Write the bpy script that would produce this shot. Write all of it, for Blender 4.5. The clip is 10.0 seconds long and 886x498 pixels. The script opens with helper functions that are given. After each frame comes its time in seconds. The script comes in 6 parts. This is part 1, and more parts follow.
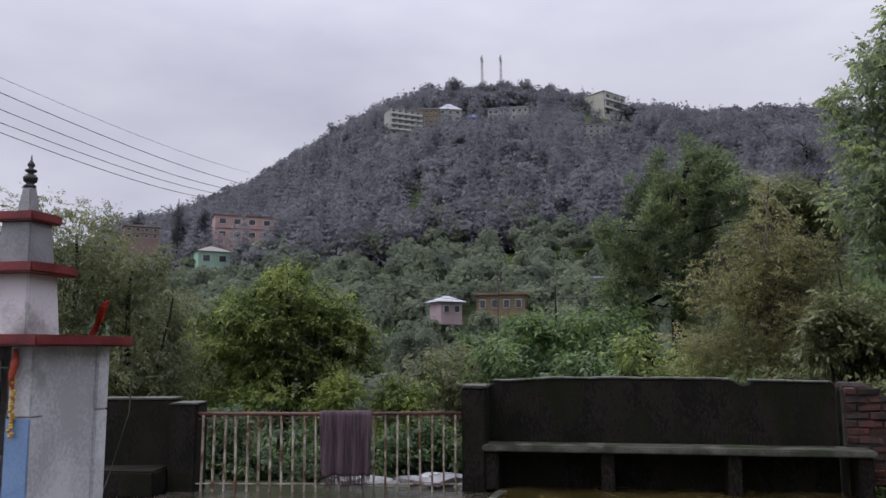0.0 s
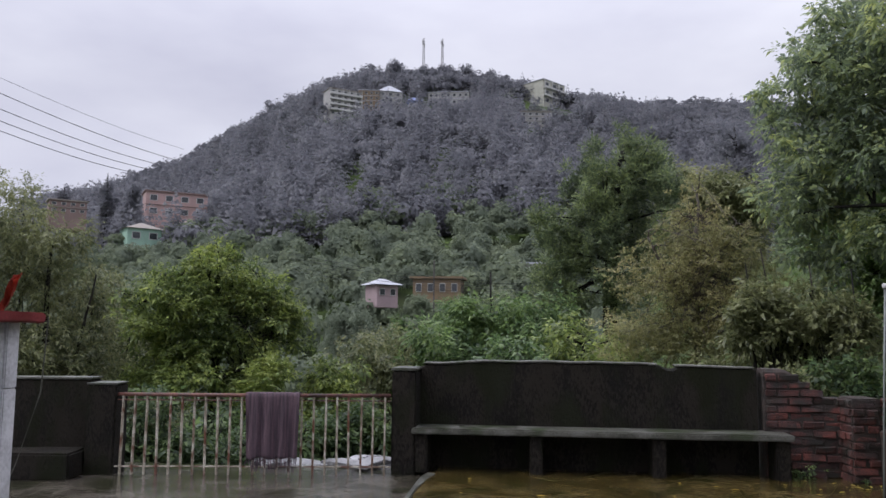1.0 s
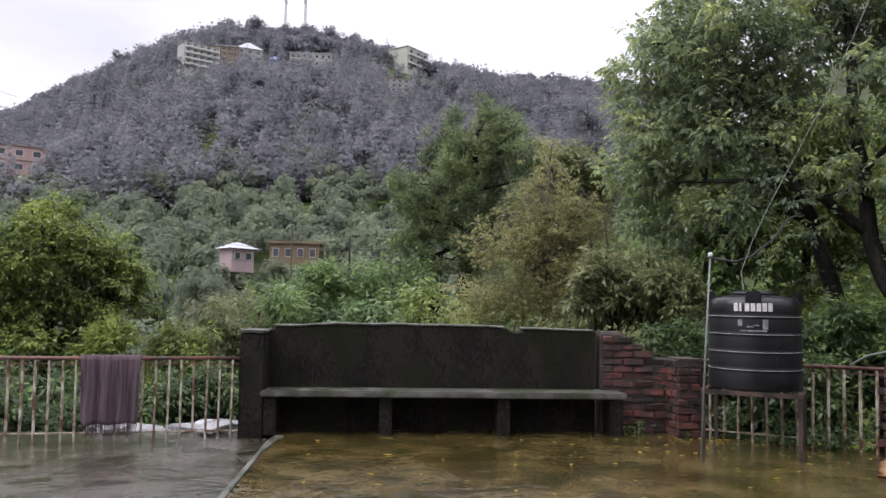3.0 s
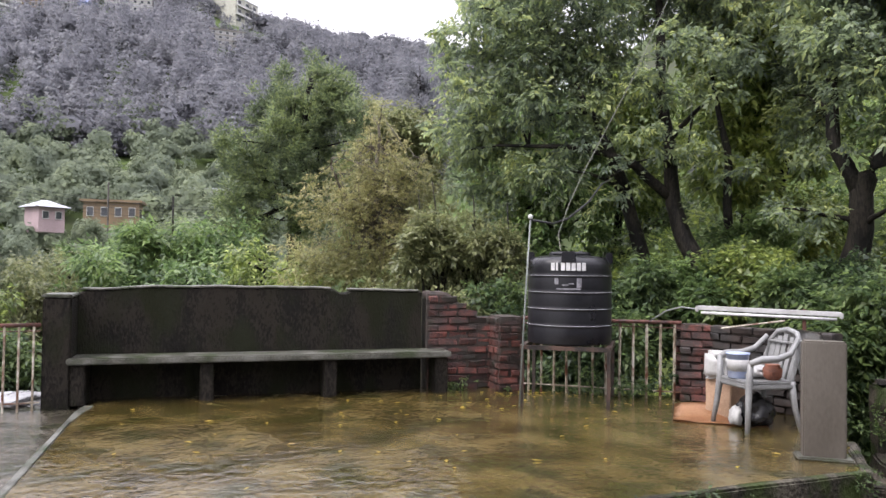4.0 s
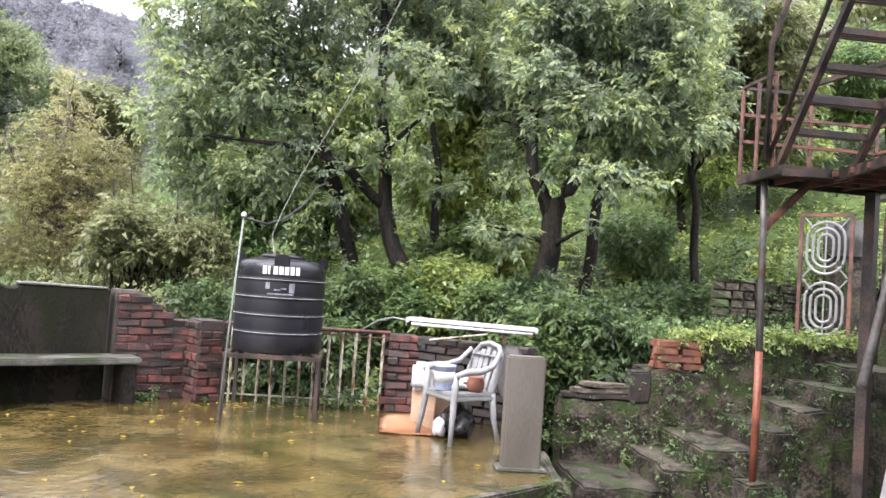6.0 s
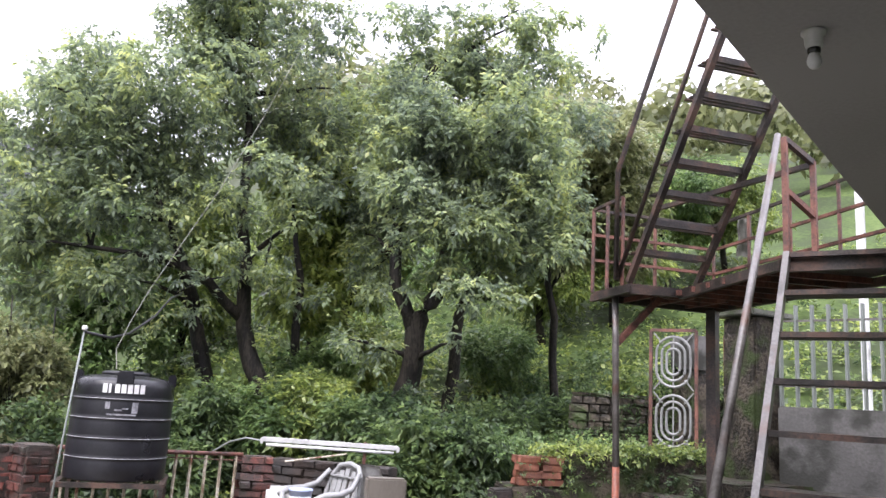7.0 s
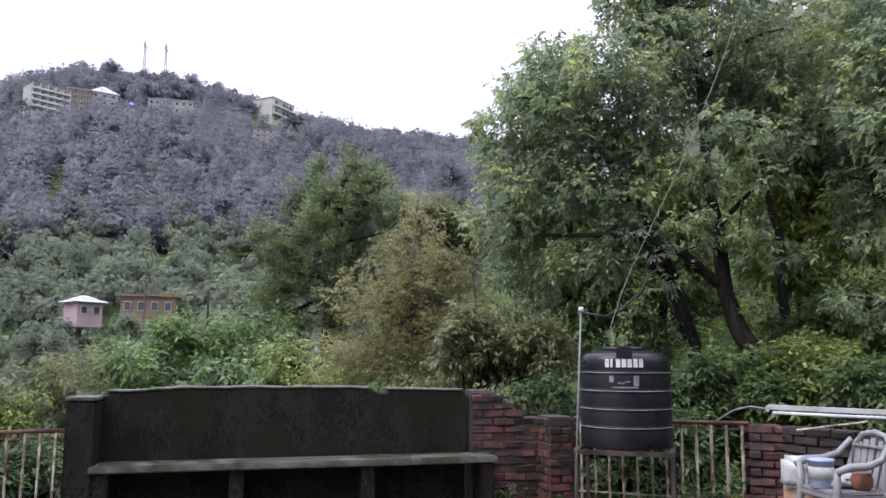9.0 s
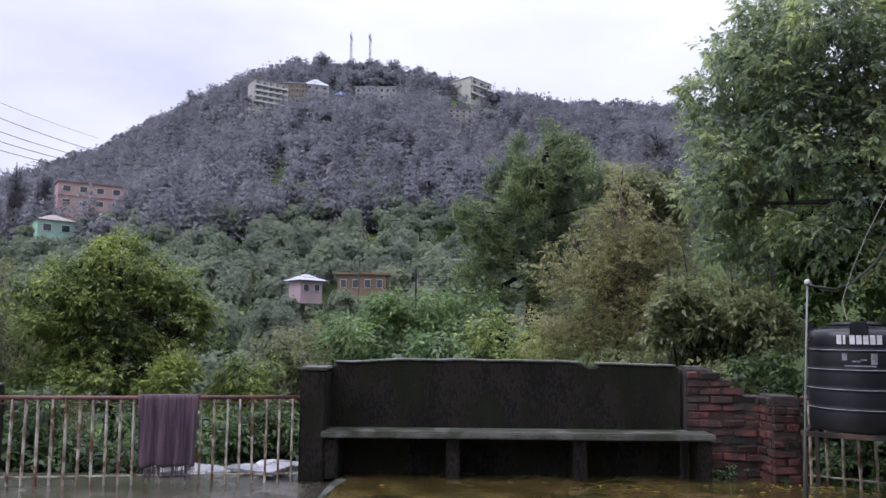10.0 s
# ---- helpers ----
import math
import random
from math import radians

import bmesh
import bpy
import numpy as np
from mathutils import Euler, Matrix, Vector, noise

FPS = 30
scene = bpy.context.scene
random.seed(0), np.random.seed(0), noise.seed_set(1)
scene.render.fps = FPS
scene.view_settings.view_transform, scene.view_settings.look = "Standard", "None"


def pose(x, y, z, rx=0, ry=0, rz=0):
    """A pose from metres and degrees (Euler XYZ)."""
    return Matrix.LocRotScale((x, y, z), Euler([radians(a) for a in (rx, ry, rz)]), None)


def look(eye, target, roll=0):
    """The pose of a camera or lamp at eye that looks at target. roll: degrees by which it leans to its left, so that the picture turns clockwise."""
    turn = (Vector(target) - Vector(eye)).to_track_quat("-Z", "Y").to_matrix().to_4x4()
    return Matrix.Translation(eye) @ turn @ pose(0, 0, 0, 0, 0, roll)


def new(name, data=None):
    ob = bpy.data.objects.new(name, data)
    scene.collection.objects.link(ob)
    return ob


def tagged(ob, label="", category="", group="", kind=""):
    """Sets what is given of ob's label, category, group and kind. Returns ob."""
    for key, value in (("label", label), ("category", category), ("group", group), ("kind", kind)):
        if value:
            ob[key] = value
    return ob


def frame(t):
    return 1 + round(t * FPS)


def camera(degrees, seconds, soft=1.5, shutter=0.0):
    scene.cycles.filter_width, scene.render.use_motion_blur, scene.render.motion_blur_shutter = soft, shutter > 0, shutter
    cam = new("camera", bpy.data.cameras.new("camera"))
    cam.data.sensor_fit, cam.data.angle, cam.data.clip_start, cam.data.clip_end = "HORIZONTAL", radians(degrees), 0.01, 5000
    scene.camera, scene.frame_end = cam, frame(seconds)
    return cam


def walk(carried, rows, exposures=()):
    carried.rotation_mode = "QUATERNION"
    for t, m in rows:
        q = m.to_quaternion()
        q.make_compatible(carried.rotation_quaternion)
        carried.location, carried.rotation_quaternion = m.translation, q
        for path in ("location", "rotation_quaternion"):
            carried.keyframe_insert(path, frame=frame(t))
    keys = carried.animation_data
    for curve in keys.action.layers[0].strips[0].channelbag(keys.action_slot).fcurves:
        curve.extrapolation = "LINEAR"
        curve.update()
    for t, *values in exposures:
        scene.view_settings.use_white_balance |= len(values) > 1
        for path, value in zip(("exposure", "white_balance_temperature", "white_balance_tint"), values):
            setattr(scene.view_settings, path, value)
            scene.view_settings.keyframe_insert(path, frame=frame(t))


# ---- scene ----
cam = camera(58.4, 10.0, soft=1.5)
PATH = [
    (0, (-0.074, 0.275, 1.415), (-0.506, 2.615, 1.720), -0.3),
    (0.5, (-0.078, 0.300, 1.417), (-0.404, 2.663, 1.687), 0.1),
    (1, (-0.055, 0.385, 1.404), (-0.300, 2.759, 1.660), 0.5),
    (1.5, (-0.049, 0.390, 1.398), (-0.242, 2.771, 1.638), 0.7),
    (2, (-0.053, 0.379, 1.408), (-0.209, 2.764, 1.626), 0.8),
    (2.2, (-0.047, 0.366, 1.409), (-0.150, 2.756, 1.601), 0.6),
    (3.3, (0.013, 0.409, 1.352), (0.340, 2.782, 1.502), 1.1),
    (3.5, (0.014, 0.402, 1.372), (0.456, 2.758, 1.505), 1.0),
    (4, (0.067, 0.445, 1.358), (0.744, 2.748, 1.410), 0.7),
    (4.5, (0.032, 0.523, 1.348), (0.821, 2.789, 1.259), 0.5),
    (5, (0.012, 0.619, 1.342), (0.968, 2.815, 1.183), 1.6),
    (5.5, (0.043, 0.714, 1.346), (1.319, 2.746, 1.285), 4.0),
    (6, (0.114, 0.841, 1.376), (1.582, 2.738, 1.472), 3.9),
    (6.2, (0.157, 0.866, 1.381), (1.674, 2.716, 1.578), 3.3),
    (7.3, (0.185, 0.874, 1.428), (1.931, 2.449, 1.908), 3.5),
    (7.5, (0.175, 0.871, 1.428), (1.874, 2.503, 1.883), 3.5),
    (8, (0.173, 0.869, 1.429), (1.606, 2.755, 1.818), 2.7),
    (8.5, (0.108, 0.889, 1.423), (1.116, 3.038, 1.776), 1.4),
    (9, (0.079, 0.887, 1.417), (0.654, 3.194, 1.741), 0.2),
    (9.5, (0.049, 0.877, 1.412), (0.313, 3.242, 1.721), 0.4),
    (10, (0.018, 0.856, 1.410), (-0.004, 3.242, 1.657), 0.5),
]
walk(cam, [(t, look(e, g, r)) for t, e, g, r in PATH],
     [(0, -0.09, 6150, 15), (1, 0.15, 6150, 14), (2, 0.38, 6250, 14), (3.5, 0.93, 6500, 13), (4.5, 1.6, 6550, 16), (5.5, 2.0, 6350, 16), (6.2, 2.14, 6450, 15),
      (7.5, 1.38, 6200, 17), (8.2, 1.22, 6050, 17), (8.6, 1.0, 6000, 17), (9.3, 0.74, 5950, 17), (10, 0.48, 5850, 18)])

# ---------- world, sun ----------
world = bpy.data.worlds.new("overcast_sky")
scene.world = world
world.use_nodes = True
wn, wl = world.node_tree.nodes, world.node_tree.links
wn.clear()
SUN_EL, SUN_AZ = radians(54), radians(-100)
w_sky = wn.new("ShaderNodeTexSky")
w_sky.sky_type = "NISHITA"
w_sky.sun_disc = False
w_sky.sun_elevation, w_sky.sun_rotation = SUN_EL, SUN_AZ
w_hsv = wn.new("ShaderNodeHueSaturation")
w_hsv.inputs["Saturation"].default_value = 0.12
w_coord = wn.new("ShaderNodeTexCoord")
w_map = wn.new("ShaderNodeMapping")
w_map.inputs["Scale"].default_value = (1.0, 1.0, 2.6)
w_noise = wn.new("ShaderNodeTexNoise")
w_noise.inputs["Scale"].default_value = 2.2
w_noise.inputs["Detail"].default_value = 5
w_ramp = wn.new("ShaderNodeValToRGB")
w_ramp.color_ramp.elements[0].position, w_ramp.color_ramp.elements[0].color = 0.34, (0.60, 0.60, 0.70, 1)
w_ramp.color_ramp.elements[1].position, w_ramp.color_ramp.elements[1].color = 0.72, (0.92, 0.92, 0.97, 1)
w_gain = wn.new("ShaderNodeVectorMath")
w_gain.operation = "SCALE"
w_split = wn.new("ShaderNodeSeparateXYZ")
w_rise = wn.new("ShaderNodeMapRange")
w_rise.interpolation_type = "SMOOTHSTEP"
w_rise.inputs["From Min"].default_value, w_rise.inputs["From Max"].default_value = 0.25, 1.0
w_rise.inputs["To Min"].default_value, w_rise.inputs["To Max"].default_value = 8.6, 29.0
wl.new(w_coord.outputs["Generated"], w_split.inputs[0])
wl.new(w_split.outputs["Z"], w_rise.inputs["Value"])
wl.new(w_rise.outputs["Result"], w_gain.inputs["Scale"])
w_mix = wn.new("ShaderNodeMixRGB")
w_mix.inputs["Fac"].default_value = 0.82
w_back = wn.new("ShaderNodeBackground")
w_back.inputs["Strength"].default_value = 0.105
w_out = wn.new("ShaderNodeOutputWorld")
for a, b in ((w_sky.outputs["Color"], w_hsv.inputs["Color"]), (w_coord.outputs["Generated"], w_map.inputs["Vector"]),
             (w_map.outputs["Vector"], w_noise.inputs["Vector"]), (w_noise.outputs["Fac"], w_ramp.inputs["Fac"]),
             (w_ramp.outputs["Color"], w_gain.inputs[0]), (w_hsv.outputs["Color"], w_mix.inputs["Color1"]),
             (w_gain.outputs["Vector"], w_mix.inputs["Color2"]), (w_mix.outputs["Color"], w_back.inputs["Color"]),
             (w_back.outputs["Background"], w_out.inputs["Surface"])):
    wl.new(a, b)
sun_data = bpy.data.lights.new("sun", "SUN")
sun_data.energy, sun_data.angle, sun_data.color = 1.5, radians(40), (1.0, 0.97, 0.93)
sun = new("sun", sun_data)
sun.matrix_world = look((math.sin(SUN_AZ) * 60, math.cos(SUN_AZ) * 60, 70), (0, 0, 0))


# ---------- materials ----------
def surf(name, colors, scale=3.0, fine=40.0, rough=(0.5, 0.8), bump=0.2, metal=0.0, stain=None, stain_scale=1.2, stain_at=0.55,
         vary=0.0, stretch=(1, 1, 1), spec=0.5, grain=0.55):
    """A mottled surface: two or three colours by coarse noise, fine grain, stains, relief; vary: by piece."""
    m = bpy.data.materials.new(name)
    m.use_nodes = True
    n, l = m.node_tree.nodes, m.node_tree.links
    p = n["Principled BSDF"]
    geo = n.new("ShaderNodeNewGeometry")
    mp = n.new("ShaderNodeMapping")
    mp.inputs["Scale"].default_value = stretch
    l.new(geo.outputs["Position"], mp.inputs["Vector"])

    def noise_at(s, detail=6):
        t = n.new("ShaderNodeTexNoise")
        t.inputs["Scale"].default_value, t.inputs["Detail"].default_value = s, detail
        l.new(mp.outputs["Vector"], t.inputs["Vector"])
        return t
    big, small = noise_at(scale), noise_at(fine, 4)
    add = n.new("ShaderNodeMath")
    add.operation = "MULTIPLY_ADD"
    add.inputs[1].default_value = grain
    l.new(small.outputs["Fac"], add.inputs[0])
    l.new(big.outputs["Fac"], add.inputs[2])
    ramp = n.new("ShaderNodeValToRGB")
    e = ramp.color_ramp.elements
    while len(e) < len(colors):
        e.new(0.5)
    for i, c in enumerate(colors):
        e[i].position = 0.5 + 0.5 * grain + (0.10 + 0.08 * grain) * (2 * i / max(1, len(colors) - 1) - 1)
        e[i].color = (*c, 1)
    l.new(add.outputs[0], ramp.inputs["Fac"])
    col = ramp.outputs["Color"]
    if stain:
        st = noise_at(stain_scale, 8)
        sr = n.new("ShaderNodeValToRGB")
        sr.color_ramp.elements[0].position, sr.color_ramp.elements[1].position = stain_at, stain_at + 0.12
        l.new(st.outputs["Fac"], sr.inputs["Fac"])
        mx = n.new("ShaderNodeMixRGB")
        mx.inputs["Color2"].default_value = (*stain, 1)
        l.new(sr.outputs["Color"], mx.inputs["Fac"])
        l.new(col, mx.inputs["Color1"])
        col = mx.outputs["Color"]
    if vary:
        info = n.new("ShaderNodeObjectInfo")
        hs = n.new("ShaderNodeHueSaturation")
        mr = n.new("ShaderNodeMapRange")
        mr.inputs["To Min"].default_value, mr.inputs["To Max"].default_value = 1 - vary, 1 + vary
        l.new(info.outputs["Random"], mr.inputs["Value"])
        l.new(mr.outputs["Result"], hs.inputs["Value"])
        l.new(col, hs.inputs["Color"])
        col = hs.outputs["Color"]
    l.new(col, p.inputs["Base Color"])
    rr = n.new("ShaderNodeMapRange")
    rr.inputs["From Min"].default_value, rr.inputs["From Max"].default_value = 0.35, 0.65
    rr.inputs["To Min"].default_value, rr.inputs["To Max"].default_value = rough
    l.new(big.outputs["Fac"], rr.inputs["Value"])
    l.new(rr.outputs["Result"], p.inputs["Roughness"])
    p.inputs["Metallic"].default_value = metal
    p.inputs["Specular IOR Level"].default_value = spec
    if bump:
        b = n.new("ShaderNodeBump")
        b.inputs["Strength"].default_value, b.inputs["Distance"].default_value = bump, 0.02
        l.new(add.outputs[0], b.inputs["Height"])
        l.new(b.outputs["Normal"], p.inputs["Normal"])
    return m


def leaf_mat(name, colors, rough=0.33, through_light=0.52, patch=0.9, island=0.55):
    """Foliage: each leaf its own shade, partly translucent, wet gloss."""
    m = bpy.data.materials.new(name)
    m.use_nodes = True
    n, l = m.node_tree.nodes, m.node_tree.links
    p = n["Principled BSDF"]
    geo = n.new("ShaderNodeNewGeometry")
    big = n.new("ShaderNodeTexNoise")
    big.inputs["Scale"].default_value = patch
    l.new(geo.outputs["Position"], big.inputs["Vector"])
    mix = n.new("ShaderNodeMath")
    mix.operation = "MULTIPLY_ADD"
    mix.inputs[1].default_value = island
    l.new(geo.outputs["Random Per Island"], mix.inputs[0])
    l.new(big.outputs["Fac"], mix.inputs[2])
    sub = n.new("ShaderNodeMath")
    sub.operation = "SUBTRACT"
    sub.inputs[1].default_value = island * 0.5
    l.new(mix.outputs[0], sub.inputs[0])
    ramp = n.new("ShaderNodeValToRGB")
    e = ramp.color_ramp.elements
    while len(e) < len(colors):
        e.new(0.5)
    for i, c in enumerate(colors):
        e[i].position = 0.15 + 0.7 * i / max(1, len(colors) - 1)
        e[i].color = (*c, 1)
    l.new(sub.outputs[0], ramp.inputs["Fac"])
    l.new(ramp.outputs["Color"], p.inputs["Base Color"])
    p.inputs["Roughness"].default_value = rough
    p.inputs["Specular IOR Level"].default_value = 0.45
    tr = n.new("ShaderNodeBsdfTranslucent")
    l.new(ramp.outputs["Color"], tr.inputs["Color"])
    ms = n.new("ShaderNodeMixShader")
    ms.inputs["Fac"].default_value = through_light
    l.new(p.outputs["BSDF"], ms.inputs[1])
    l.new(tr.outputs["BSDF"], ms.inputs[2])
    l.new(ms.outputs["Shader"], n["Material Output"].inputs["Surface"])
    return m


def wet_mat(name, colors, moss, ripple=0.42, puddle=(0.46, 0.56)):
    """Wet concrete under a film of rain water: algae, puddles, drop ripples."""
    m = surf(name, colors, 2.0, 26, (0.2, 0.35), 0.0, stain=moss, stain_scale=2.6, stain_at=0.5, grain=0.8)
    n, l = m.node_tree.nodes, m.node_tree.links
    p = n["Principled BSDF"]
    geo = n.new("ShaderNodeNewGeometry")
    pud = n.new("ShaderNodeTexNoise")
    pud.inputs["Scale"].default_value, pud.inputs["Detail"].default_value = 0.8, 7
    l.new(geo.outputs["Position"], pud.inputs["Vector"])
    pr = n.new("ShaderNodeMapRange")
    pr.inputs["From Min"].default_value, pr.inputs["From Max"].default_value = puddle
    pr.inputs["To Min"].default_value, pr.inputs["To Max"].default_value = 0.34, 0.05
    l.new(pud.outputs["Fac"], pr.inputs["Value"])
    l.new(pr.outputs["Result"], p.inputs["Roughness"])
    rip = n.new("ShaderNodeTexNoise")
    rip.inputs["Scale"].default_value, rip.inputs["Detail"].default_value = 10.0, 6
    rip.inputs["Roughness"].default_value, rip.inputs["Distortion"].default_value = 0.55, 0.8
    l.new(geo.outputs["Position"], rip.inputs["Vector"])
    b = n.new("ShaderNodeBump")
    b.inputs["Strength"].default_value, b.inputs["Distance"].default_value = ripple, 0.021
    l.new(rip.outputs["Fac"], b.inputs["Height"])
    l.new(b.outputs["Normal"], p.inputs["Normal"])
    p.inputs["Specular IOR Level"].default_value = 0.12
    p.inputs["Coat Weight"].default_value, p.inputs["Coat Roughness"].default_value, p.inputs["Coat IOR"].default_value = 1.0, 0.03, 1.75
    l.new(b.outputs["Normal"], p.inputs["Coat Normal"])
    return m


M_PLATFORM = wet_mat("wet_ochre_concrete", ((0.028, 0.0205, 0.006), (0.058, 0.041, 0.012), (0.09, 0.064, 0.019), (0.115, 0.087, 0.033)), (0.034, 0.03, 0.008))
M_WETGREY = wet_mat("wet_grey_concrete", ((0.03, 0.027, 0.0192), (0.066, 0.057, 0.042), (0.108, 0.096, 0.078)), (0.024, 0.0252, 0.012))
M_EDGE = surf("mossy_concrete", ((0.012, 0.011, 0.008), (0.034, 0.03, 0.022), (0.075, 0.068, 0.053)), 4, 35, (0.75, 0.95), 0.9,
              stain=(0.022, 0.033, 0.006), stain_scale=3.4, stain_at=0.47, spec=0.25, grain=0.8)
M_DARKWALL = surf("rain_dark_plaster", ((0.004, 0.0033, 0.0024), (0.0105, 0.0088, 0.0066), (0.0185, 0.0157, 0.0118)), 3.4, 44, (0.75, 0.95), 1.0,
                  stain=(0.0095, 0.0108, 0.0042), stain_scale=2.3, stain_at=0.5, stretch=(1.3, 1.3, 0.6), grain=0.9, spec=0.18)
M_CAP = surf("wet_cement_cap", ((0.0392, 0.0392, 0.0318), (0.0735, 0.0735, 0.0588), (0.113, 0.113, 0.098)), 5, 50, (0.3, 0.55), 0.4,
             stain=(0.0245, 0.0343, 0.0123), stain_scale=3, stain_at=0.52)
M_BRICK = surf("red_brick", ((0.022, 0.0125, 0.0105), (0.06, 0.022, 0.0172), (0.118, 0.037, 0.028)), 6, 70, (0.6, 0.85), 0.7,
               stain=(0.018, 0.015, 0.01), stain_scale=4.5, stain_at=0.49, vary=0.4)
# Near black: holds the parapet hollow's shade; also used on a plank and block.
M_DARKBRICK = surf("near_black_brick", ((0.006, 0.005, 0.0045), (0.014, 0.01, 0.0085), (0.028, 0.018, 0.014)), 5, 60, (0.55, 0.8), 0.6, vary=0.3)
M_MORTAR = surf("old_mortar", ((0.02, 0.0165, 0.0135), (0.05, 0.036, 0.029)), 8, 60, (0.7, 0.9), 0.6)
M_OCHREBRICK = surf("loose_orange_brick", ((0.08, 0.029, 0.018), (0.165, 0.058, 0.031)), 6, 60, (0.6, 0.85), 0.5, vary=0.3)
M_STONE = surf("mossy_stone", ((0.009, 0.0075, 0.0055), (0.026, 0.021, 0.015), (0.062, 0.051, 0.038)), 6, 34, (0.5, 0.85), 1.0,
               stain=(0.024, 0.036, 0.009), stain_scale=4.2, stain_at=0.5, vary=0.25, spec=0.3, grain=0.8)
M_SLATE = surf("pale_slate", ((0.11, 0.11, 0.11), (0.198, 0.198, 0.204), (0.275, 0.275, 0.275)), 3, 30, (0.25, 0.5), 0.4, vary=0.3)
M_CEMENTSLAB = surf("grey_cement_slab", ((0.066, 0.056, 0.045), (0.084, 0.073, 0.06), (0.104, 0.091, 0.076)), 1.6, 50, (0.45, 0.7), 0.2,
                    stain=(0.058, 0.05, 0.038), stain_scale=2.1, stain_at=0.6, grain=0.3, stretch=(1, 1, 0.5))
M_RAIL = surf("rusted_cream_paint", ((0.17, 0.14, 0.1), (0.33, 0.29, 0.225), (0.46, 0.43, 0.36)), 9, 60, (0.4, 0.7), 0.3,
              stain=(0.111, 0.0425, 0.0213), stain_scale=7, stain_at=0.5)
M_RUSTRED = surf("rusty_red_oxide", ((0.034, 0.0145, 0.0102), (0.085, 0.0306, 0.0213), (0.145, 0.0595, 0.0408)), 6, 60, (0.45, 0.75), 0.3)
M_ORANGEPOST = surf("orange_red_paint", ((0.095, 0.026, 0.013), (0.185, 0.05, 0.024)), 5, 50, (0.4, 0.65), 0.2)
M_STEELDARK = surf("weathered_dark_steel", ((0.014, 0.0112, 0.0101), (0.0336, 0.0252, 0.0213), (0.0728, 0.042, 0.0308)), 5, 60, (0.4, 0.65), 0.3, metal=0.3)
M_STEELPALE = surf("galvanised_steel", ((0.05, 0.044, 0.041), (0.105, 0.097, 0.092)), 6, 60, (0.3, 0.5), 0.15, metal=0.05,
                   stain=(0.07, 0.036, 0.024), stain_scale=4, stain_at=0.56)
M_TANK = surf("black_polyethylene", ((0.008, 0.008, 0.01), (0.014, 0.014, 0.017)), 2, 40, (0.25, 0.42), 0.05, spec=0.3)
M_TANKRIDGE = surf("scuffed_ridge", ((0.16, 0.16, 0.17), (0.3, 0.3, 0.31)), 9, 60, (0.35, 0.5), 0.1)
M_WHITEINK = surf("white_lettering", ((0.4, 0.4, 0.4), (0.55, 0.55, 0.55)), 20, 80, (0.5, 0.6), 0.0)
M_GREYINK = surf("worn_grey_print", ((0.1, 0.1, 0.11), (0.22, 0.22, 0.24)), 20, 80, (0.5, 0.6), 0.0)
# White plastic with the chair corner's shade greyed into the colour.
M_CHAIR = surf("greyed_white_plastic", ((0.15, 0.152, 0.15), (0.21, 0.212, 0.21)), 4, 50, (0.3, 0.45), 0.05)
M_WHITECLOTH = surf("white_sacking", ((0.27, 0.268, 0.26), (0.38, 0.378, 0.37)), 8, 90, (0.6, 0.8), 0.3)
M_BLUETUB = surf("pale_blue_plastic", ((0.22, 0.27, 0.42), (0.32, 0.37, 0.5)), 5, 40, (0.3, 0.5), 0.05)
M_CARTON = surf("damp_carton", ((0.25, 0.16, 0.1), (0.36, 0.24, 0.16)), 6, 60, (0.6, 0.8), 0.3)
M_ORANGEMAT = surf("orange_sheet", ((0.32, 0.15, 0.07), (0.42, 0.23, 0.12)), 4, 50, (0.4, 0.6), 0.3)
M_BLACKBAG = surf("black_plastic_bag", ((0.01, 0.01, 0.011), (0.025, 0.025, 0.028)), 10, 60, (0.2, 0.4), 0.5)
M_TUBEWHITE = surf("white_enamel", ((0.33, 0.33, 0.32), (0.43, 0.43, 0.425)), 4, 50, (0.25, 0.4), 0.05)
M_LIME = surf("stained_whitewash", ((0.394, 0.394, 0.402), (0.524, 0.524, 0.534), (0.618, 0.618, 0.628)), 2, 40, (0.6, 0.85), 0.25,
              stain=(0.15, 0.15, 0.121), stain_scale=1.7, stain_at=0.62)
M_PEEL = surf("peeling_limewash", ((0.062, 0.06, 0.057), (0.1, 0.097, 0.093)), 2, 40, (0.6, 0.85), 0.35,
              stain=(0.019, 0.019, 0.0148), stain_scale=2.6, stain_at=0.46)
M_CEILING = surf("painted_ceiling", ((0.231, 0.224, 0.218), (0.272, 0.265, 0.258)), 1.2, 60, (0.7, 0.9), 0.1)
M_BLUEPAINT = surf("sky_blue_paint", ((0.16, 0.27, 0.48), (0.22, 0.34, 0.55)), 3, 50, (0.5, 0.7), 0.15)
M_MAROON = surf("maroon_paint", ((0.12, 0.016, 0.018), (0.2, 0.03, 0.03)), 4, 50, (0.4, 0.6), 0.2)
M_SPIRE = surf("grey_spire_paint", ((0.176, 0.176, 0.184), (0.264, 0.264, 0.272)), 4, 50, (0.4, 0.6), 0.2)
M_BLACKMETAL = surf("blackened_brass", ((0.02, 0.02, 0.022), (0.05, 0.05, 0.05)), 6, 50, (0.25, 0.4), 0.1, metal=0.6)
M_REDCLOTH = surf("red_orange_cloth", ((0.3, 0.035, 0.02), (0.48, 0.09, 0.04)), 9, 70, (0.6, 0.8), 0.4)
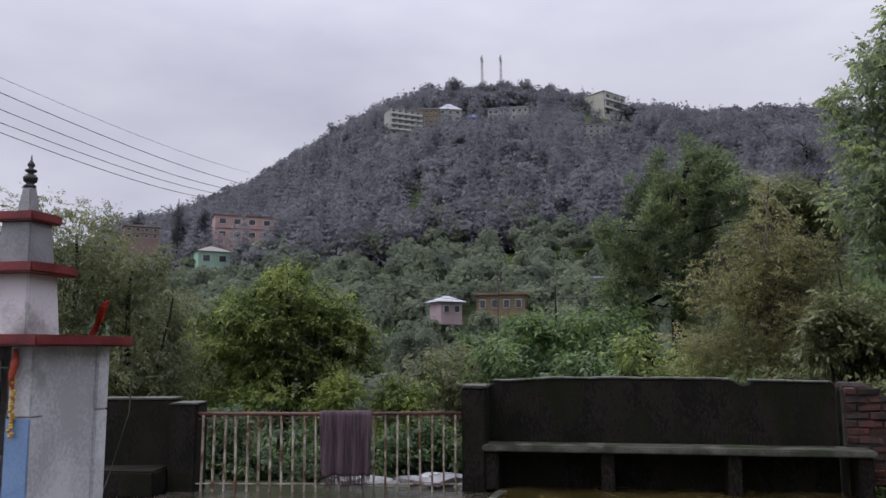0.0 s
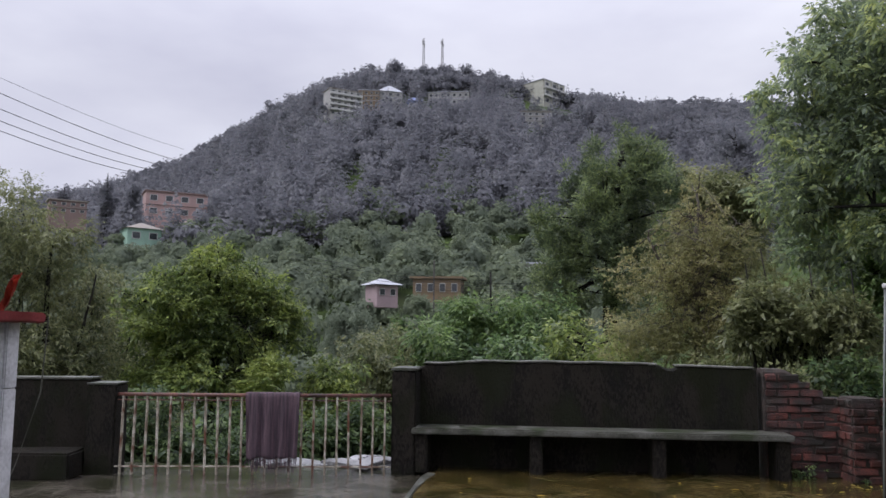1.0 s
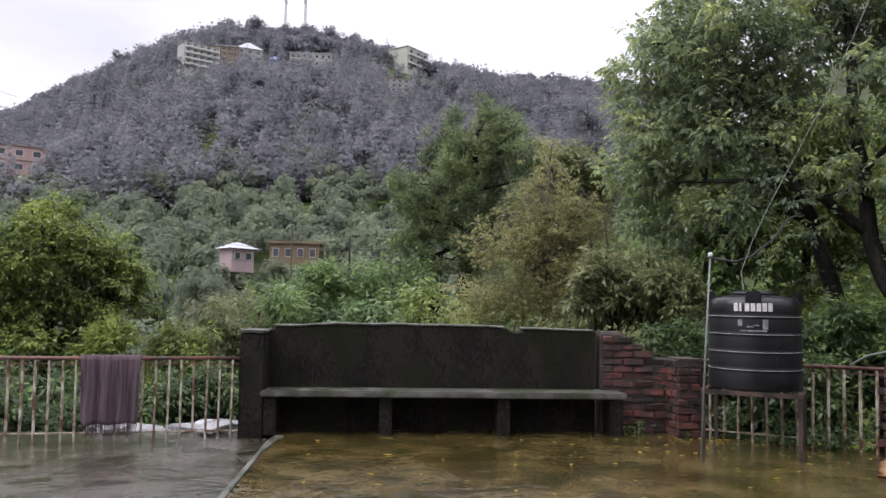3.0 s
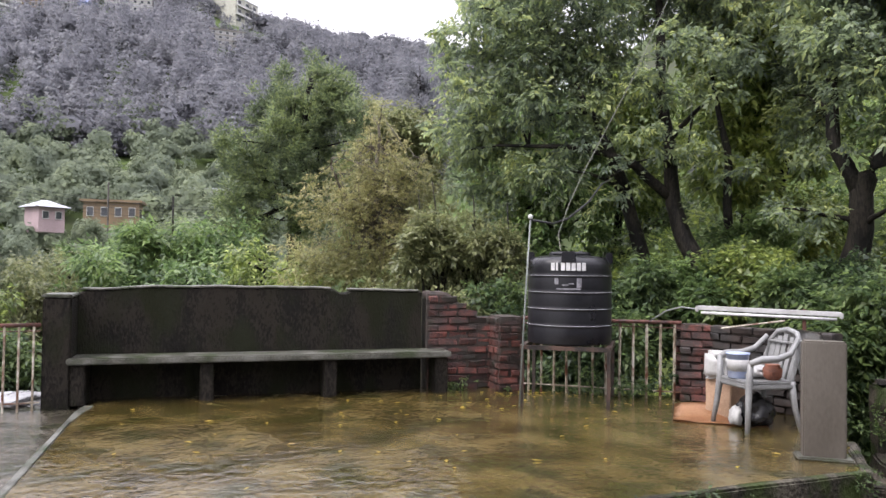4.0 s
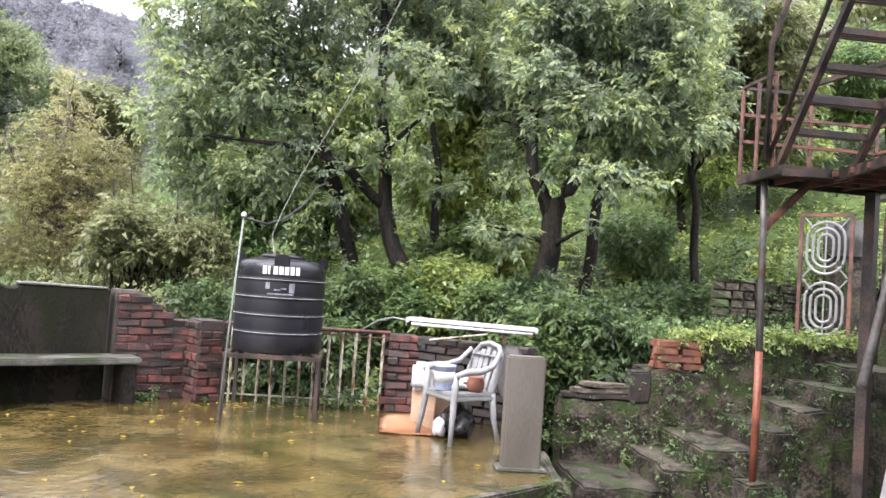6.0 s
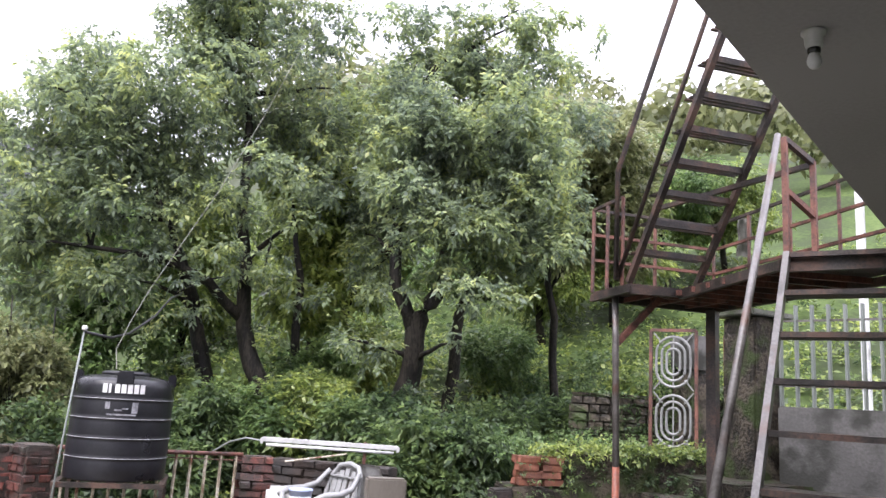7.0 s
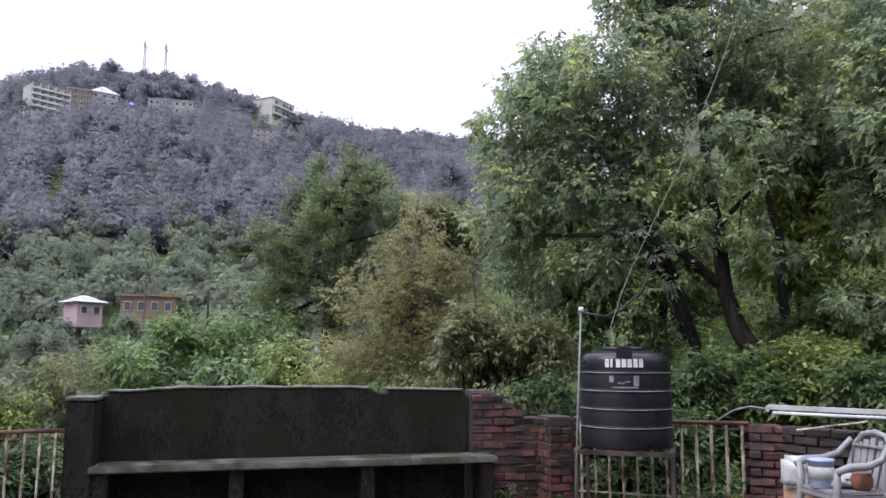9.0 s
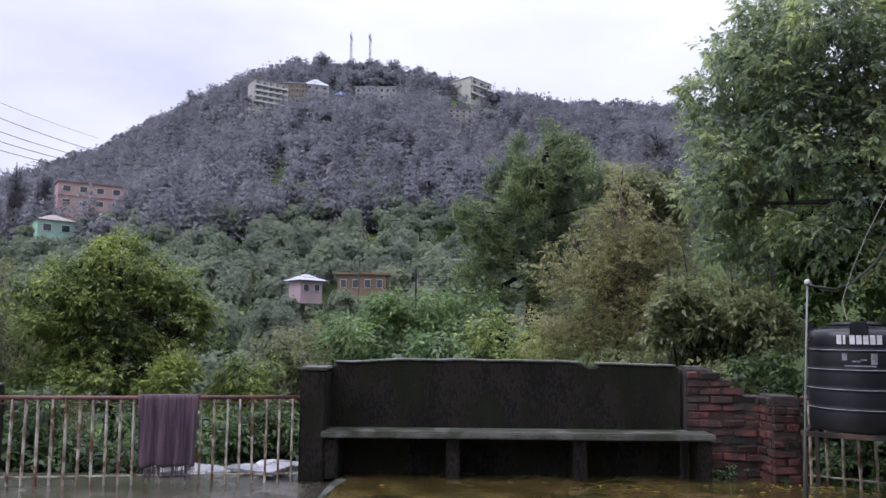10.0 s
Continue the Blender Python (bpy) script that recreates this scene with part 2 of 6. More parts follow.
M_MARIGOLD = surf("marigold", ((0.5, 0.24, 0.03), (0.62, 0.42, 0.08)), 20, 70, (0.6, 0.8), 0.4)
M_RUG = surf("purple_woven_rug", ((0.042, 0.027, 0.036), (0.088, 0.054, 0.07), (0.14, 0.09, 0.105)), 4, 60, (0.75, 0.9), 0.8, stretch=(12, 12, 0.6))
M_BARK = surf("wet_black_bark", ((0.004, 0.0035, 0.003), (0.011, 0.0095, 0.0075), (0.028, 0.024, 0.019)), 5, 40, (0.6, 0.9), 1.0, stretch=(1, 1, 0.3), spec=0.2)
M_BARKTAN = surf("grey_brown_bark", ((0.06, 0.05, 0.04), (0.12, 0.1, 0.08)), 5, 40, (0.6, 0.8), 0.6, stretch=(1, 1, 0.3))
M_PLANK = surf("rotting_plank", ((0.03, 0.022, 0.016), (0.07, 0.056, 0.042), (0.14, 0.115, 0.09)), 5, 40, (0.6, 0.8), 0.6, stretch=(1, 1, 3))
M_GROUND = surf("grass_and_soil", ((0.025, 0.036, 0.012), (0.046, 0.07, 0.021), (0.075, 0.105, 0.034)), 0.25, 6, (0.7, 0.9), 0.6,
                stain=(0.0375, 0.045, 0.0225), stain_scale=0.02, stain_at=0.5, spec=0.08)
M_PIPE = surf("pale_pvc_pipe", ((0.11, 0.125, 0.116), (0.145, 0.158, 0.148)), 4, 40, (0.4, 0.5), 0.05)
M_CABLE = surf("black_cable", ((0.012, 0.012, 0.013), (0.022, 0.022, 0.024)), 5, 40, (0.45, 0.6), 0.0)
M_CABLEPALE = surf("pale_cord", ((0.077, 0.077, 0.0605), (0.121, 0.121, 0.099)), 5, 40, (0.5, 0.7), 0.0)
M_BULB = surf("milky_bulb", ((0.4, 0.4, 0.4), (0.5, 0.5, 0.5)), 5, 40, (0.25, 0.35), 0.0)
M_YELLOWLEAF = leaf_mat("fallen_leaf", ((0.35, 0.26, 0.04), (0.45, 0.36, 0.07), (0.28, 0.2, 0.05)))
L_BIG = leaf_mat("walnut_leaves", ((0.085, 0.112, 0.085), (0.165, 0.21, 0.145), (0.28, 0.345, 0.17), (0.5, 0.54, 0.2)), 0.42, 0.58, 1.5, 0.42)
L_YELLOW = leaf_mat("yellow_green_leaves", ((0.066, 0.098, 0.037), (0.178, 0.236, 0.068), (0.36, 0.415, 0.108)))
L_OLIVE = leaf_mat("olive_leaves", ((0.078, 0.094, 0.048), (0.172, 0.19, 0.087), (0.28, 0.293, 0.135)))
L_TAN = leaf_mat("sparse_tan_leaves", ((0.14, 0.15, 0.07), (0.27, 0.268, 0.118), (0.44, 0.395, 0.195)), 0.33, 0.6)
L_DARK = leaf_mat("dark_needle_leaves", ((0.075, 0.1, 0.065), (0.16, 0.205, 0.105), (0.29, 0.35, 0.14)))
L_LUSH = leaf_mat("lush_leaves", ((0.0534, 0.0931, 0.0435), (0.134, 0.206, 0.0762), (0.256, 0.353, 0.12)))
L_UNDER = leaf_mat("undergrowth_leaves", ((0.026, 0.045, 0.024), (0.068, 0.11, 0.045), (0.165, 0.23, 0.075)), 0.45)
# Mountain haze is mixed into this grey-lilac leaf colour.
L_HAZE = leaf_mat("haze_grey_foliage", ((0.095, 0.097, 0.112), (0.2, 0.203, 0.222), (0.29, 0.296, 0.302)), 1.0, 0.5, 0.07, 0.06)
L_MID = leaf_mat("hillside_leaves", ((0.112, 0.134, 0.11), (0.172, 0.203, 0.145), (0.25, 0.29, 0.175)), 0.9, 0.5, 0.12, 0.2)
for m_ in (L_HAZE, L_MID):
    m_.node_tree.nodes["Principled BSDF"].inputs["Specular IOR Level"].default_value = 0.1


def flat_paint(name, c, rough=0.6):
    return surf(name, (tuple(v * 0.8 for v in c), c), 0.4, 4, (rough, rough + 0.2), 0.1)


# ---------- mesh helpers ----------
def part(name, bm, material, parent=None, label="", smooth=False):
    me = bpy.data.meshes.new(name)
    bm.to_mesh(me)
    bm.free()
    me.materials.append(material)
    if smooth:
        me.shade_smooth()
    ob = new(name, me)
    ob.parent = parent
    if label:
        ob["label"] = label
    return ob


def raw(name, verts, faces, material, parent=None, label=""):
    """A mesh from numpy arrays: verts (n, 3), faces (m, k)."""
    me = bpy.data.meshes.new(name)
    faces = np.asarray(faces, dtype=np.int32)
    m, k = faces.shape
    me.vertices.add(len(verts))
    me.vertices.foreach_set("co", np.asarray(verts, dtype=np.float32).ravel())
    me.loops.add(m * k)
    me.loops.foreach_set("vertex_index", faces.ravel())
    me.polygons.add(m)
    me.polygons.foreach_set("loop_start", np.arange(0, m * k, k, dtype=np.int32))
    me.update(calc_edges=True)
    me.materials.append(material)
    ob = new(name, me)
    ob.parent = parent
    if label:
        ob["label"] = label
    return ob


def empty(name, at=(0, 0, 0), rz=0.0, **tags):
    ob = new(name)
    ob.matrix_world = pose(*at, 0, 0, rz)
    ob.empty_display_size = 0.1
    return tagged(ob, **tags)


def box(size, at=(0, 0, 0), rot=(0, 0, 0), bevel=0.0, bm=None, top=1.0, seg=2):
    """A box on its base centre, bevelled, its top scaled by top; added to bm."""
    b = bmesh.new()
    bmesh.ops.create_cube(b, size=1)
    for v in b.verts:
        k = top if v.co.z > 0 else 1.0
        v.co = Vector((v.co.x * size[0] * k, v.co.y * size[1] * k, (v.co.z + 0.5) * size[2]))
    if bevel:
        bmesh.ops.bevel(b, geom=list(b.edges), offset=bevel, segments=seg, affect="EDGES")
    bmesh.ops.transform(b, matrix=pose(*at, *rot), verts=b.verts)
    if bm is None:
        return b
    join(bm, b)
    return bm


def join(bm, other):
    me = bpy.data.meshes.new("joined")
    other.to_mesh(me)
    other.free()
    bm.from_mesh(me)
    bpy.data.meshes.remove(me)


def rough_up(bm, amount, scale=3.0, cut=0):
    """Worn, uneven faces."""
    if cut:
        bmesh.ops.subdivide_edges(bm, edges=list(bm.edges), cuts=cut, use_grid_fill=True)
    for v in bm.verts:
        v.co += noise.noise_vector(v.co * scale) * amount
    return bm


def tube(points, radii, sides=8, bm=None):
    """A tapered tube along points, closed at both ends."""
    bm = bm or bmesh.new()
    pts = [Vector(p) for p in points]
    rings = []
    for i, p in enumerate(pts):
        d = (pts[min(i + 1, len(pts) - 1)] - pts[max(i - 1, 0)]).normalized()
        side = d.cross(Vector((0, 0, 1)) if abs(d.z) < 0.9 else Vector((1, 0, 0))).normalized()
        up = side.cross(d)
        r = radii[i] if hasattr(radii, "__len__") else radii
        rings.append([bm.verts.new(p + (side * math.cos(a) + up * math.sin(a)) * r) for a in (2 * math.pi * j / sides for j in range(sides))])
    for a, b in zip(rings, rings[1:]):
        for j in range(sides):
            bm.faces.new((a[j], a[(j + 1) % sides], b[(j + 1) % sides], b[j]))
    bm.faces.new(rings[0][::-1])
    bm.faces.new(rings[-1])
    return bm


def bar(a, b, w, h=None, bm=None):
    """A square steel bar from a to b."""
    a, b = Vector(a), Vector(b)
    d = b - a
    m = Matrix.Translation(a) @ d.to_track_quat("Z", "Y").to_matrix().to_4x4()
    n = box((w, h or w, d.length))
    bmesh.ops.transform(n, matrix=m, verts=n.verts)
    if bm is None:
        return n
    join(bm, n)
    return bm


def lathe(profile, sides=32, bm=None):
    """A turned shape: (radius, z) pairs."""
    bm = bm or bmesh.new()
    rings = [[bm.verts.new((r * math.cos(2 * math.pi * j / sides), r * math.sin(2 * math.pi * j / sides), z)) for j in range(sides)] for r, z in profile]
    for a, b in zip(rings, rings[1:]):
        for j in range(sides):
            bm.faces.new((a[j], a[(j + 1) % sides], b[(j + 1) % sides], b[j]))
    bm.faces.new(rings[0][::-1])
    bm.faces.new(rings[-1])
    return bm


def slab(outline, z0, z1, bevel=0.0, cut=0, amount=0.0, scale=3.0):
    """A prism over a plan outline."""
    bm = bmesh.new()
    low = [bm.verts.new((x, y, z0)) for x, y in outline]
    f = bm.faces.new(low)
    up = bmesh.ops.extrude_face_region(bm, geom=[f])
    bmesh.ops.translate(bm, vec=(0, 0, z1 - z0), verts=[v for v in up["geom"] if isinstance(v, bmesh.types.BMVert)])
    bmesh.ops.recalc_face_normals(bm, faces=bm.faces)
    if bevel:
        bmesh.ops.bevel(bm, geom=list(bm.edges), offset=bevel, segments=2, affect="EDGES")
    if amount:
        rough_up(bm, amount, scale, cut)
    return bm


HUB = Vector((0.1, 0.6, 1.4))


def polar(az, r, z=None):
    """A place by bearing (degrees from +y to +x) and distance from the yard's middle."""
    a = radians(az)
    x, y = HUB.x + r * math.sin(a), HUB.y + r * math.cos(a)
    return Vector((x, y, terrain(x, y) if z is None else z))


# ---------- terrain ----------
RIDGE_R = 620.0
RIDGE_AZ = (-80, -60, -40, -30, -24.5, -19.3, -14.4, -11, -6, -1, 3.5, 8, 16, 30, 50)
RIDGE_EL = (4, 5, 6, 8.3, 10.9, 14.2, 16.8, 17.9, 18.0, 17.4, 16.1, 15.3, 14.9, 14.5, 13)


def smooth(a, b, x):
    t = np.clip((x - a) / (b - a), 0, 1)
    return t * t * (3 - 2 * t)


def terrain_np(x, y):
    """Ground height: a terraced yard, a valley, a mountain behind it and a hillside to the east."""
    dx, dy = np.asarray(x, float) - HUB.x, np.asarray(y, float) - HUB.y
    r = np.hypot(dx, dy)
    az = np.degrees(np.arctan2(dx, dy))
    valley = np.interp(r, (0, 9, 14, 40, 80, 110), (-0.75, -0.8, -3.2, -8.5, -13, -11))
    top = HUB.z + RIDGE_R * np.tan(np.radians(np.interp(az, RIDGE_AZ, RIDGE_EL)))
    s = np.clip((r - 110) / (RIDGE_R - 110), 0, 1)
    mount = (top + 11) * s ** 1.25
    mount = np.where(r > RIDGE_R, np.maximum(mount - 0.22 * (r - RIDGE_R), -20), mount)
    valley = valley + mount + smooth(110, 300, r) * 6 * np.sin(dx * 0.031) * np.cos(dy * 0.023) * (1 - smooth(560, 620, r))
    hill = np.interp(r, (0, 8, 9.5, 12.5, 20, 40, 80, 200, 700, 3000), (-0.75, -0.75, -0.45, 0.7, 3.4, 11.5, 27, 62, 120, 140))
    b = smooth(14, 34, az) * (1 - smooth(95, 125, az))
    back = smooth(100, 140, np.abs(az))
    z = valley * (1 - b) + hill * b
    z = z * (1 - back) + back * (-0.75)
    return z + smooth(10, 16, r) * 0.25 * np.sin(dx * 0.9 + 1) * np.cos(dy * 0.8)


def terrain(x, y):
    return float(terrain_np(x, y))


g_r = np.concatenate(([0.5], np.linspace(4, 30, 40), np.geomspace(32, 3500, 60)))
g_a = np.radians(np.linspace(-180, 180, 241)[:-1])
G_R, G_A = np.meshgrid(g_r, g_a, indexing="ij")
g_x, g_y = HUB.x + G_R * np.sin(G_A), HUB.y + G_R * np.cos(G_A)
g_v = np.stack((g_x, g_y, terrain_np(g_x, g_y)), -1).reshape(-1, 3)
g_n = len(g_a)
g_i, g_j = np.meshgrid(np.arange(len(g_r) - 1), np.arange(g_n), indexing="ij")
g_k = (g_j + 1) % g_n
g_f = np.stack((g_i * g_n + g_j, (g_i + 1) * g_n + g_j, (g_i + 1) * g_n + g_k, g_i * g_n + g_k), -1).reshape(-1, 4)
ground = raw("ground", g_v, g_f, M_GROUND)
ground.data.shade_smooth()
tagged(ground, "grassy hillside soil falling to a wooded valley and mountain", "ground", kind="structure")

# ---------- terrace ----------
PLATFORM = ((-1.05, 4.08), (0.65, 4.31), (2.6, 4.61), (4.34, 4.78), (4.92, 5.55), (5.62, 6.42), (5.15, 7.62), (3.45, 8.85), (3.3, 9.1), (-1.02, 9.1))
tagged(part("floor_terrace", slab(PLATFORM, -0.55, 0.0), M_PLATFORM), "wet ochre concrete terrace with puddles and algae", "floor", kind="structure")
EDGE = ((-1.03, 4.05), (0.66, 4.28), (2.6, 4.575), (4.36, 4.745), (4.97, 5.53), (4.9, 5.58), (4.32, 4.83), (2.6, 4.66), (0.65, 4.36), (-1.04, 4.13))
tagged(part("kerb_front", slab(EDGE, -0.6, 0.010, 0.012, 5, 0.016, 7.0), M_EDGE), "mossy crumbling concrete edge of the raised terrace", "kerb", kind="structure")
tagged(part("floor_lane", slab(((-7.5, 1.69), (-1.08, 1.69), (-1.08, 8.95), (-7.5, 8.95)), -0.6, -0.035), M_WETGREY),
       "wet grey concrete floor before the railing", "floor", kind="structure")
tagged(part("kerb_side", slab(((-1.12, 4.0), (-1.03, 4.0), (-1.02, 7.6), (-0.99, 8.2), (-0.93, 8.55), (-1.06, 8.6), (-1.1, 8.2)), -0.5, 0.008, 0.02, 4, 0.014, 6), M_CAP),
       "worn cement kerb along the terrace", "kerb", kind="structure")
tagged(part("floor_yard", slab(((-1.1, 1.7), (6.4, 1.7), (6.6, 4.2), (4.85, 5.4), (4.2, 5.2), (-1.1, 4.4)), -0.9, -0.4), M_WETGREY),
       "wet lower concrete yard below the terrace", "floor", kind="structure")
tagged(part("floor_veranda", slab(((-7.5, -4), (6.4, -4), (6.4, 1.7), (-7.5, 1.7)), -0.9, -0.12), M_WETGREY), "grey concrete veranda floor", "floor", kind="structure")

# house behind the camera, closing the place
tagged(part("ceiling", slab(((-5, -4), (8.0, -4), (8.0, 2.33), (2.16, 1.81), (-5, 1.2)), 2.6, 2.76), M_CEILING), "grey painted concrete veranda ceiling", "ceiling", kind="structure")
tagged(part("wall_house", slab(((-5, -4.2), (8.0, -4.2), (8.0, -4.0), (-5, -4.0)), -0.9, 2.6), M_LIME), "whitewashed house wall", "wall", kind="structure")

# ---------- bench wall ----------
wb = bmesh.new()
xs = [-1.17 + 0.07 * i for i in range(int(3.55 / 0.07) + 1)]
rows_ = []
for x in xs:
    rise = 1.085 * smooth(-1.35, -1.05, x) + (1 - smooth(-1.35, -1.05, x)) * 0.98
    top = float(rise) + 0.03 * float(smooth(-1.1, -0.4, x)) - 0.035 * float(smooth(0.6, 2.3, x)) + 0.012 * noise.noise((x * 3, 0, 0)) + 0.008 * noise.noise((x * 9, 3, 0))
    if 1.36 < x < 1.5:
        top -= 0.035
    rows_.append([wb.verts.new((x, yy, zz)) for yy, zz in ((8.96, -0.4), (8.96, top - 0.02), (8.99, top), (9.12, top), (9.15, top - 0.02), (9.15, -0.4))])
for a, b in zip(rows_, rows_[1:]):
    for j in range(5):
        wb.faces.new((a[j], b[j], b[j + 1], a[j + 1]))
wb.faces.new(rows_[0])
wb.faces.new(rows_[-1][::-1])
bmesh.ops.recalc_face_normals(wb, faces=wb.faces)
wall_bench = tagged(part("wall_bench", wb, M_DARKWALL), "rain-blackened plastered parapet wall behind the bench", "wall", kind="structure")
cp = bmesh.new()
for x in xs[1:-1]:
    if not 1.3 < x < 1.52:
        t = 1.085 + 0.03 * float(smooth(-1.1, -0.4, x)) - 0.035 * float(smooth(0.6, 2.3, x)) + 0.008 * noise.noise((x * 3, 0, 0))
        box((0.085, 0.21, 0.022), (x, 9.055, t - 0.008), (0, 0, 0), 0.006, cp, seg=1)
part("coping", cp, M_CAP, wall_bench, "pale wet cement coping")
tagged(part("pillar_1", rough_up(box((0.25, 0.5, 1.42), (-1.3, 8.86, -0.4), bevel=0.015), 0.006, 5), M_DARKWALL), "dark plastered end pillar of the parapet", "pillar", kind="structure")
tagged(part("pillar_cap_1", rough_up(box((0.27, 0.52, 0.03), (-1.3, 8.86, 1.02), bevel=0.01), 0.004, 5), M_CAP), "pale cement pillar cap", "pillar cap", kind="structure")

bench = empty("bench", (0.68, 8.7, 0), label="long concrete bench built against the dark parapet", category="bench")
part("seat", rough_up(box((3.78, 0.42, 0.062), (0, 0.07, 0.385), bevel=0.012), 0.008, 2.5, 3), M_CAP, bench, "pale wet cement seat slab with a worn edge")
for x in (-1.79, -0.62, 0.6, 1.79):
    part("leg", rough_up(box((0.135, 0.36, 0.40), (x, 0.09, -0.01), bevel=0.012), 0.006, 5, 1), M_DARKWALL, bench)

# ---------- brick walls ----------
def brick_mesh(seed, size=(0.215, 0.105, 0.066)):
    rnd = random.Random(seed)
    b = box(size, bevel=0.007, seg=1)
    for v in b.verts:
        v.co += Vector((rnd.uniform(-1, 1), rnd.uniform(-1, 1), rnd.uniform(-1, 1))) * 0.008
    me = bpy.data.meshes.new("brick")
    b.to_mesh(me)
    b.free()
    me.materials.append(M_BRICK)
    return me


BRICKS = [brick_mesh(i, (0.215 - 0.008 * (i % 3), 0.105, 0.068 - 0.005 * (i % 2))) for i in range(5)]
HALF = [brick_mesh(9 + i, (0.105, 0.105, 0.066)) for i in range(3)]
BRICK_RND = random.Random(5)


def lay(owner, a, b, z0, top_of, course=0.08, depth=0.0):
    """Courses of bricks on the face from a to b (plan), up to top_of(fraction along)."""
    a, b = Vector((*a, 0)), Vector((*b, 0))
    d = (b - a).normalized()
    length = (b - a).length
    turn = math.degrees(math.atan2(d.y, d.x))
    z, k = z0, 0
    while z < 2:
        x, any_laid = (-0.0 if k % 2 else -0.115), False
        while x < length - 0.03:
            w = 0.215
            x0, x1 = max(x, 0), min(x + w, length)
            if x1 - x0 > 0.06:
                mid = (x0 + x1) / 2
                if z + 0.05 < top_of(mid / length):
                    me = BRICK_RND.choice(BRICKS if x1 - x0 > 0.16 else HALF)
                    ob = new("brick", me)
                    p = a + d * mid
                    ob.parent = owner
                    ob.matrix_local = owner.matrix_world.inverted() @ pose(p.x, p.y, z, BRICK_RND.uniform(-2, 2), BRICK_RND.uniform(-2.4, 2.4), turn + BRICK_RND.uniform(-2.0, 2.0)) @ pose(0, depth + BRICK_RND.uniform(-0.012, 0.012), BRICK_RND.uniform(-0.004, 0.004))
                    any_laid = True
            x += w + 0.014
        z += course
        k += 1
        if not any_laid and k > 2:
            break


# ---------- railings ----------
def railing(name, a, b, height, count, label, mats, group, bar_r=0.011, gap=0.06):
    a, b = Vector(a), Vector(b)
    ob = empty(name, a, label=label, category="railing")
    d = b - a
    rail = tube([(0, 0, height), tuple(d * 0.5 + Vector((0, 0, height - 0.006))), tuple(d + Vector((0, 0, height)))], 0.02, 10)
    part("top_rail", rail, mats[1], ob, "rust-stained top rail", True)
    low = bar(Vector((0, 0, gap + 0.02)), d + Vector((0, 0, gap + 0.02)), 0.022, 0.012)
    part("bottom_rail", low, mats[0], ob)
    part("upper_flat", bar(Vector((0, 0, height - 0.055)), d + Vector((0, 0, height - 0.055)), 0.02, 0.01), mats[1], ob)
    rnd = random.Random(count)
    for i in range(count):
        p = d * ((i + 0.5) / count)
        lean = Vector((rnd.uniform(-0.012, 0.012), 0, 0))
        part("baluster", bar(p + Vector((0, 0, 0.0)), p + lean + Vector((0, 0, height - 0.01)), 0.03, 0.016), mats[0], ob)
    return ob


railing("iron_railing", (-4.2, 8.22, -0.035), (-1.43, 8.6, -0.035), 0.80, 23, "rusty cream-painted iron railing beside the concrete bench", (M_RAIL, M_RUSTRED), "railings")
railing("gate_railing", (3.4, 8.62, 0.0), (4.78, 7.66, 0.0), 0.80, 12, "rusty iron gate railing behind the water tank", (M_RAIL, M_RUSTRED), "railings")

# woven rug on the railing
rug = empty("rug", (-2.62, 8.42, 0.77), 7.8, label="damp purple woven rug hung over the iron railing", category="rug")
rb = bmesh.new()
cols, lines = 36, 26
grid = []
for i in range(cols + 1):
    u = i / cols
    line = []
    for j in range(lines + 1):
        v = j / lines
        fold = 0.014 * math.sin(u * 23 + v * 1.5) + 0.008 * math.sin(u * 51)
        if v < 0.12:
            y, z = 0.03 - 0.055 * v / 0.12, 0.012 * math.sin(v / 0.12 * math.pi) + 0.008
        else:
            y, z = -0.026 + fold * min(1, (v - 0.12) * 3), -(v - 0.12) * 0.72 * (1 + 0.05 * noise.noise((u * 5, 1, 0)))
        line.append(rb.verts.new(((u - 0.5) * (0.56 - 0.05 * v), y - 0.012, z)))
    grid.append(line)
for i in range(cols):
    for j in range(lines):
        rb.faces.new((grid[i][j], grid[i + 1][j], grid[i + 1][j + 1], grid[i][j + 1]))
cloth = part("cloth", rb, M_RUG, rug, smooth=True)
so = cloth.modifiers.new("thickness", "SOLIDIFY")
so.thickness = 0.008
rf = bmesh.new()
rnd_f = random.Random(4)
for i in range(60):
    x = (i / 59 - 0.5) * 0.5
    l = rnd_f.uniform(0.05, 0.16)
    bar((x, -0.035, -0.62), (x + rnd_f.uniform(-0.015, 0.015), -0.035 + rnd_f.uniform(-0.01, 0.01), -0.62 - l), 0.006, 0.004, rf)
part("fringe", rf, M_RUG, rug, "frayed fringe")

# left parapet block, pillar and step
tagged(part("wall_west", rough_up(box((2.2, 0.28, 1.3), (-5.62, 8.25, -0.4), (0, 0, 9), 0.012), 0.008, 4, 2), M_DARKWALL), "dark wet parapet wall beside the shrine", "wall", kind="structure")
tagged(part("coping_west", rough_up(box((2.22, 0.3, 0.02), (-5.62, 8.25, 0.905), (0, 0, 9), 0.006), 0.004, 4), M_CAP), "pale cement coping", "coping", kind="structure")
tagged(part("pillar_2", rough_up(box((0.30, 0.36, 1.26), (-4.36, 8.33, -0.4), (0, 0, 9), 0.015), 0.008, 4, 1), M_DARKWALL), "dark plastered railing pillar", "pillar", kind="structure")
tagged(part("pillar_cap_2", rough_up(box((0.31, 0.37, 0.018), (-4.36, 8.33, 0.862), (0, 0, 9), 0.006), 0.004, 4), M_CAP), "pale cement pillar cap", "pillar cap", kind="structure")
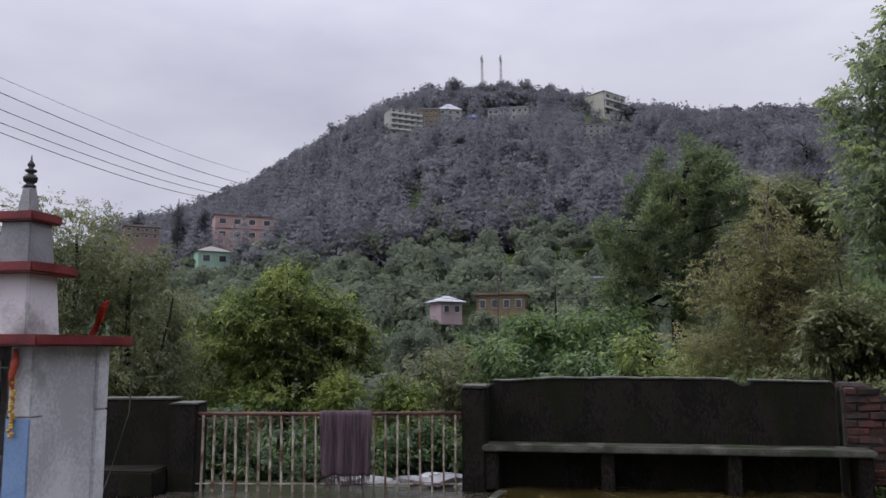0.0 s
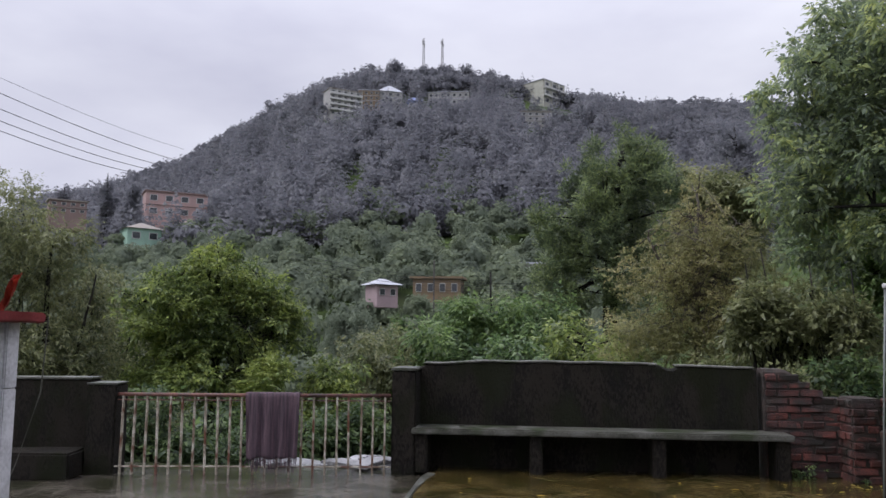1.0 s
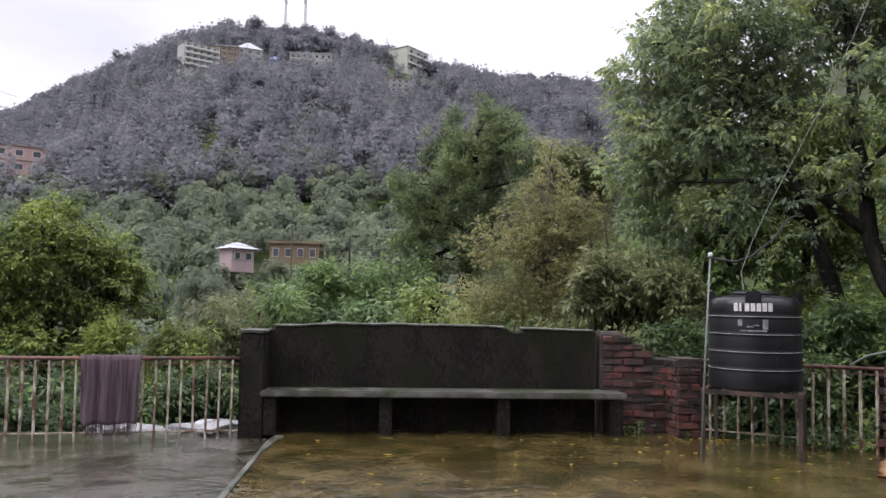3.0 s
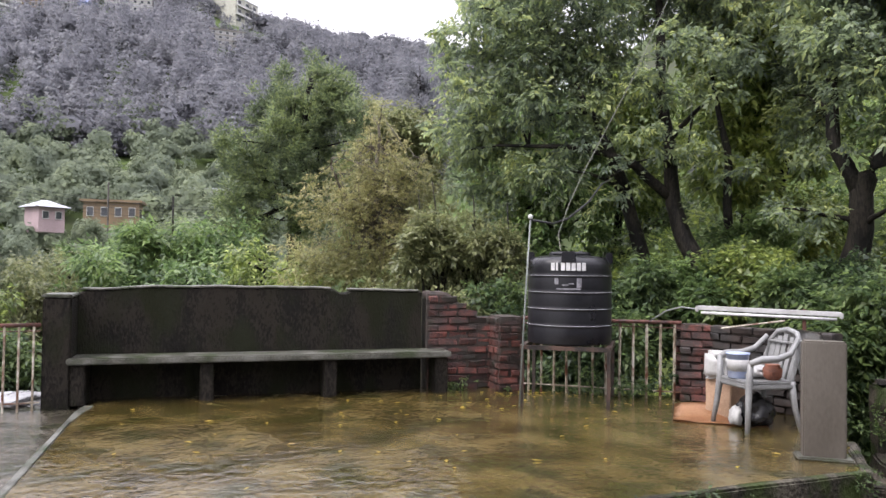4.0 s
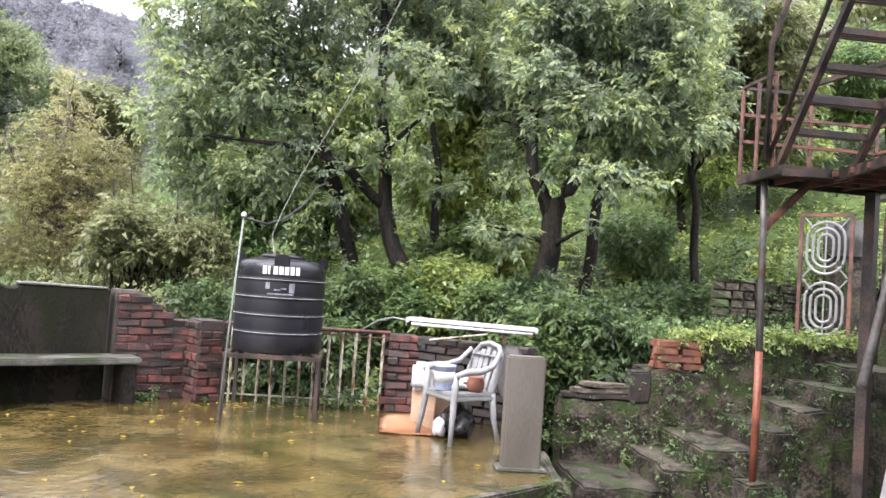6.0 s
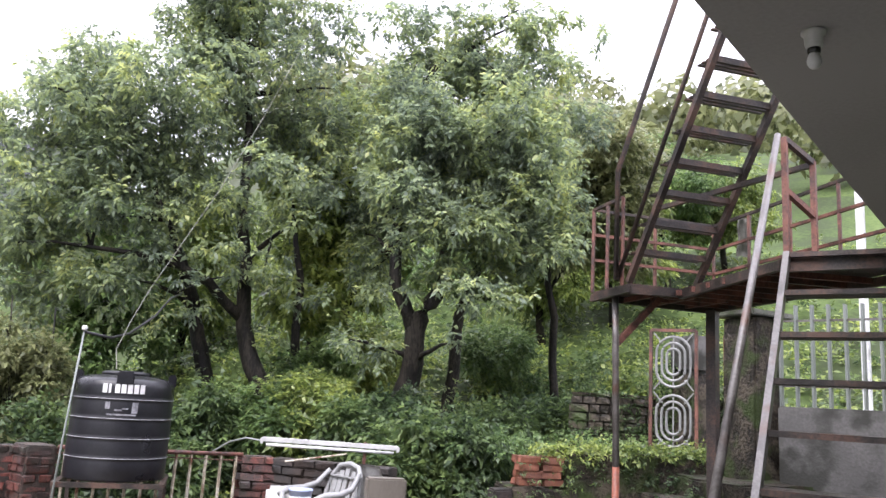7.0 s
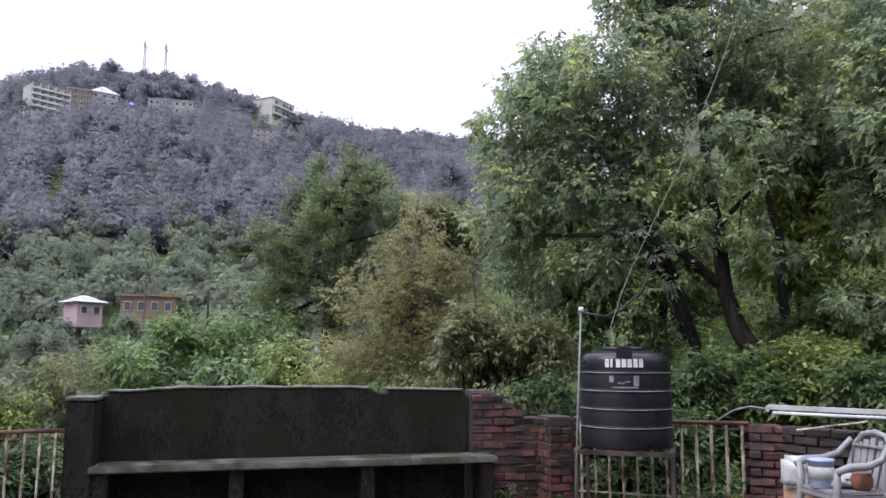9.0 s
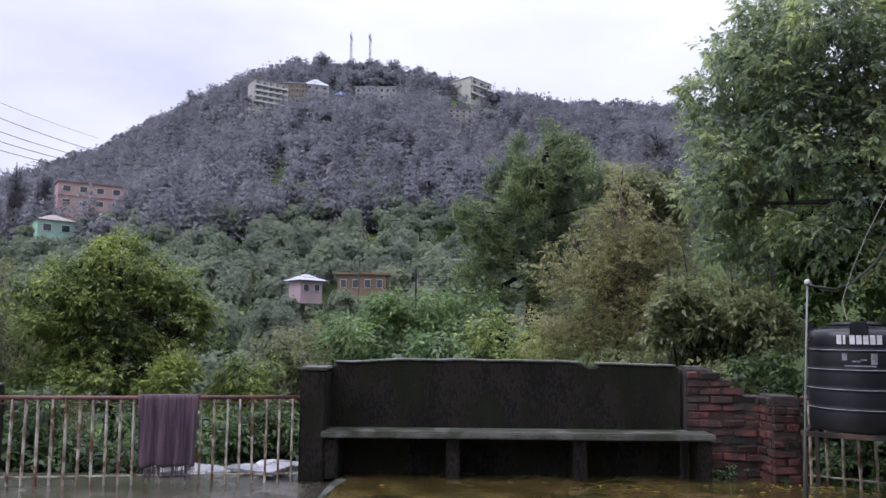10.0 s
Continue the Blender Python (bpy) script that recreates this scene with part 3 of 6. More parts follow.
tagged(part("step_west", rough_up(box((1.0, 0.45, 0.26), (-4.98, 7.98, -0.04), (0, 0, 9), 0.02), 0.012, 4, 2), M_DARKWALL), "low mossy concrete step", "step", kind="structure")

# slate slabs beyond the railing
rs = random.Random(11)
for i in range(26):
    x, y = rs.uniform(-3.0, -1.35), rs.uniform(8.95, 10.4)
    n_ = rs.randint(5, 7)
    out = [(math.cos(2 * math.pi * j / n_) * rs.uniform(0.16, 0.3), math.sin(2 * math.pi * j / n_) * rs.uniform(0.12, 0.22)) for j in range(n_)]
    ob = part("slate", slab(out, 0, 0.045, 0.008, 0, 0.004), M_SLATE)
    ob.matrix_world = pose(x, y, -0.05 - 0.17 * (y - 8.95) + rs.uniform(0, 0.10), rs.uniform(-8, 8), rs.uniform(-8, 8), rs.uniform(0, 360))
    tagged(ob, "wet pale grey slate lying beyond the railing", "slate", "slates beyond the railing")
tagged(part("slate_bed", slab(((-3.4, 8.9), (-1.1, 9.16), (-1.2, 10.7), (-3.2, 10.6)), -1.4, -0.32, 0.03, 2, 0.03), M_STONE), "earth and stone bed under the slates", "bank", kind="structure")

# ---------- shrine ----------
SX, SY = -4.085, 5.335
shrine = empty("shrine", (SX, SY, -0.04), label="small whitewashed tiered shrine with maroon eaves", category="shrine")
for sx, sy in ((0.36, -0.36), (-0.36, -0.36), (0.36, 0.34), (-0.36, 0.34)):
    pl = part("pillar", box((0.17, 0.14, 0.46), (sx, sy, 1.04), bevel=0.008), M_LIME, shrine)
    part("pillar_foot", box((0.17, 0.14, 1.036), (sx, sy, 0.0), bevel=0.008), M_LIME, pl)
    if sy < 0:
        part("blue_dado", box((0.172, 0.012, 1.03), (sx, sy - 0.073, 0.0), bevel=0.003), M_BLUEPAINT, pl, "sky blue painted dado")
part("side_wall", rough_up(box((0.07, 0.58, 1.5), (0.385, 0.0, 0), bevel=0.005), 0.006, 3, 2), M_LIME, shrine)
part("side_wall", rough_up(box((0.07, 0.58, 1.5), (-0.385, 0.0, 0), bevel=0.005), 0.006, 3, 2), M_LIME, shrine)
part("back_wall", box((0.6, 0.07, 1.5), (0, 0.35, 0), bevel=0.005), M_LIME, shrine)
part("plinth", rough_up(box((0.95, 0.9, 0.16), (0, -0.02, -0.02), bevel=0.01), 0.012, 4, 2), M_EDGE, shrine)
g = bmesh.new()
for i in range(8):
    bar((-0.25 + i * 0.07, -0.38, 0.15), (-0.25 + i * 0.07, -0.38, 1.4), 0.014, 0.014, g)
for z in (0.2, 0.8, 1.36):
    bar((-0.27, -0.38, z), (0.27, -0.38, z), 0.02, 0.012, g)
part("door_grille", g, M_STEELPALE, shrine, "iron bar door grille")


def tier(z, half, thick):
    part("eave", rough_up(box((half * 2, half * 2, thick), (0, 0, z), bevel=0.012), 0.006, 4, 1), M_MAROON, shrine, "maroon painted eave slab")


tier(1.5, 0.55, 0.075)
part("tier", box((0.36, 0.36, 0.44), (0, 0, 1.575), bevel=0.01, top=0.86), M_LIME, shrine)
tier(2.01, 0.255, 0.075)
part("tier", box((0.28, 0.28, 0.31), (0, 0, 2.085), bevel=0.01, top=0.84), M_SPIRE, shrine)
tier(2.39, 0.165, 0.07)
part("spire", box((0.115, 0.115, 0.2), (0, 0, 2.46), bevel=0.01, top=0.6), M_SPIRE, shrine)
fin = lathe([(0.04, 0), (0.044, 0.02), (0.024, 0.032), (0.045, 0.05), (0.052, 0.075), (0.038, 0.1), (0.016, 0.11), (0.04, 0.125), (0.042, 0.135), (0.015, 0.15), (0.026, 0.17), (0.024, 0.185), (0.009, 0.205), (0.003, 0.25)], 20)
bmesh.ops.translate(fin, vec=(0, 0, 2.65), verts=fin.verts)
part("finial", fin, M_BLACKMETAL, shrine, "dark turned metal finial", True)
fl = bmesh.new()
fl_rows = []
for i in range(10):
    u = i / 9
    fl_rows.append([fl.verts.new((0.36 + 0.12 * u + 0.02 * math.sin(7 * v + u * 3) + (v - 0.5) * 0.06, 0.3 + 0.035 * math.sin(9 * v + 4 * u), 1.57 + 0.27 * u + 0.07 * (v - 0.5) * (1.3 - u))) for v in (0, 0.25, 0.5, 0.75, 1)])
for a, b in zip(fl_rows, fl_rows[1:]):
    for j in range(4):
        fl.faces.new((a[j], a[j + 1], b[j + 1], b[j]))
bmesh.ops.solidify(fl, geom=list(fl.faces), thickness=0.03)
fl_ob = part("red_flag", fl, M_REDCLOTH)
fl_ob.matrix_world = pose(SX, SY, -0.04)
tagged(fl_ob, "bunched red and gold cloth flag on the shrine eave", "flag")
gar_ob = empty("garland", (SX + 0.33, SY - 0.46, 1.26), label="orange marigold garland hanging on the shrine pillar", category="garland")
rg = random.Random(3)
for i in range(22):
    c = lathe([(0.004, -0.012), (0.013, -0.006), (0.015, 0.004), (0.006, 0.011)], 7)
    bmesh.ops.translate(c, vec=(rg.uniform(-0.012, 0.012), rg.uniform(-0.008, 0.008), -0.018 * i), verts=c.verts)
    part("flower", c, M_MARIGOLD, gar_ob)
cl = tube([(0, 0, 0.0), (0.01, -0.01, -0.1), (-0.01, -0.012, -0.18), (0.0, -0.01, -0.26)], [0.014, 0.024, 0.02, 0.01], 8)
cl_ob = part("prayer_cloth", cl, M_REDCLOTH, smooth=True)
cl_ob.matrix_world = pose(SX + 0.33, SY - 0.455, 1.44)
tagged(cl_ob, "dark red cloth knotted on the shrine pillar", "cloth")
tagged(part("cord", tube([(-3.5, 5.85, 1.5), (-3.62, 6.0, 0.95), (-3.85, 6.1, 0.4), (-4.1, 6.2, -0.03)], 0.005, 6), M_CABLEPALE), "slack pale cord hanging from the shrine eave", "cord")

# ---------- water tank ----------
TX, TY = 3.62, 7.9
stand = empty("tank_stand", (TX, TY, 0), -31, label="rusty steel angle stand under the black water tank", category="stand")
for sx in (-0.42, 0.42):
    for sy in (-0.42, 0.42):
        part("leg", bar((sx, sy, 0), (sx, sy, 0.57), 0.034, 0.034), M_STEELDARK, stand)
for a, b in (((-0.44, -0.42), (0.44, -0.42)), ((-0.44, 0.42), (0.44, 0.42)), ((-0.42, -0.42), (-0.42, 0.42)), ((0.42, -0.42), (0.42, 0.42)), ((0, -0.42), (0, 0.42))):
    part("frame_bar", bar((*a, 0.57), (*b, 0.57), 0.05, 0.04), M_STEELDARK, stand)
tank = empty("water_tank", (TX, TY, 0.595), -27, label="black plastic ribbed water tank on a steel stand", category="water tank")
prof = [(0.415, 0.0), (0.425, 0.015)]
for zb in (0.19, 0.355, 0.52, 0.685):
    prof += [(0.425, zb - 0.03), (0.422, zb - 0.012), (0.431, zb), (0.422, zb + 0.012), (0.425, zb + 0.03)]
prof += [(0.425, 0.79), (0.415, 0.83), (0.38, 0.862), (0.30, 0.88), (0.20, 0.89), (0.19, 0.90)]
part("body", lathe(prof, 64), M_TANK, tank, smooth=True)
for zb in (0.19, 0.355, 0.52, 0.685):
    part("rib", lathe([(0.4295, zb - 0.003), (0.433, zb - 0.0015), (0.433, zb + 0.0015), (0.4295, zb + 0.003)], 64), M_TANKRIDGE, tank, "pale scuffed rib", True)
part("lid", lathe([(0.21, 0.885), (0.215, 0.91), (0.19, 0.925), (0.06, 0.932), (0.01, 0.932)], 40), M_TANK, tank, smooth=True)
for a in (20, 110, 200, 290):
    part("lug", box((0.14, 0.07, 0.12), (0.395 * math.cos(radians(a - 20)), 0.395 * math.sin(radians(a - 20)), 0.80), (0, 0, a + 70), 0.012), M_TANK, tank)


# the maker's mark: plain white blocks
for i in range(7):
    mk = bmesh.new()
    a0 = -0.178 + i * 0.0515
    q = []
    for a in np.linspace(a0, a0 + (0.02 if i == 1 else 0.04), 4):
        q.append([mk.verts.new((0.4275 * math.cos(a / 0.43 - math.pi / 2), 0.4275 * math.sin(a / 0.43 - math.pi / 2), z)) for z in (0.735, 0.811)])
    for s, t in zip(q, q[1:]):
        mk.faces.new((s[0], t[0], t[1], s[1]))
    part("mark", mk, M_WHITEINK, tank, "worn white painted block")
for a0, a1, z0, z1 in ((-0.14, -0.10, 0.60, 0.66), (0.08, 0.13, 0.57, 0.66), (-0.06, 0.0, 0.585, 0.6), (0.0, 0.05, 0.6, 0.612)):
    em = bmesh.new()
    q = []
    for a in np.linspace(a0, a1, 4):
        q.append([em.verts.new((0.4275 * math.cos(a / 0.43 - math.pi / 2), 0.4275 * math.sin(a / 0.43 - math.pi / 2), z)) for z in (z0, z1)])
    for s, t in zip(q, q[1:]):
        em.faces.new((s[0], t[0], t[1], s[1]))
    part("emblem", em, M_GREYINK, tank, "worn grey printed emblem")
em = bmesh.new()
q = [[em.verts.new((0.4275 * math.cos(a / 0.43 - math.pi / 2), 0.4275 * math.sin(a / 0.43 - math.pi / 2), z)) for z in (0.548, 0.562)] for a in np.linspace(-0.12, 0.12, 9)]
for s, t in zip(q, q[1:]):
    em.faces.new((s[0], t[0], t[1], s[1]))
part("small_print", em, M_GREYINK, tank, "worn line of print")
tagged(part("water_pipe", tube([(2.985, 7.67, 0.0), (3.05, 7.72, 0.9), (3.125, 7.77, 1.84)], 0.0085, 10), M_PIPE, smooth=True), "pale plastic riser pipe beside the water tank", "pipe")
tagged(part("pipe_cap", lathe([(0.02, 0), (0.024, 0.01), (0.024, 0.035), (0.012, 0.045)], 12), M_TUBEWHITE, smooth=True), "white plastic cap on the riser pipe", "pipe cap").matrix_world = pose(3.125, 7.77, 1.84)


def ray_place(az, r, e):
    return polar(az, r, HUB.z + r * math.tan(radians(e)))


tagged(part("hose", tube([(3.13, 7.77, 1.83), ray_place(24.5, 8.2, 2.9), ray_place(25.6, 8.6, 3.3), ray_place(27.0, 9.4, 4.5), ray_place(27.9, 10.4, 5.8), ray_place(28.6, 11.6, 6.2)], 0.012, 8), M_CABLE, smooth=True), "black hose sagging from the riser pipe into the tree", "hose")
tagged(part("rope", tube([(3.42, 7.7, 1.53), ray_place(24.9, 8.2, 2.2), ray_place(25.6, 8.4, 4.2), ray_place(26.5, 8.6, 6.3), ray_place(30.2, 9.3, 13.4), ray_place(32.8, 9.9, 19.0), ray_place(35.8, 10.6, 25.6), ray_place(37.5, 11.2, 30)], 0.0042, 6), M_CABLEPALE), "pale rope running from the tank up into the trees", "rope")

# ---------- east parapet, chair corner ----------
low_wall = tagged(part("wall_east", rough_up(slab(((5.0, 7.5), (5.5, 6.35), (5.68, 6.43), (5.18, 7.62)), -0.5, 0.78, 0.01), 0.006, 4), M_MORTAR), "low brick parapet, its bricks darkened with the hollow's shade", "wall", kind="structure")

# cement slab post at the terrace corner
tagged(part("slab_post", rough_up(box((0.29, 0.13, 0.86), (4.355, 5.2, -0.01), (0, 0, -32), 0.012), 0.004, 5, 2), M_CEMENTSLAB), "grey cement slab post at the terrace corner", "post")
tagged(part("post_footing", rough_up(box((0.38, 0.22, 0.025), (4.355, 5.2, -0.004), (0, 0, -32), 0.01), 0.006, 6, 1), M_CAP), "cement footing round the slab post", "footing")

# tube light batten over the corner
tl = empty("tube_light", (4.62, 7.15, 0.94), -38, label="white fluorescent tube batten fixed above the parapet", category="tube light")
part("batten", box((1.26, 0.05, 0.045), (0.63, 0, 0.01), (0, 1.2, 0), 0.006), M_TUBEWHITE, tl)
part("tube", tube([(0.04, -0.03, 0.0), (1.22, -0.03, -0.025)], 0.014, 12), M_BULB, tl, "unlit glass tube", True)
part("end_cap", box((0.03, 0.06, 0.055), (0.0, -0.005, 0.005), bevel=0.006), M_TUBEWHITE, tl)
part("end_cap", box((0.03, 0.06, 0.055), (1.26, -0.005, -0.02), bevel=0.006), M_TUBEWHITE, tl)
part("bracket", bar((0.95, 0.0, -0.3), (0.95, 0.0, 0.06), 0.03, 0.012), M_RUSTRED, tl, "rusty steel bracket")
part("lead", tube([(0.0, 0, 0.03), (-0.15, 0.05, 0.045), (-0.3, 0.12, 0.0), (-0.45, 0.2, -0.1)], 0.008, 6), M_PIPE, tl)
tagged(part("prop_stick", tube([(4.75, 6.95, 0.80), (5.2, 6.62, 0.89)], 0.009, 6), M_RAIL), "thin pale stick under the tube light", "stick")

chair = empty("plastic_chair", (4.6, 6.26, 0), -94, label="white plastic armchair piled with cloth on the wet terrace", category="chair")
seatb = box((0.46, 0.44, 0.03), (0, 0, 0.40), bevel=0.012)
part("seat", seatb, M_CHAIR, chair)
part("apron", box((0.47, 0.45, 0.05), (0, 0, 0.36), bevel=0.012), M_CHAIR, chair)
for sx in (-1, 1):
    part("leg", tube([(sx * 0.26, -0.25, 0), (sx * 0.235, -0.225, 0.2), (sx * 0.215, -0.205, 0.42), (sx * 0.235, -0.2, 0.6)], [0.02, 0.025, 0.032, 0.022], 8), M_CHAIR, chair, smooth=True)
    part("leg", tube([(sx * 0.24, 0.27, 0), (sx * 0.22, 0.225, 0.2), (sx * 0.205, 0.2, 0.42)], [0.02, 0.025, 0.032], 8), M_CHAIR, chair, smooth=True)
    part("armrest", tube([(sx * 0.245, -0.22, 0.58), (sx * 0.265, -0.12, 0.615), (sx * 0.265, 0.03, 0.62), (sx * 0.25, 0.16, 0.66), (sx * 0.21, 0.26, 0.78)], [0.025, 0.032, 0.03, 0.026, 0.02], 8), M_CHAIR, chair, smooth=True)
bk = bmesh.new()
rim = [(-0.2, 0.2, 0.42), (-0.215, 0.245, 0.6), (-0.2, 0.285, 0.74), (-0.13, 0.31, 0.82), (0, 0.318, 0.845), (0.13, 0.31, 0.82), (0.2, 0.285, 0.74), (0.215, 0.245, 0.6), (0.2, 0.2, 0.42)]
tube(rim, 0.022, 8, bk)
for i in range(5):
    x = (i - 2) * 0.075
    part("back_slat", bar((x, 0.212, 0.43), (x * 1.1, 0.305, 0.80 - abs(i - 2) * 0.02), 0.058, 0.012), M_CHAIR, chair)
part("back_rail", bar((-0.2, 0.28, 0.735), (0.2, 0.28, 0.735), 0.05, 0.012), M_CHAIR, chair)
part("backrest", bk, M_CHAIR, chair)


def lump(size, seed, sub=3, crease=0.12):
    b = bmesh.new()
    bmesh.ops.create_icosphere(b, subdivisions=sub, radius=1)
    for v in b.verts:
        n_ = noise.noise(v.co * 1.8 + Vector((seed, 0, 0))) * crease * 1.6 + noise.noise(v.co * 5 + Vector((0, seed, 0))) * crease * 0.7
        c = v.co * (1 + n_)
        v.co = Vector((c.x * size[0], c.y * size[1], max(c.z, -0.75) * size[2] + 0.75 * size[2]))
    return b


ob = tagged(part("white_sack", rough_up(box((0.36, 0.28, 0.24), bevel=0.035, top=0.9), 0.035, 7, 3), M_WHITECLOTH, smooth=True), "bulging white woven sack on a carton", "sack")
ob.matrix_world = pose(4.62, 6.72, 0.36, 0, 0, 20)
ob = tagged(part("crumpled_cloth", lump((0.18, 0.18, 0.06), 5, 4, 0.2), M_WHITECLOTH, smooth=True), "crumpled white cloth lying on the chair seat", "cloth")
ob.matrix_world = pose(4.62, 6.33, 0.43)
tub = empty("paint_tub", (4.45, 6.3, 0.43), 20, label="pale blue plastic tub standing on the chair seat", category="tub")
part("body", lathe([(0.075, 0), (0.08, 0.005), (0.095, 0.2), (0.1, 0.2), (0.1, 0.215), (0.092, 0.215)], 28), M_BLUETUB, tub, smooth=True)
part("label_band", lathe([(0.0855, 0.06), (0.0935, 0.16)], 28), M_WHITECLOTH, tub, "white printed band", True)
ob = tagged(part("brown_pot", lathe([(0.05, 0), (0.075, 0.03), (0.08, 0.09), (0.06, 0.12), (0.065, 0.13), (0.05, 0.13)], 20), M_OCHREBRICK, smooth=True), "small brown clay pot on the chair seat", "pot")
ob.matrix_world = pose(4.66, 6.12, 0.43)
hang = bmesh.new()
hr = []
for i in range(13):
    u = i / 12
    hr.append([hang.verts.new(((u - 0.5) * 0.46 + 0.1, 0.345 + 0.17 * v + 0.022 * math.sin(u * 14 + v * 2), 0.85 - 0.5 * v * (0.8 + 0.25 * math.sin(u * 5)))) for v in np.linspace(0, 1, 9)])
for a, b in zip(hr, hr[1:]):
    for j in range(8):
        hang.faces.new((a[j], a[j + 1], b[j + 1], b[j]))
bmesh.ops.solidify(hang, geom=list(hang.faces), thickness=0.006)
ob = tagged(part("hanging_towel", hang, M_WHITECLOTH, smooth=True), "white towel draped over the chair back", "towel")
ob.matrix_world = pose(4.6, 6.26, 0.0, 0, 0, -94)
ob = tagged(part("carton", rough_up(box((0.30, 0.26, 0.36), bevel=0.008), 0.012, 6, 2), M_CARTON), "damp brown carton beside the chair", "carton")
ob.matrix_world = pose(4.66, 6.75, 0, 0, 2, 25)
sh = bmesh.new()
sr_ = []
for i in range(11):
    u = i / 10
    sr_.append([sh.verts.new(((u - 0.5) * 0.8, (v - 0.5) * 0.45, 0.012 + 0.22 * max(0, v - 0.45) ** 1.3 * (0.5 + 0.6 * math.sin(2.5 * u + 0.4)) + 0.01 * noise.noise((u * 5, v * 5, 0)))) for v in np.linspace(0, 1, 8)])
for a, b in zip(sr_, sr_[1:]):
    for j in range(7):
        sh.faces.new((a[j], b[j], b[j + 1], a[j + 1]))
bmesh.ops.solidify(sh, geom=list(sh.faces), thickness=0.01)
ob = tagged(part("orange_sheet", sh, M_ORANGEMAT, smooth=True), "folded orange plastic sheet on the wet floor", "sheet")
ob.matrix_world = pose(4.5, 6.62, 0.0, 0, 0, -35)
ob = tagged(part("black_bag", lump((0.16, 0.15, 0.15), 8, 4, 0.2), M_BLACKBAG, smooth=True), "black plastic bag under the chair", "bag")
ob.matrix_world = pose(4.66, 6.35, 0.012)
ob = tagged(part("white_bag", lump((0.05, 0.07, 0.09), 12, 3, 0.25), M_WHITECLOTH, smooth=True), "small white plastic bag under the chair", "bag")
ob.matrix_world = pose(4.46, 6.34, 0.02)

# fallen leaves on the terrace
rl = random.Random(21)
lv, lf = [], []
for i in range(140):
    x, y = rl.choice(((rl.uniform(2.4, 4.6), rl.uniform(7.2, 8.7)), (rl.uniform(-0.8, 4.2), rl.uniform(5, 8.4)), (rl.uniform(3.0, 4.4), rl.uniform(8.0, 8.6))))
    if (x - 3.4) * 0.96 + (y - 8.6) * 1.4 > 0 and x > 3.4:
        continue
    a, s = rl.uniform(0, 6.28), rl.uniform(0.02, 0.045)
    k = len(lv)
    for dx, dy, dz in ((-s, 0, 0), (0, -s * 0.45, 0.004), (s, 0, 0.002), (0, s * 0.45, 0.004)):
        lv.append((x + dx * math.cos(a) - dy * math.sin(a), y + dx * math.sin(a) + dy * math.cos(a), 0.006 + dz))
    lf.append((k, k + 1, k + 2, k + 3))
tagged(raw("fallen_leaves", np.array(lv), np.array(lf), M_YELLOWLEAF), "yellow fallen leaves on the wet terrace", "leaves", kind="stuff")

# ---------- east yard: stone steps, retaining walls ----------
W0, WD, WN = Vector((5.5, 6.25, 0)), Vector((0.846, -0.533, 0)), Vector((-0.533, -0.846, 0))


def bank(s0, s1, n0, n1):
    """A plan outline along the bank wall: s along it, n out from it towards the yard."""
    return [tuple((W0 + WD * s_ + WN * n_).xy) for s_, n_ in ((s0, n1), (s1, n1), (s1, n0), (s0, n0))]


for s0, s1, out, top in ((-0.2, 0.3, 0.72, -0.37), (0.25, 0.94, 0.98, -0.25), (0.92, 1.28, 1.04, -0.07), (1.26, 1.82, 1.0, 0.11), (1.8, 2.12, 0.96, 0.29), (2.1, 2.45, 0.94, 0.47), (2.43, 2.85, 0.9, 0.65), (2.83, 4.0, 0.86, 0.83)):
    bm_ = slab(bank(s0, s1, -0.05, out), -0.9, top, 0.02)
    tagged(part("step_bank", rough_up(bm_, 0.028, 4.5, 6), M_STONE), "mossy broken stone step climbing the bank", "step", kind="structure")
for s0, s1, deep, top in ((0.3, 1.16, -0.35, 0.33), (1.12, 1.76, -0.5, 0.66), (1.72, 4.2, -0.6, 1.0)):
    bm_ = slab(bank(s0, s1, deep, 0.0), -0.9, top, 0.02)
    tagged(part("wall_bank", rough_up(bm_, 0.035, 4.0, 7), M_STONE), "dark mossy rubble retaining wall above the steps", "wall", kind="structure")
FILL = [tuple((W0 + WD * s_ + WN * n_).xy) for s_, n_ in ((1.76, -0.35), (2.0, -0.5), (4.2, -0.55), (4.6, -3.0), (2.8, -3.4), (1.9, -2.0))]
tagged(part("bank_top", rough_up(slab(FILL, -0.9, 0.96, 0.05), 0.05, 2.5, 6), M_GROUND), "grassy ledge above the retaining wall", "bank", kind="structure")


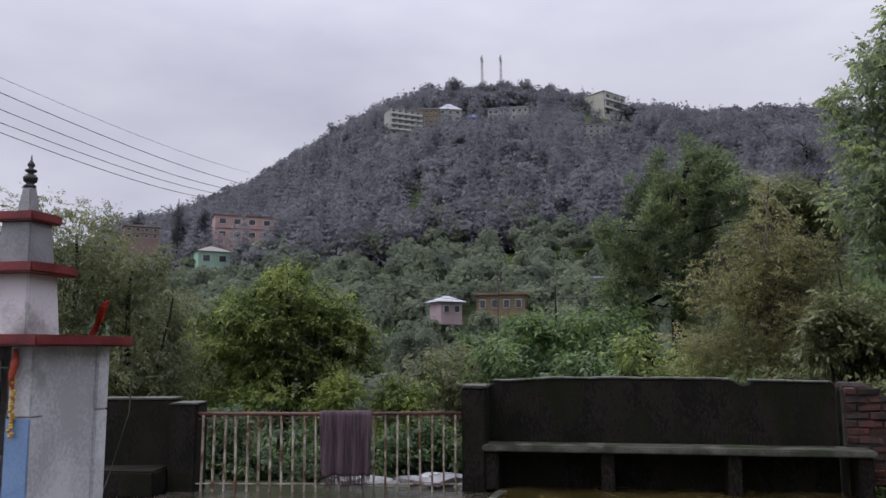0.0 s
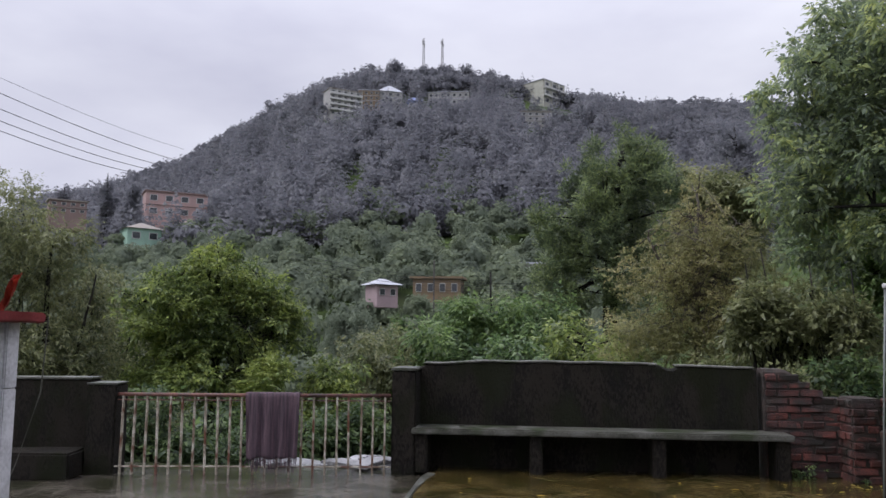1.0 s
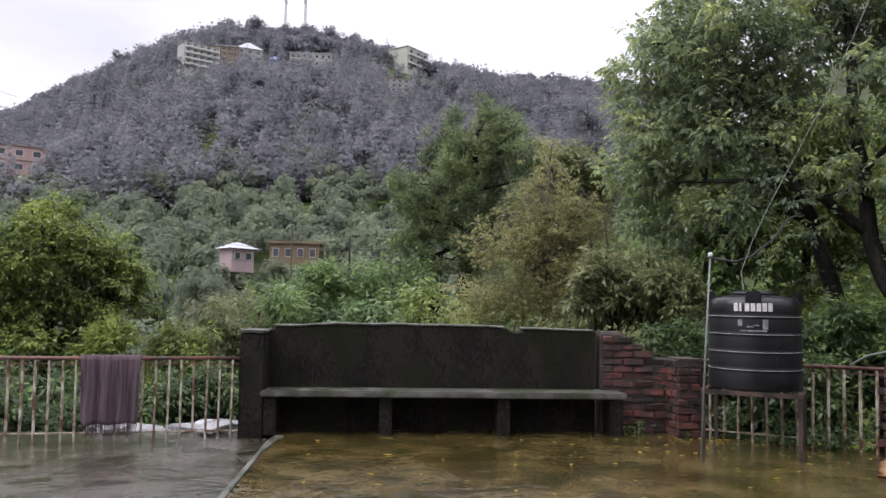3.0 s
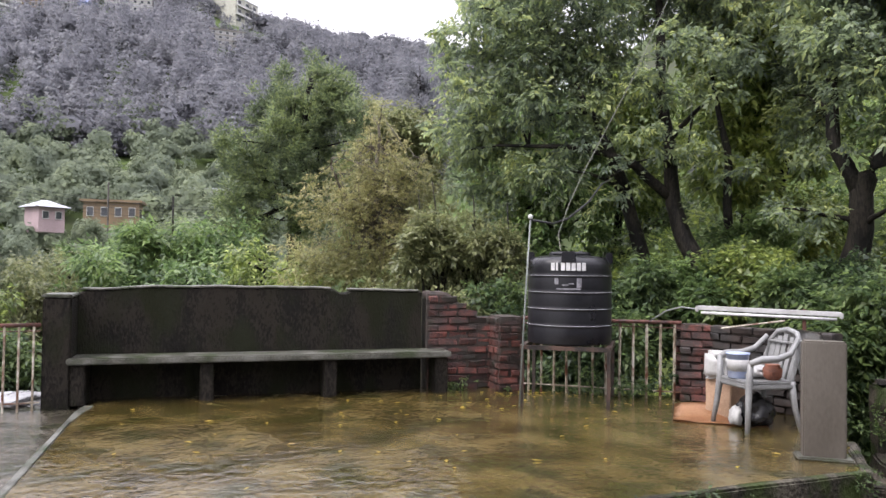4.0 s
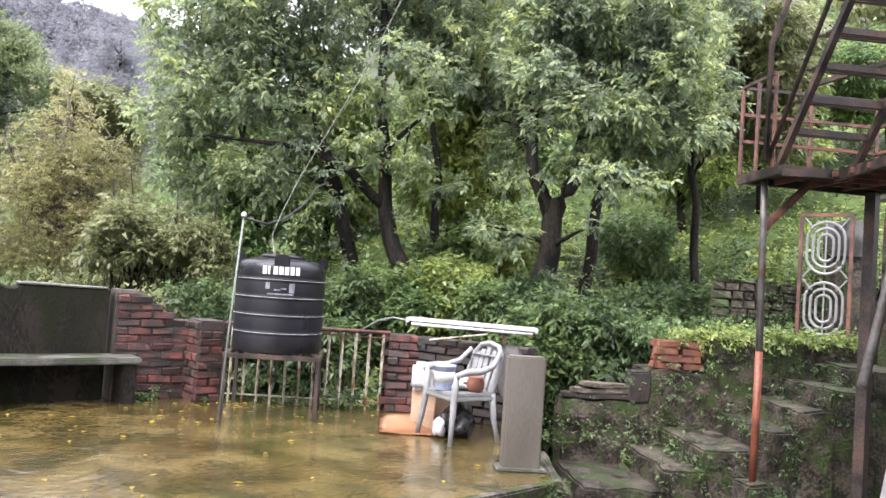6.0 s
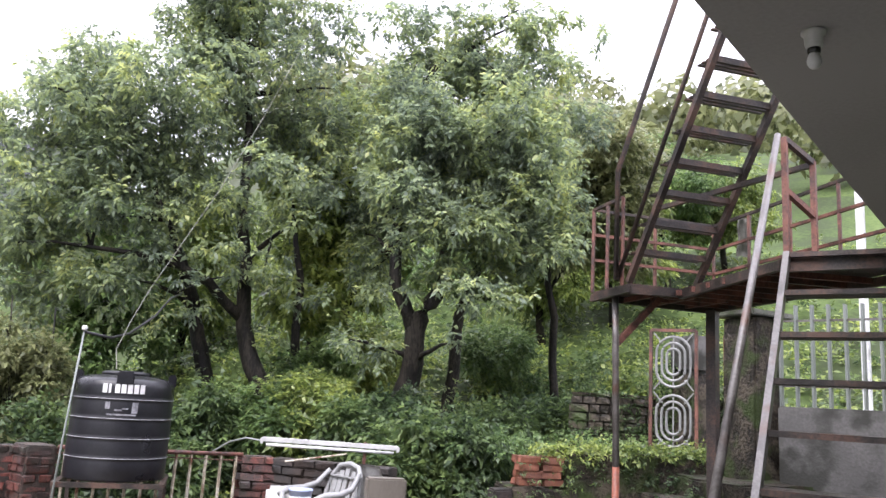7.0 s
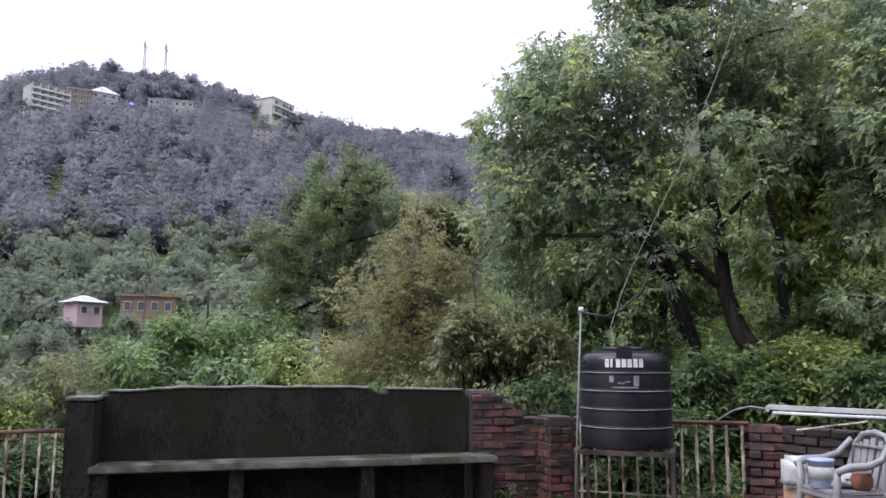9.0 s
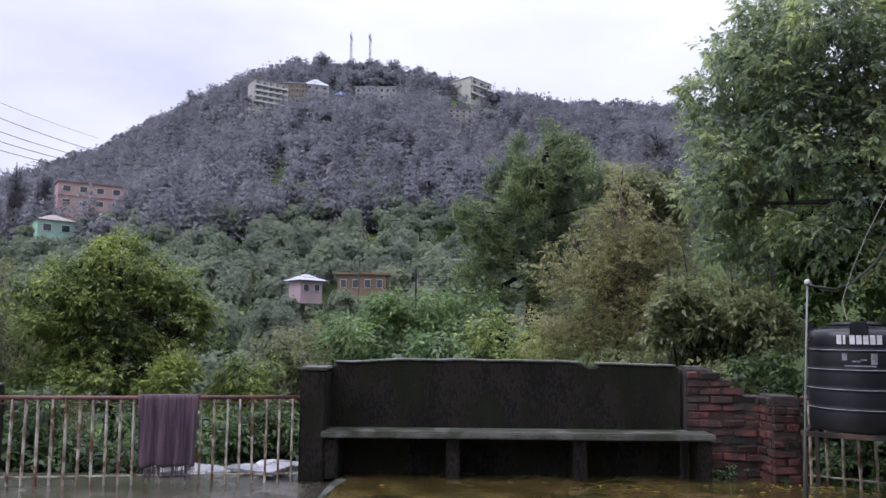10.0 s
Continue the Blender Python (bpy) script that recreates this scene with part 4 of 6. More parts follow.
def stone_wall(name, a, b, z0, z1, thick, label, course=0.13):
    """A rubble wall: separate stones on a dark core."""
    a, b = Vector((*a, 0)), Vector((*b, 0))
    d = (b - a).normalized()
    n_ = Vector((-d.y, d.x, 0)) * thick
    core = part(name, slab([(a.x, a.y), (b.x, b.y), (b.x + n_.x, b.y + n_.y), (a.x + n_.x, a.y + n_.y)], z0, z1 - 0.03, 0.02), M_MORTAR)
    tagged(core, label, "wall", kind="structure")
    rnd = random.Random(name)
    length, z, turn = (b - a).length, max(z0, z1 - 1.6), math.degrees(math.atan2(d.y, d.x))
    meshes = []
    for k in range(6):
        s = rough_up(box((1, 0.14, 1), bevel=0.04, seg=1), 0.05, 1.5 + 0.3 * k)
        me = bpy.data.meshes.new("stone")
        s.to_mesh(me)
        s.free()
        me.materials.append(M_STONE)
        meshes.append(me)
    while z < z1 - 0.02:
        h, x = min(course * rnd.uniform(0.75, 1.25), z1 - z + 0.02), rnd.uniform(-0.1, 0)
        while x < length:
            w = rnd.uniform(0.1, 0.26)
            p = a + d * (x + w / 2)
            ob = new("stone", rnd.choice(meshes))
            ob.parent = core
            ob.matrix_local = pose(p.x, p.y, z, 0, rnd.uniform(-3, 3), turn + rnd.uniform(-5, 5)) @ Matrix.Diagonal((w - 0.012, 1, h - 0.012, 1))
            x += w
        z += h
    return core


stone_wall("wall_gate", (8.5, 6.35), (9.75, 4.5), 0.3, 1.62, 0.4, "mossy stone wall beside the gate", 0.11)
for i in range(16):
    ob = new("loose_brick", BRICKS[i % 5])
    ob.matrix_world = pose(*(W0 + WD * (1.32 + 0.23 * (i % 2) + 0.02 * math.sin(i * 2.1)) + WN * (-0.07 - 0.12 * (i // 2 % 2))).xy, 0.67 + (i // 4) * 0.07, 0, 0, -32 + (i * 37 % 13) - 6)
    ob.material_slots[0].link = "OBJECT"
    ob.material_slots[0].material = M_OCHREBRICK
    tagged(ob, "loose orange-red brick stacked on the bank wall", "brick", "stacked bricks")
for i in range(3):
    ob = part("plank", rough_up(box((0.72 - 0.08 * i, 0.16, 0.045), bevel=0.006), 0.014, 4, 2), M_DARKBRICK if i == 0 else M_PLANK)
    ob.matrix_world = pose(*(W0 + WD * (0.66 + 0.05 * i) + WN * (-0.11 - 0.02 * i)).xy, 0.345 + 0.05 * i, 0, (0, -1, 2)[i], -32 + 6 * i)
    tagged(ob, "weathered dark wooden plank on the rubble wall", "plank", "planks on the wall")
tagged(part("dark_block", rough_up(box((0.2, 0.2, 0.3), bevel=0.015), 0.012, 5, 1), M_DARKBRICK), "dark concrete block on the rubble wall", "block").matrix_world = pose(*(W0 + WD * 1.05 + WN * -0.1).xy, 0.33, 0, 0, -30)

# ---------- steel stair ----------
stair = empty("steel_stair", (5.8, 4.15, -0.4), label="rusty dark steel staircase with a railed landing", category="staircase")
SB = Vector((5.8, 4.15, -0.4))


def st(name, bm, mat, label="", smooth_=False):
    bmesh.ops.translate(bm, vec=-SB, verts=bm.verts)
    return part(name, bm, mat, stair, label, smooth_)


ZL = 2.4
PC = Vector((6.97, 3.87, ZL))
W = Vector((-0.86, 0.51, 0)).normalized()
U = Vector((-0.51, -0.86, 0)).normalized()
L1 = PC + W * 1.2
DECK = [PC, L1, L1 + U * 0.62, PC + W * 0.75 + U * 0.62, Vector((5.12, 2.62, ZL)), Vector((5.28, 1.98, ZL)), Vector((5.74, 2.1, ZL))]
st("deck", slab([(p.x, p.y) for p in DECK], ZL - 0.012, ZL + 0.004), M_STEELDARK, "rusted chequer plate deck")
for a, b in zip(DECK, DECK[1:] + DECK[:1]):
    st("edge_beam", bar(a - Vector((0, 0, 0.05)), b - Vector((0, 0, 0.035)), 0.04, 0.06), M_STEELDARK)
for k in range(1, 9):
    a = PC.lerp(DECK[6], k / 9)
    b = (PC + W * 0.75).lerp(DECK[4], k / 9)
    st("joist", bar(a - Vector((0, 0, 0.04)), b - Vector((0, 0, 0.04)), 0.025, 0.04), M_RUSTRED)
for k in range(1, 5):
    a = (PC + W * 0.3 * k)
    st("joist", bar(a - Vector((0, 0, 0.04)), a + U * 0.6 - Vector((0, 0, 0.04)), 0.025, 0.04), M_RUSTRED)
LP = Vector((5.8, 4.15, 0))
st("support_post", tube([LP + Vector((0, 0, -0.05)), LP + Vector((0.0, 0, 1.0))], 0.028, 12), M_ORANGEPOST, "orange-red painted lower post", True)
st("support_post", tube([LP + Vector((0.0, 0, 1.0)), LP + Vector((0.05, 0.05, 2.0)), LP + Vector((0.07, 0.07, 2.34))], 0.027, 12), M_STEELPALE, "pale rust-spotted upper post", True)
st("brace", bar(LP + Vector((0.06, 0.06, 1.95)), LP + Vector((0.38, -0.16, 2.36)), 0.05, 0.05), M_RUSTRED)
CP = PC + U * 0.06 + W * 0.06
st("support_post", bar((CP.x, CP.y, -0.4), (CP.x, CP.y, 2.34), 0.085, 0.085), M_STEELDARK)
st("support_post", bar((5.72, 2.06, -0.4), (5.72, 2.06, 2.34), 0.06, 0.06), M_STEELDARK)
# upper flight, towards the roof
UB = Vector((5.66, 3.98, 2.44))
TW = Vector((0.86, -0.51, 0)).normalized()
WIDE = 0.60
STEP_U = U * 0.155 + Vector((0, 0, 0.2))
n_up = 11
for off in (0.0, WIDE):
    a = UB + TW * off + Vector((0, 0, -0.02))
    st("stringer", bar(a, a + STEP_U * n_up, 0.045, 0.045), M_STEELDARK)
for i in range(1, n_up):
    c = UB + STEP_U * i
    for k in range(3):
        q = c - U * (0.035 + 0.05 * k)
        st("tread_bar", bar(q - TW * 0.02, q + TW * (WIDE + 0.02), 0.03, 0.012), M_STEELDARK)
    st("tread_nosing", bar(c - TW * 0.02, c + TW * (WIDE + 0.02), 0.025, 0.045), M_STEELDARK)
hr0 = UB - TW * 0.085 - U * 0.05
st("handrail", tube([hr0 + Vector((0, 0, 0)), hr0 + Vector((0, 0, 0.88)), hr0 + STEP_U * n_up + Vector((0, 0, 0.95))], 0.022, 8), M_STEELDARK, "", True)
st("handrail", tube([UB - TW * 0.05 - U * 0.1, UB - TW * 0.05 - U * 0.1 + STEP_U * n_up + Vector((0, 0, 0.22))], 0.018, 8), M_STEELDARK, "", True)
# landing guard rails
for a, b in ((PC, L1), (PC, DECK[6]), (L1, L1 + U * 0.5)):
    n_ = max(2, int((b - a).length / 0.5))
    for i in range(n_ + 1):
        q = a.lerp(b, i / n_)
        if i == 0 and (a - b).length and (a - PC).length + (b - L1).length > 0.01:
            continue
        st("guard_post", bar(q, q + Vector((0, 0, 0.72)), 0.022, 0.022), M_RUSTRED)
    for z in ((0.28, 0.5, 0.72) if (b - a).length > 1 else (0.72,)):
        st("guard_rail", bar(a + Vector((0, 0, z)), b + Vector((0, 0, z)), 0.024, 0.024), M_STEELDARK if z > 0.7 else M_RUSTRED)
# lower flight
LT = Vector((5.10, 2.58, ZL + 0.02))
LD = Vector((-1.0, -0.20, 0)).normalized()
LW = Vector((0.2, -1.0, 0)).normalized()
LS = LD * 0.222 + Vector((0, 0, -0.265))
n_low = 10
for off, mat in ((0.0, M_STEELPALE), (0.66, M_RUSTRED)):
    a = LT + LW * off
    st("stringer", bar(a, a + LS * n_low + LS * 0.5, 0.035, 0.07), mat)
for i in range(0, n_low + 1):
    c = LT + LS * i
    for k in range(3):
        q = c - LD * 0.07 * k
        st("tread_bar", bar(q, q + LW * 0.66, 0.055, 0.03), M_STEELDARK)
rt = LT + Vector((0.0, 0.04, 0.78))
st("handrail", tube([rt, rt + LS * 8.3 + Vector((0, 0, 0.08))], 0.021, 10), M_STEELPALE, "galvanised pipe handrail", True)
g1, g2 = LT + Vector((0.06, 0.02, -0.02)), LT + Vector((0.34, -0.06, -0.02))
for q, h in ((g1, 0.80), (g2, 0.70)):
    st("guard_post", bar(q, q + Vector((0, 0, h)), 0.034, 0.034), M_RUSTRED)
st("guard_rail", bar(g1 + Vector((0, 0, 0.79)), g2 + Vector((0, 0, 0.69)), 0.035, 0.035), M_STEELDARK)
st("guard_rail", bar(g1 + Vector((0, 0, 0.45)), g2 + Vector((0, 0, 0.33)), 0.035, 0.035), M_RUSTRED)
st("guard_rail", bar(g2 + Vector((0, 0, 0.68)), DECK[3] + Vector((0.15, 0.3, 0.72)), 0.035, 0.035), M_STEELDARK)
pl_ = tagged(part("post_plinth", rough_up(box((0.22, 0.22, 0.42), bevel=0.02), 0.018, 6, 2), M_STONE), "mossy concrete plinth under the orange post", "plinth")
pl_.matrix_world = pose(5.8, 4.15, -0.41, 0, 0, -25)
hc = bmesh.new()
hq = [[hc.verts.new((u * 0.2 + 0.01 * math.sin(9 * v), 0.02 * math.sin(u * 12 + v), -v * 0.34 - 0.02 * math.sin(u * 6))) for v in np.linspace(0, 1, 7)] for u in np.linspace(0, 1, 9)]
for a, b in zip(hq, hq[1:]):
    for j in range(6):
        hc.faces.new((a[j], a[j + 1], b[j + 1], b[j]))
bmesh.ops.solidify(hc, geom=list(hc.faces), thickness=0.008)
ob = tagged(part("hung_cloth", hc, M_CABLEPALE, smooth=True), "grey-brown cloth hung on the landing rail", "cloth")
ob.matrix_world = pose(6.72, 3.42, 3.12, 0, 0, 60)

# ceiling bulb
lampb = empty("ceiling_bulb", (2.58, 1.61, 2.6), label="unlit bulb in a white ceiling holder", category="light bulb")
part("holder", lathe([(0.03, -0.085), (0.04, -0.07), (0.043, -0.02), (0.055, -0.012), (0.055, 0.0)], 24), M_TUBEWHITE, lampb, smooth=True)
part("collar", lathe([(0.022, -0.11), (0.03, -0.105), (0.03, -0.085), (0.02, -0.082)], 20), M_BLACKMETAL, lampb, smooth=True)
part("bulb", lathe([(0.003, -0.185), (0.018, -0.18), (0.031, -0.16), (0.032, -0.14), (0.025, -0.118), (0.02, -0.105)], 24), M_BULB, lampb, smooth=True)
for piece in lampb.children:
    piece.data.transform(Matrix.Scale(0.66, 4))

# ---------- gate and boundary on the east ----------
def oval(cx, cz, rx, rz, n=28):
    """A stadium ring as points."""
    pts = []
    for i in range(n + 1):
        a = 2 * math.pi * i / n
        x, z = math.cos(a) * rx, math.sin(a) * rx
        pts.append((cx + x, 0, cz + z + math.copysign(max(rz - rx, 0), math.sin(a)) if abs(math.sin(a)) > 1e-6 else cz))
    return pts


def grille_gate(at, rz, w=0.5, h=1.28):
    gt = empty("grille_gate", at, rz, label="wrought iron gate leaf with white oval scrolls in a red frame", category="gate", group="gate leaves")
    for x in (0, w):
        part("frame_stile", bar((x, 0, 0), (x, 0, h), 0.035, 0.035), M_RUSTRED, gt)
    for z in (0, h):
        part("frame_rail", bar((0, 0, z), (w, 0, z), 0.035, 0.035), M_RUSTRED, gt)
    for cz in (h * 0.26, h * 0.74):
        for k, (rx, rz_) in enumerate(((0.19, 0.28), (0.13, 0.21), (0.075, 0.145))):
            part("scroll", tube(oval(w / 2, cz, rx * w / 0.5, rz_), 0.015, 7), M_CHAIR, gt)
        part("stem", bar((w / 2, 0, cz - 0.29), (w / 2, 0, cz + 0.29), 0.014, 0.014), M_CHAIR, gt)
    for x, sgn in ((0.03, 1), (w - 0.03, -1)):
        for z, s2 in ((0.03, 1), (h / 2 - 0.01, -1), (h / 2 + 0.01, 1), (h - 0.03, -1)):
            part("diagonal", bar((x, 0, z), (x + sgn * 0.1, 0, z + s2 * 0.12), 0.014, 0.014), M_CHAIR, gt)
    return gt


p = polar(60.8, 9.6)
grille_gate((p.x, p.y, 1.0), -75, 0.5, 1.36)
p = polar(65.6, 9.6)
grille_gate((p.x, p.y, 1.05), -100)
p = polar(63.7, 10.2)
gp = empty("gate_pillar", (p.x, p.y, -0.3), -30, label="mossy gate pillar with a whitewashed top", category="gate pillar")
part("shaft", rough_up(box((0.4, 0.4, 2.2), bevel=0.02), 0.02, 4, 2), M_STONE, gp)
part("cap", rough_up(box((0.44, 0.44, 0.45), (0, 0, 2.2), bevel=0.05), 0.01, 4, 1), M_PEEL, gp, "whitewashed rounded cap")
p = polar(67.2, 9.0)
gp2 = empty("gate_pillar", (p.x, p.y, -0.3), -20, label="dark mossy gate pillar with a flat pale cap", category="gate pillar")
part("shaft", rough_up(box((0.42, 0.42, 2.75), bevel=0.02), 0.02, 4, 2), M_STONE, gp2)
part("cap", rough_up(box((0.6, 0.55, 0.06), (0, 0, 2.75), bevel=0.012), 0.008, 4, 1), M_CAP, gp2, "flat pale cement cap")
a_, b_ = polar(68.6, 8.8), polar(88, 8.2)
bw = slab(((a_.x, a_.y), (b_.x, b_.y), (b_.x + 0.25, b_.y + 0.05), (a_.x + 0.25, a_.y + 0.05)), -0.9, 1.57, 0.015)
tagged(part("wall_boundary", rough_up(bw, 0.01, 3, 2), M_PEEL), "peeling whitewashed boundary wall", "wall", kind="structure")
fence = empty("picket_fence", (a_.x + 0.12, a_.y, 1.57), label="pale grey iron picket fence on the boundary wall", category="fence")
for i in range(20):
    q = (b_ - a_) * (i / 19)
    part("picket", bar((q.x, q.y, 0.0), (q.x, q.y, 1.0), 0.075, 0.02), M_PIPE, fence)
for z in (0.2, 0.85):
    part("fence_rail", bar((0.02, 0, z), ((b_ - a_).x + 0.02, (b_ - a_).y, z), 0.03, 0.02), M_STEELPALE, fence)
for k, (aa, rr, hh) in enumerate(((74.0, 10.5, 1.1), (75.8, 10.4, 1.1), (77.5, 10.4, 1.1))):
    q = polar(aa, rr)
    tagged(part("white_post", rough_up(box((0.085, 0.085, 4.2 - q.z + hh * 0.3), bevel=0.01), 0.005, 4), M_LIME), "whitewashed fence post on the bank", "post", "white posts").matrix_world = pose(q.x, q.y, q.z - 0.05)

# creepers on the stone steps and the kerb
rngw = np.random.default_rng(5)


def creeper(name, label, a, b, z0, z1, n_, leaf, size=0.05, out=0.05):
    a, b = np.array(a, float), np.array(b, float)
    t = rngw.random(n_)
    xy = a + (b - a) * t[:, None] + rngw.normal(size=(n_, 2)) * out
    zz = z0 + (z1 - z0) * rngw.random(n_) ** 1.2
    keep = np.array([noise.noise((x * 2.2, y * 2.2, z * 2.5)) > -0.05 for x, y, z in zip(xy[:, 0], xy[:, 1], zz)])
    c = np.column_stack((xy, zz))[keep]
    v, f = leaf_cloud(rngw, c, np.full((len(c), 3), 0.04), np.ones(len(c)), len(c), 5, size, 0.2, 0.55)
    return tagged(raw(name, v, f, leaf), label, "creeper", kind="stuff")

# ---------- far houses, masts, wires ----------
def house(name, az, r, z, w, d, h, turn, label, wall, roof, storeys=2, bays=4, roof_kind="flat", base_drop=6.0, balconies=False):
    """A house with storeys of framed windows; its front looks to the yard."""
    p = polar(az, r, z)
    ob = empty(name, p, -az + turn, label=label, category="house")
    part("wall", box((w, d, h + base_drop), (0, d / 2, -base_drop)), wall, ob)
    sh_ = h / storeys
    for s in range(storeys):
        for b in range(bays):
            x = -w / 2 + w * (b + 0.5) / bays
            ww, hh = w / bays * 0.5, sh_ * 0.46
            wd = part("window", box((ww, 0.16, hh), (x, -0.05, s * sh_ + sh_ * 0.3)), M_WINFRAME, ob)
            part("pane", box((ww * 0.84, 0.06, hh * 0.84), (x, -0.14, s * sh_ + sh_ * 0.3 + hh * 0.08)), M_PANE, wd)
        for b in range(2):
            part("window", box((0.12, d * 0.2, sh_ * 0.42), (w / 2 + 0.04, d * (0.3 + 0.4 * b), s * sh_ + sh_ * 0.3)), M_PANE, ob)
        if s:
            part("floor_band", box((w + 0.5, 0.5, 0.22), (0, -0.1, s * sh_ - 0.1)), roof, ob)
            if balconies:
                bal = part("balcony", box((w + 1.0, 1.8, 0.35), (0, -0.9, s * sh_ - 0.2)), M_WINFRAME, ob, "pale concrete balcony")
                part("parapet", box((w + 1.0, 0.2, 0.95), (0, -1.75, s * sh_ + 0.15)), M_WINFRAME, bal)
                for b in range(bays + 1):
                    part("column", box((0.4, 0.3, sh_ - 0.3), (-w / 2 + w * b / bays, -1.72, s * sh_ + 0.1)), M_WINFRAME, bal)
    if roof_kind == "flat":
        part("roof", box((w + 1.2, d + 1.2, 0.45), (0, d / 2, h)), roof, ob)
    else:
        rb_ = box((w + 1.6, d + 1.6, h * 0.42), (0, d / 2, h), top=0.12)
        part("roof", rb_, roof, ob)
    return ob


M_PANE = surf("dark_pane", ((0.03, 0.035, 0.04), (0.06, 0.065, 0.07)), 0.3, 3, (0.1, 0.25), 0.0)
M_WINFRAME = flat_paint("window_frame_paint", (0.5, 0.5, 0.48))
C_PINK, C_ROOFBROWN = flat_paint("pink_render", (0.42, 0.285, 0.265)), flat_paint("brown_roof", (0.22, 0.15, 0.135))
C_GREEN, C_ROOFTAN = flat_paint("mint_render", (0.3, 0.46, 0.36)), flat_paint("tan_roof", (0.26, 0.23, 0.2))
C_ROSE, C_ROOFGREY = flat_paint("rose_render", (0.36, 0.27, 0.28)), flat_paint("pale_tin_roof", (0.4, 0.41, 0.45))
C_OCHRE, C_GREYWALL = flat_paint("bare_brick_render", (0.2, 0.14, 0.08)), flat_paint("weathered_cream", (0.33, 0.325, 0.31))
C_CREAM = flat_paint("cream_render", (0.38, 0.38, 0.32))
C_BLUETARP = flat_paint("blue_tarpaulin", (0.12, 0.15, 0.3))


def el(r, e):
    return HUB.z + r * math.tan(radians(e))


def slope_r(az, e):
    """How far off the mountainside reaches that elevation angle."""
    r = 180.0
    while r < RIDGE_R - 6 and math.degrees(math.atan2(polar(az, r).z - HUB.z, r)) < e:
        r += 4.0
    return r


house("pink_house", -24.7, 350, el(350, 7.7), 25, 12, 11, 8, "pink two-storey house among trees on the ridge", C_PINK, C_ROOFBROWN, 2, 4)
house("low_house", -23.2, 330, el(330, 6.7), 17, 10, 4.5, -10, "low tin-roofed house below the pink house", C_GREYWALL, C_ROOFTAN, 1, 3, "hip")
house("green_house", -26.7, 300, el(300, 5.9), 12, 9, 5.5, 18, "small mint green house with a tan roof", C_GREEN, C_ROOFTAN, 1, 2, "hip")
house("hut", -9.95, 150, el(150, 2.4), 4.6, 4.4, 2.9, 30, "small rose house with a pale tin roof", C_ROSE, C_ROOFGREY, 1, 2, "hip", 1.4)
house("unfinished_house", -6.4, 165, el(165, 2.6), 10.0, 7, 4.0, -8, "unfinished ochre brick house behind the trees", C_OCHRE, C_OCHRE, 1, 4, base_drop=1.0)
house("tin_shed", 0.0, 190, el(190, 4.4), 8, 5, 2.2, -8, "pale roofed shed behind the dark tree", C_GREYWALL, C_ROOFGREY, 1, 2)
house("dark_house", -31.5, 330, el(330, 7.6), 13, 9, 5, 6, "dim brown house under tall trees", C_ROOFBROWN, C_ROOFTAN, 2, 4)
house("hilltop_hotel", -13.2, slope_r(-13.2, 15.4), el(slope_r(-13.2, 15.4), 15.4), 22, 12, 18, 22, "tall many-windowed cream hotel on the hilltop", C_GREYWALL, C_ROOFTAN, 5, 5, base_drop=12, balconies=True)
house("hilltop_house", -11.5, slope_r(-11.5, 15.9), el(slope_r(-11.5, 15.9), 15.9), 14, 10, 14, -4, "ochre and cream house block on the hilltop", C_OCHRE, C_ROOFGREY, 4, 4, base_drop=12)
house("hilltop_house", -9.9, slope_r(-9.9, 16.0), el(slope_r(-9.9, 16.0), 16.0), 16, 12, 13, 10, "grey house with sloping roof on the hilltop", C_GREYWALL, C_ROOFGREY, 3, 3, "hip", base_drop=12)
house("ridge_house", -11.9, slope_r(-11.9, 17.6), el(slope_r(-11.9, 17.6), 17.9), 12, 9, 7, 0, "pale house at the crest of the hill", C_GREYWALL, C_ROOFTAN, 2, 3, base_drop=14)
house("hilltop_lodge", -5.6, slope_r(-5.6, 16.4), el(slope_r(-5.6, 16.4), 16.4), 30, 12, 10, -6, "long tin-roofed lodge below the masts", C_GREYWALL, C_ROOFGREY, 2, 7, base_drop=12)
house("tarpaulin_shed", -8.1, slope_r(-8.1, 15.9), el(slope_r(-8.1, 15.9), 15.9), 10, 8, 8, 0, "shed under a blue tarpaulin on the hilltop", C_BLUETARP, C_BLUETARP, 1, 2, "hip", base_drop=10)
house("hilltop_block", 2.2, slope_r(2.2, 16.1), el(slope_r(2.2, 16.1), 16.2), 26, 50, 19, 52, "large cream building on the hill shoulder", C_CREAM, C_ROOFGREY, 3, 3, base_drop=14, balconies=True)
house("lower_block", 0.9, slope_r(0.9, 14.6), el(slope_r(0.9, 14.6), 14.6), 20, 10, 12, 10, "weathered apartment block below the cream building", C_GREYWALL, C_ROOFTAN, 4, 5, base_drop=14)


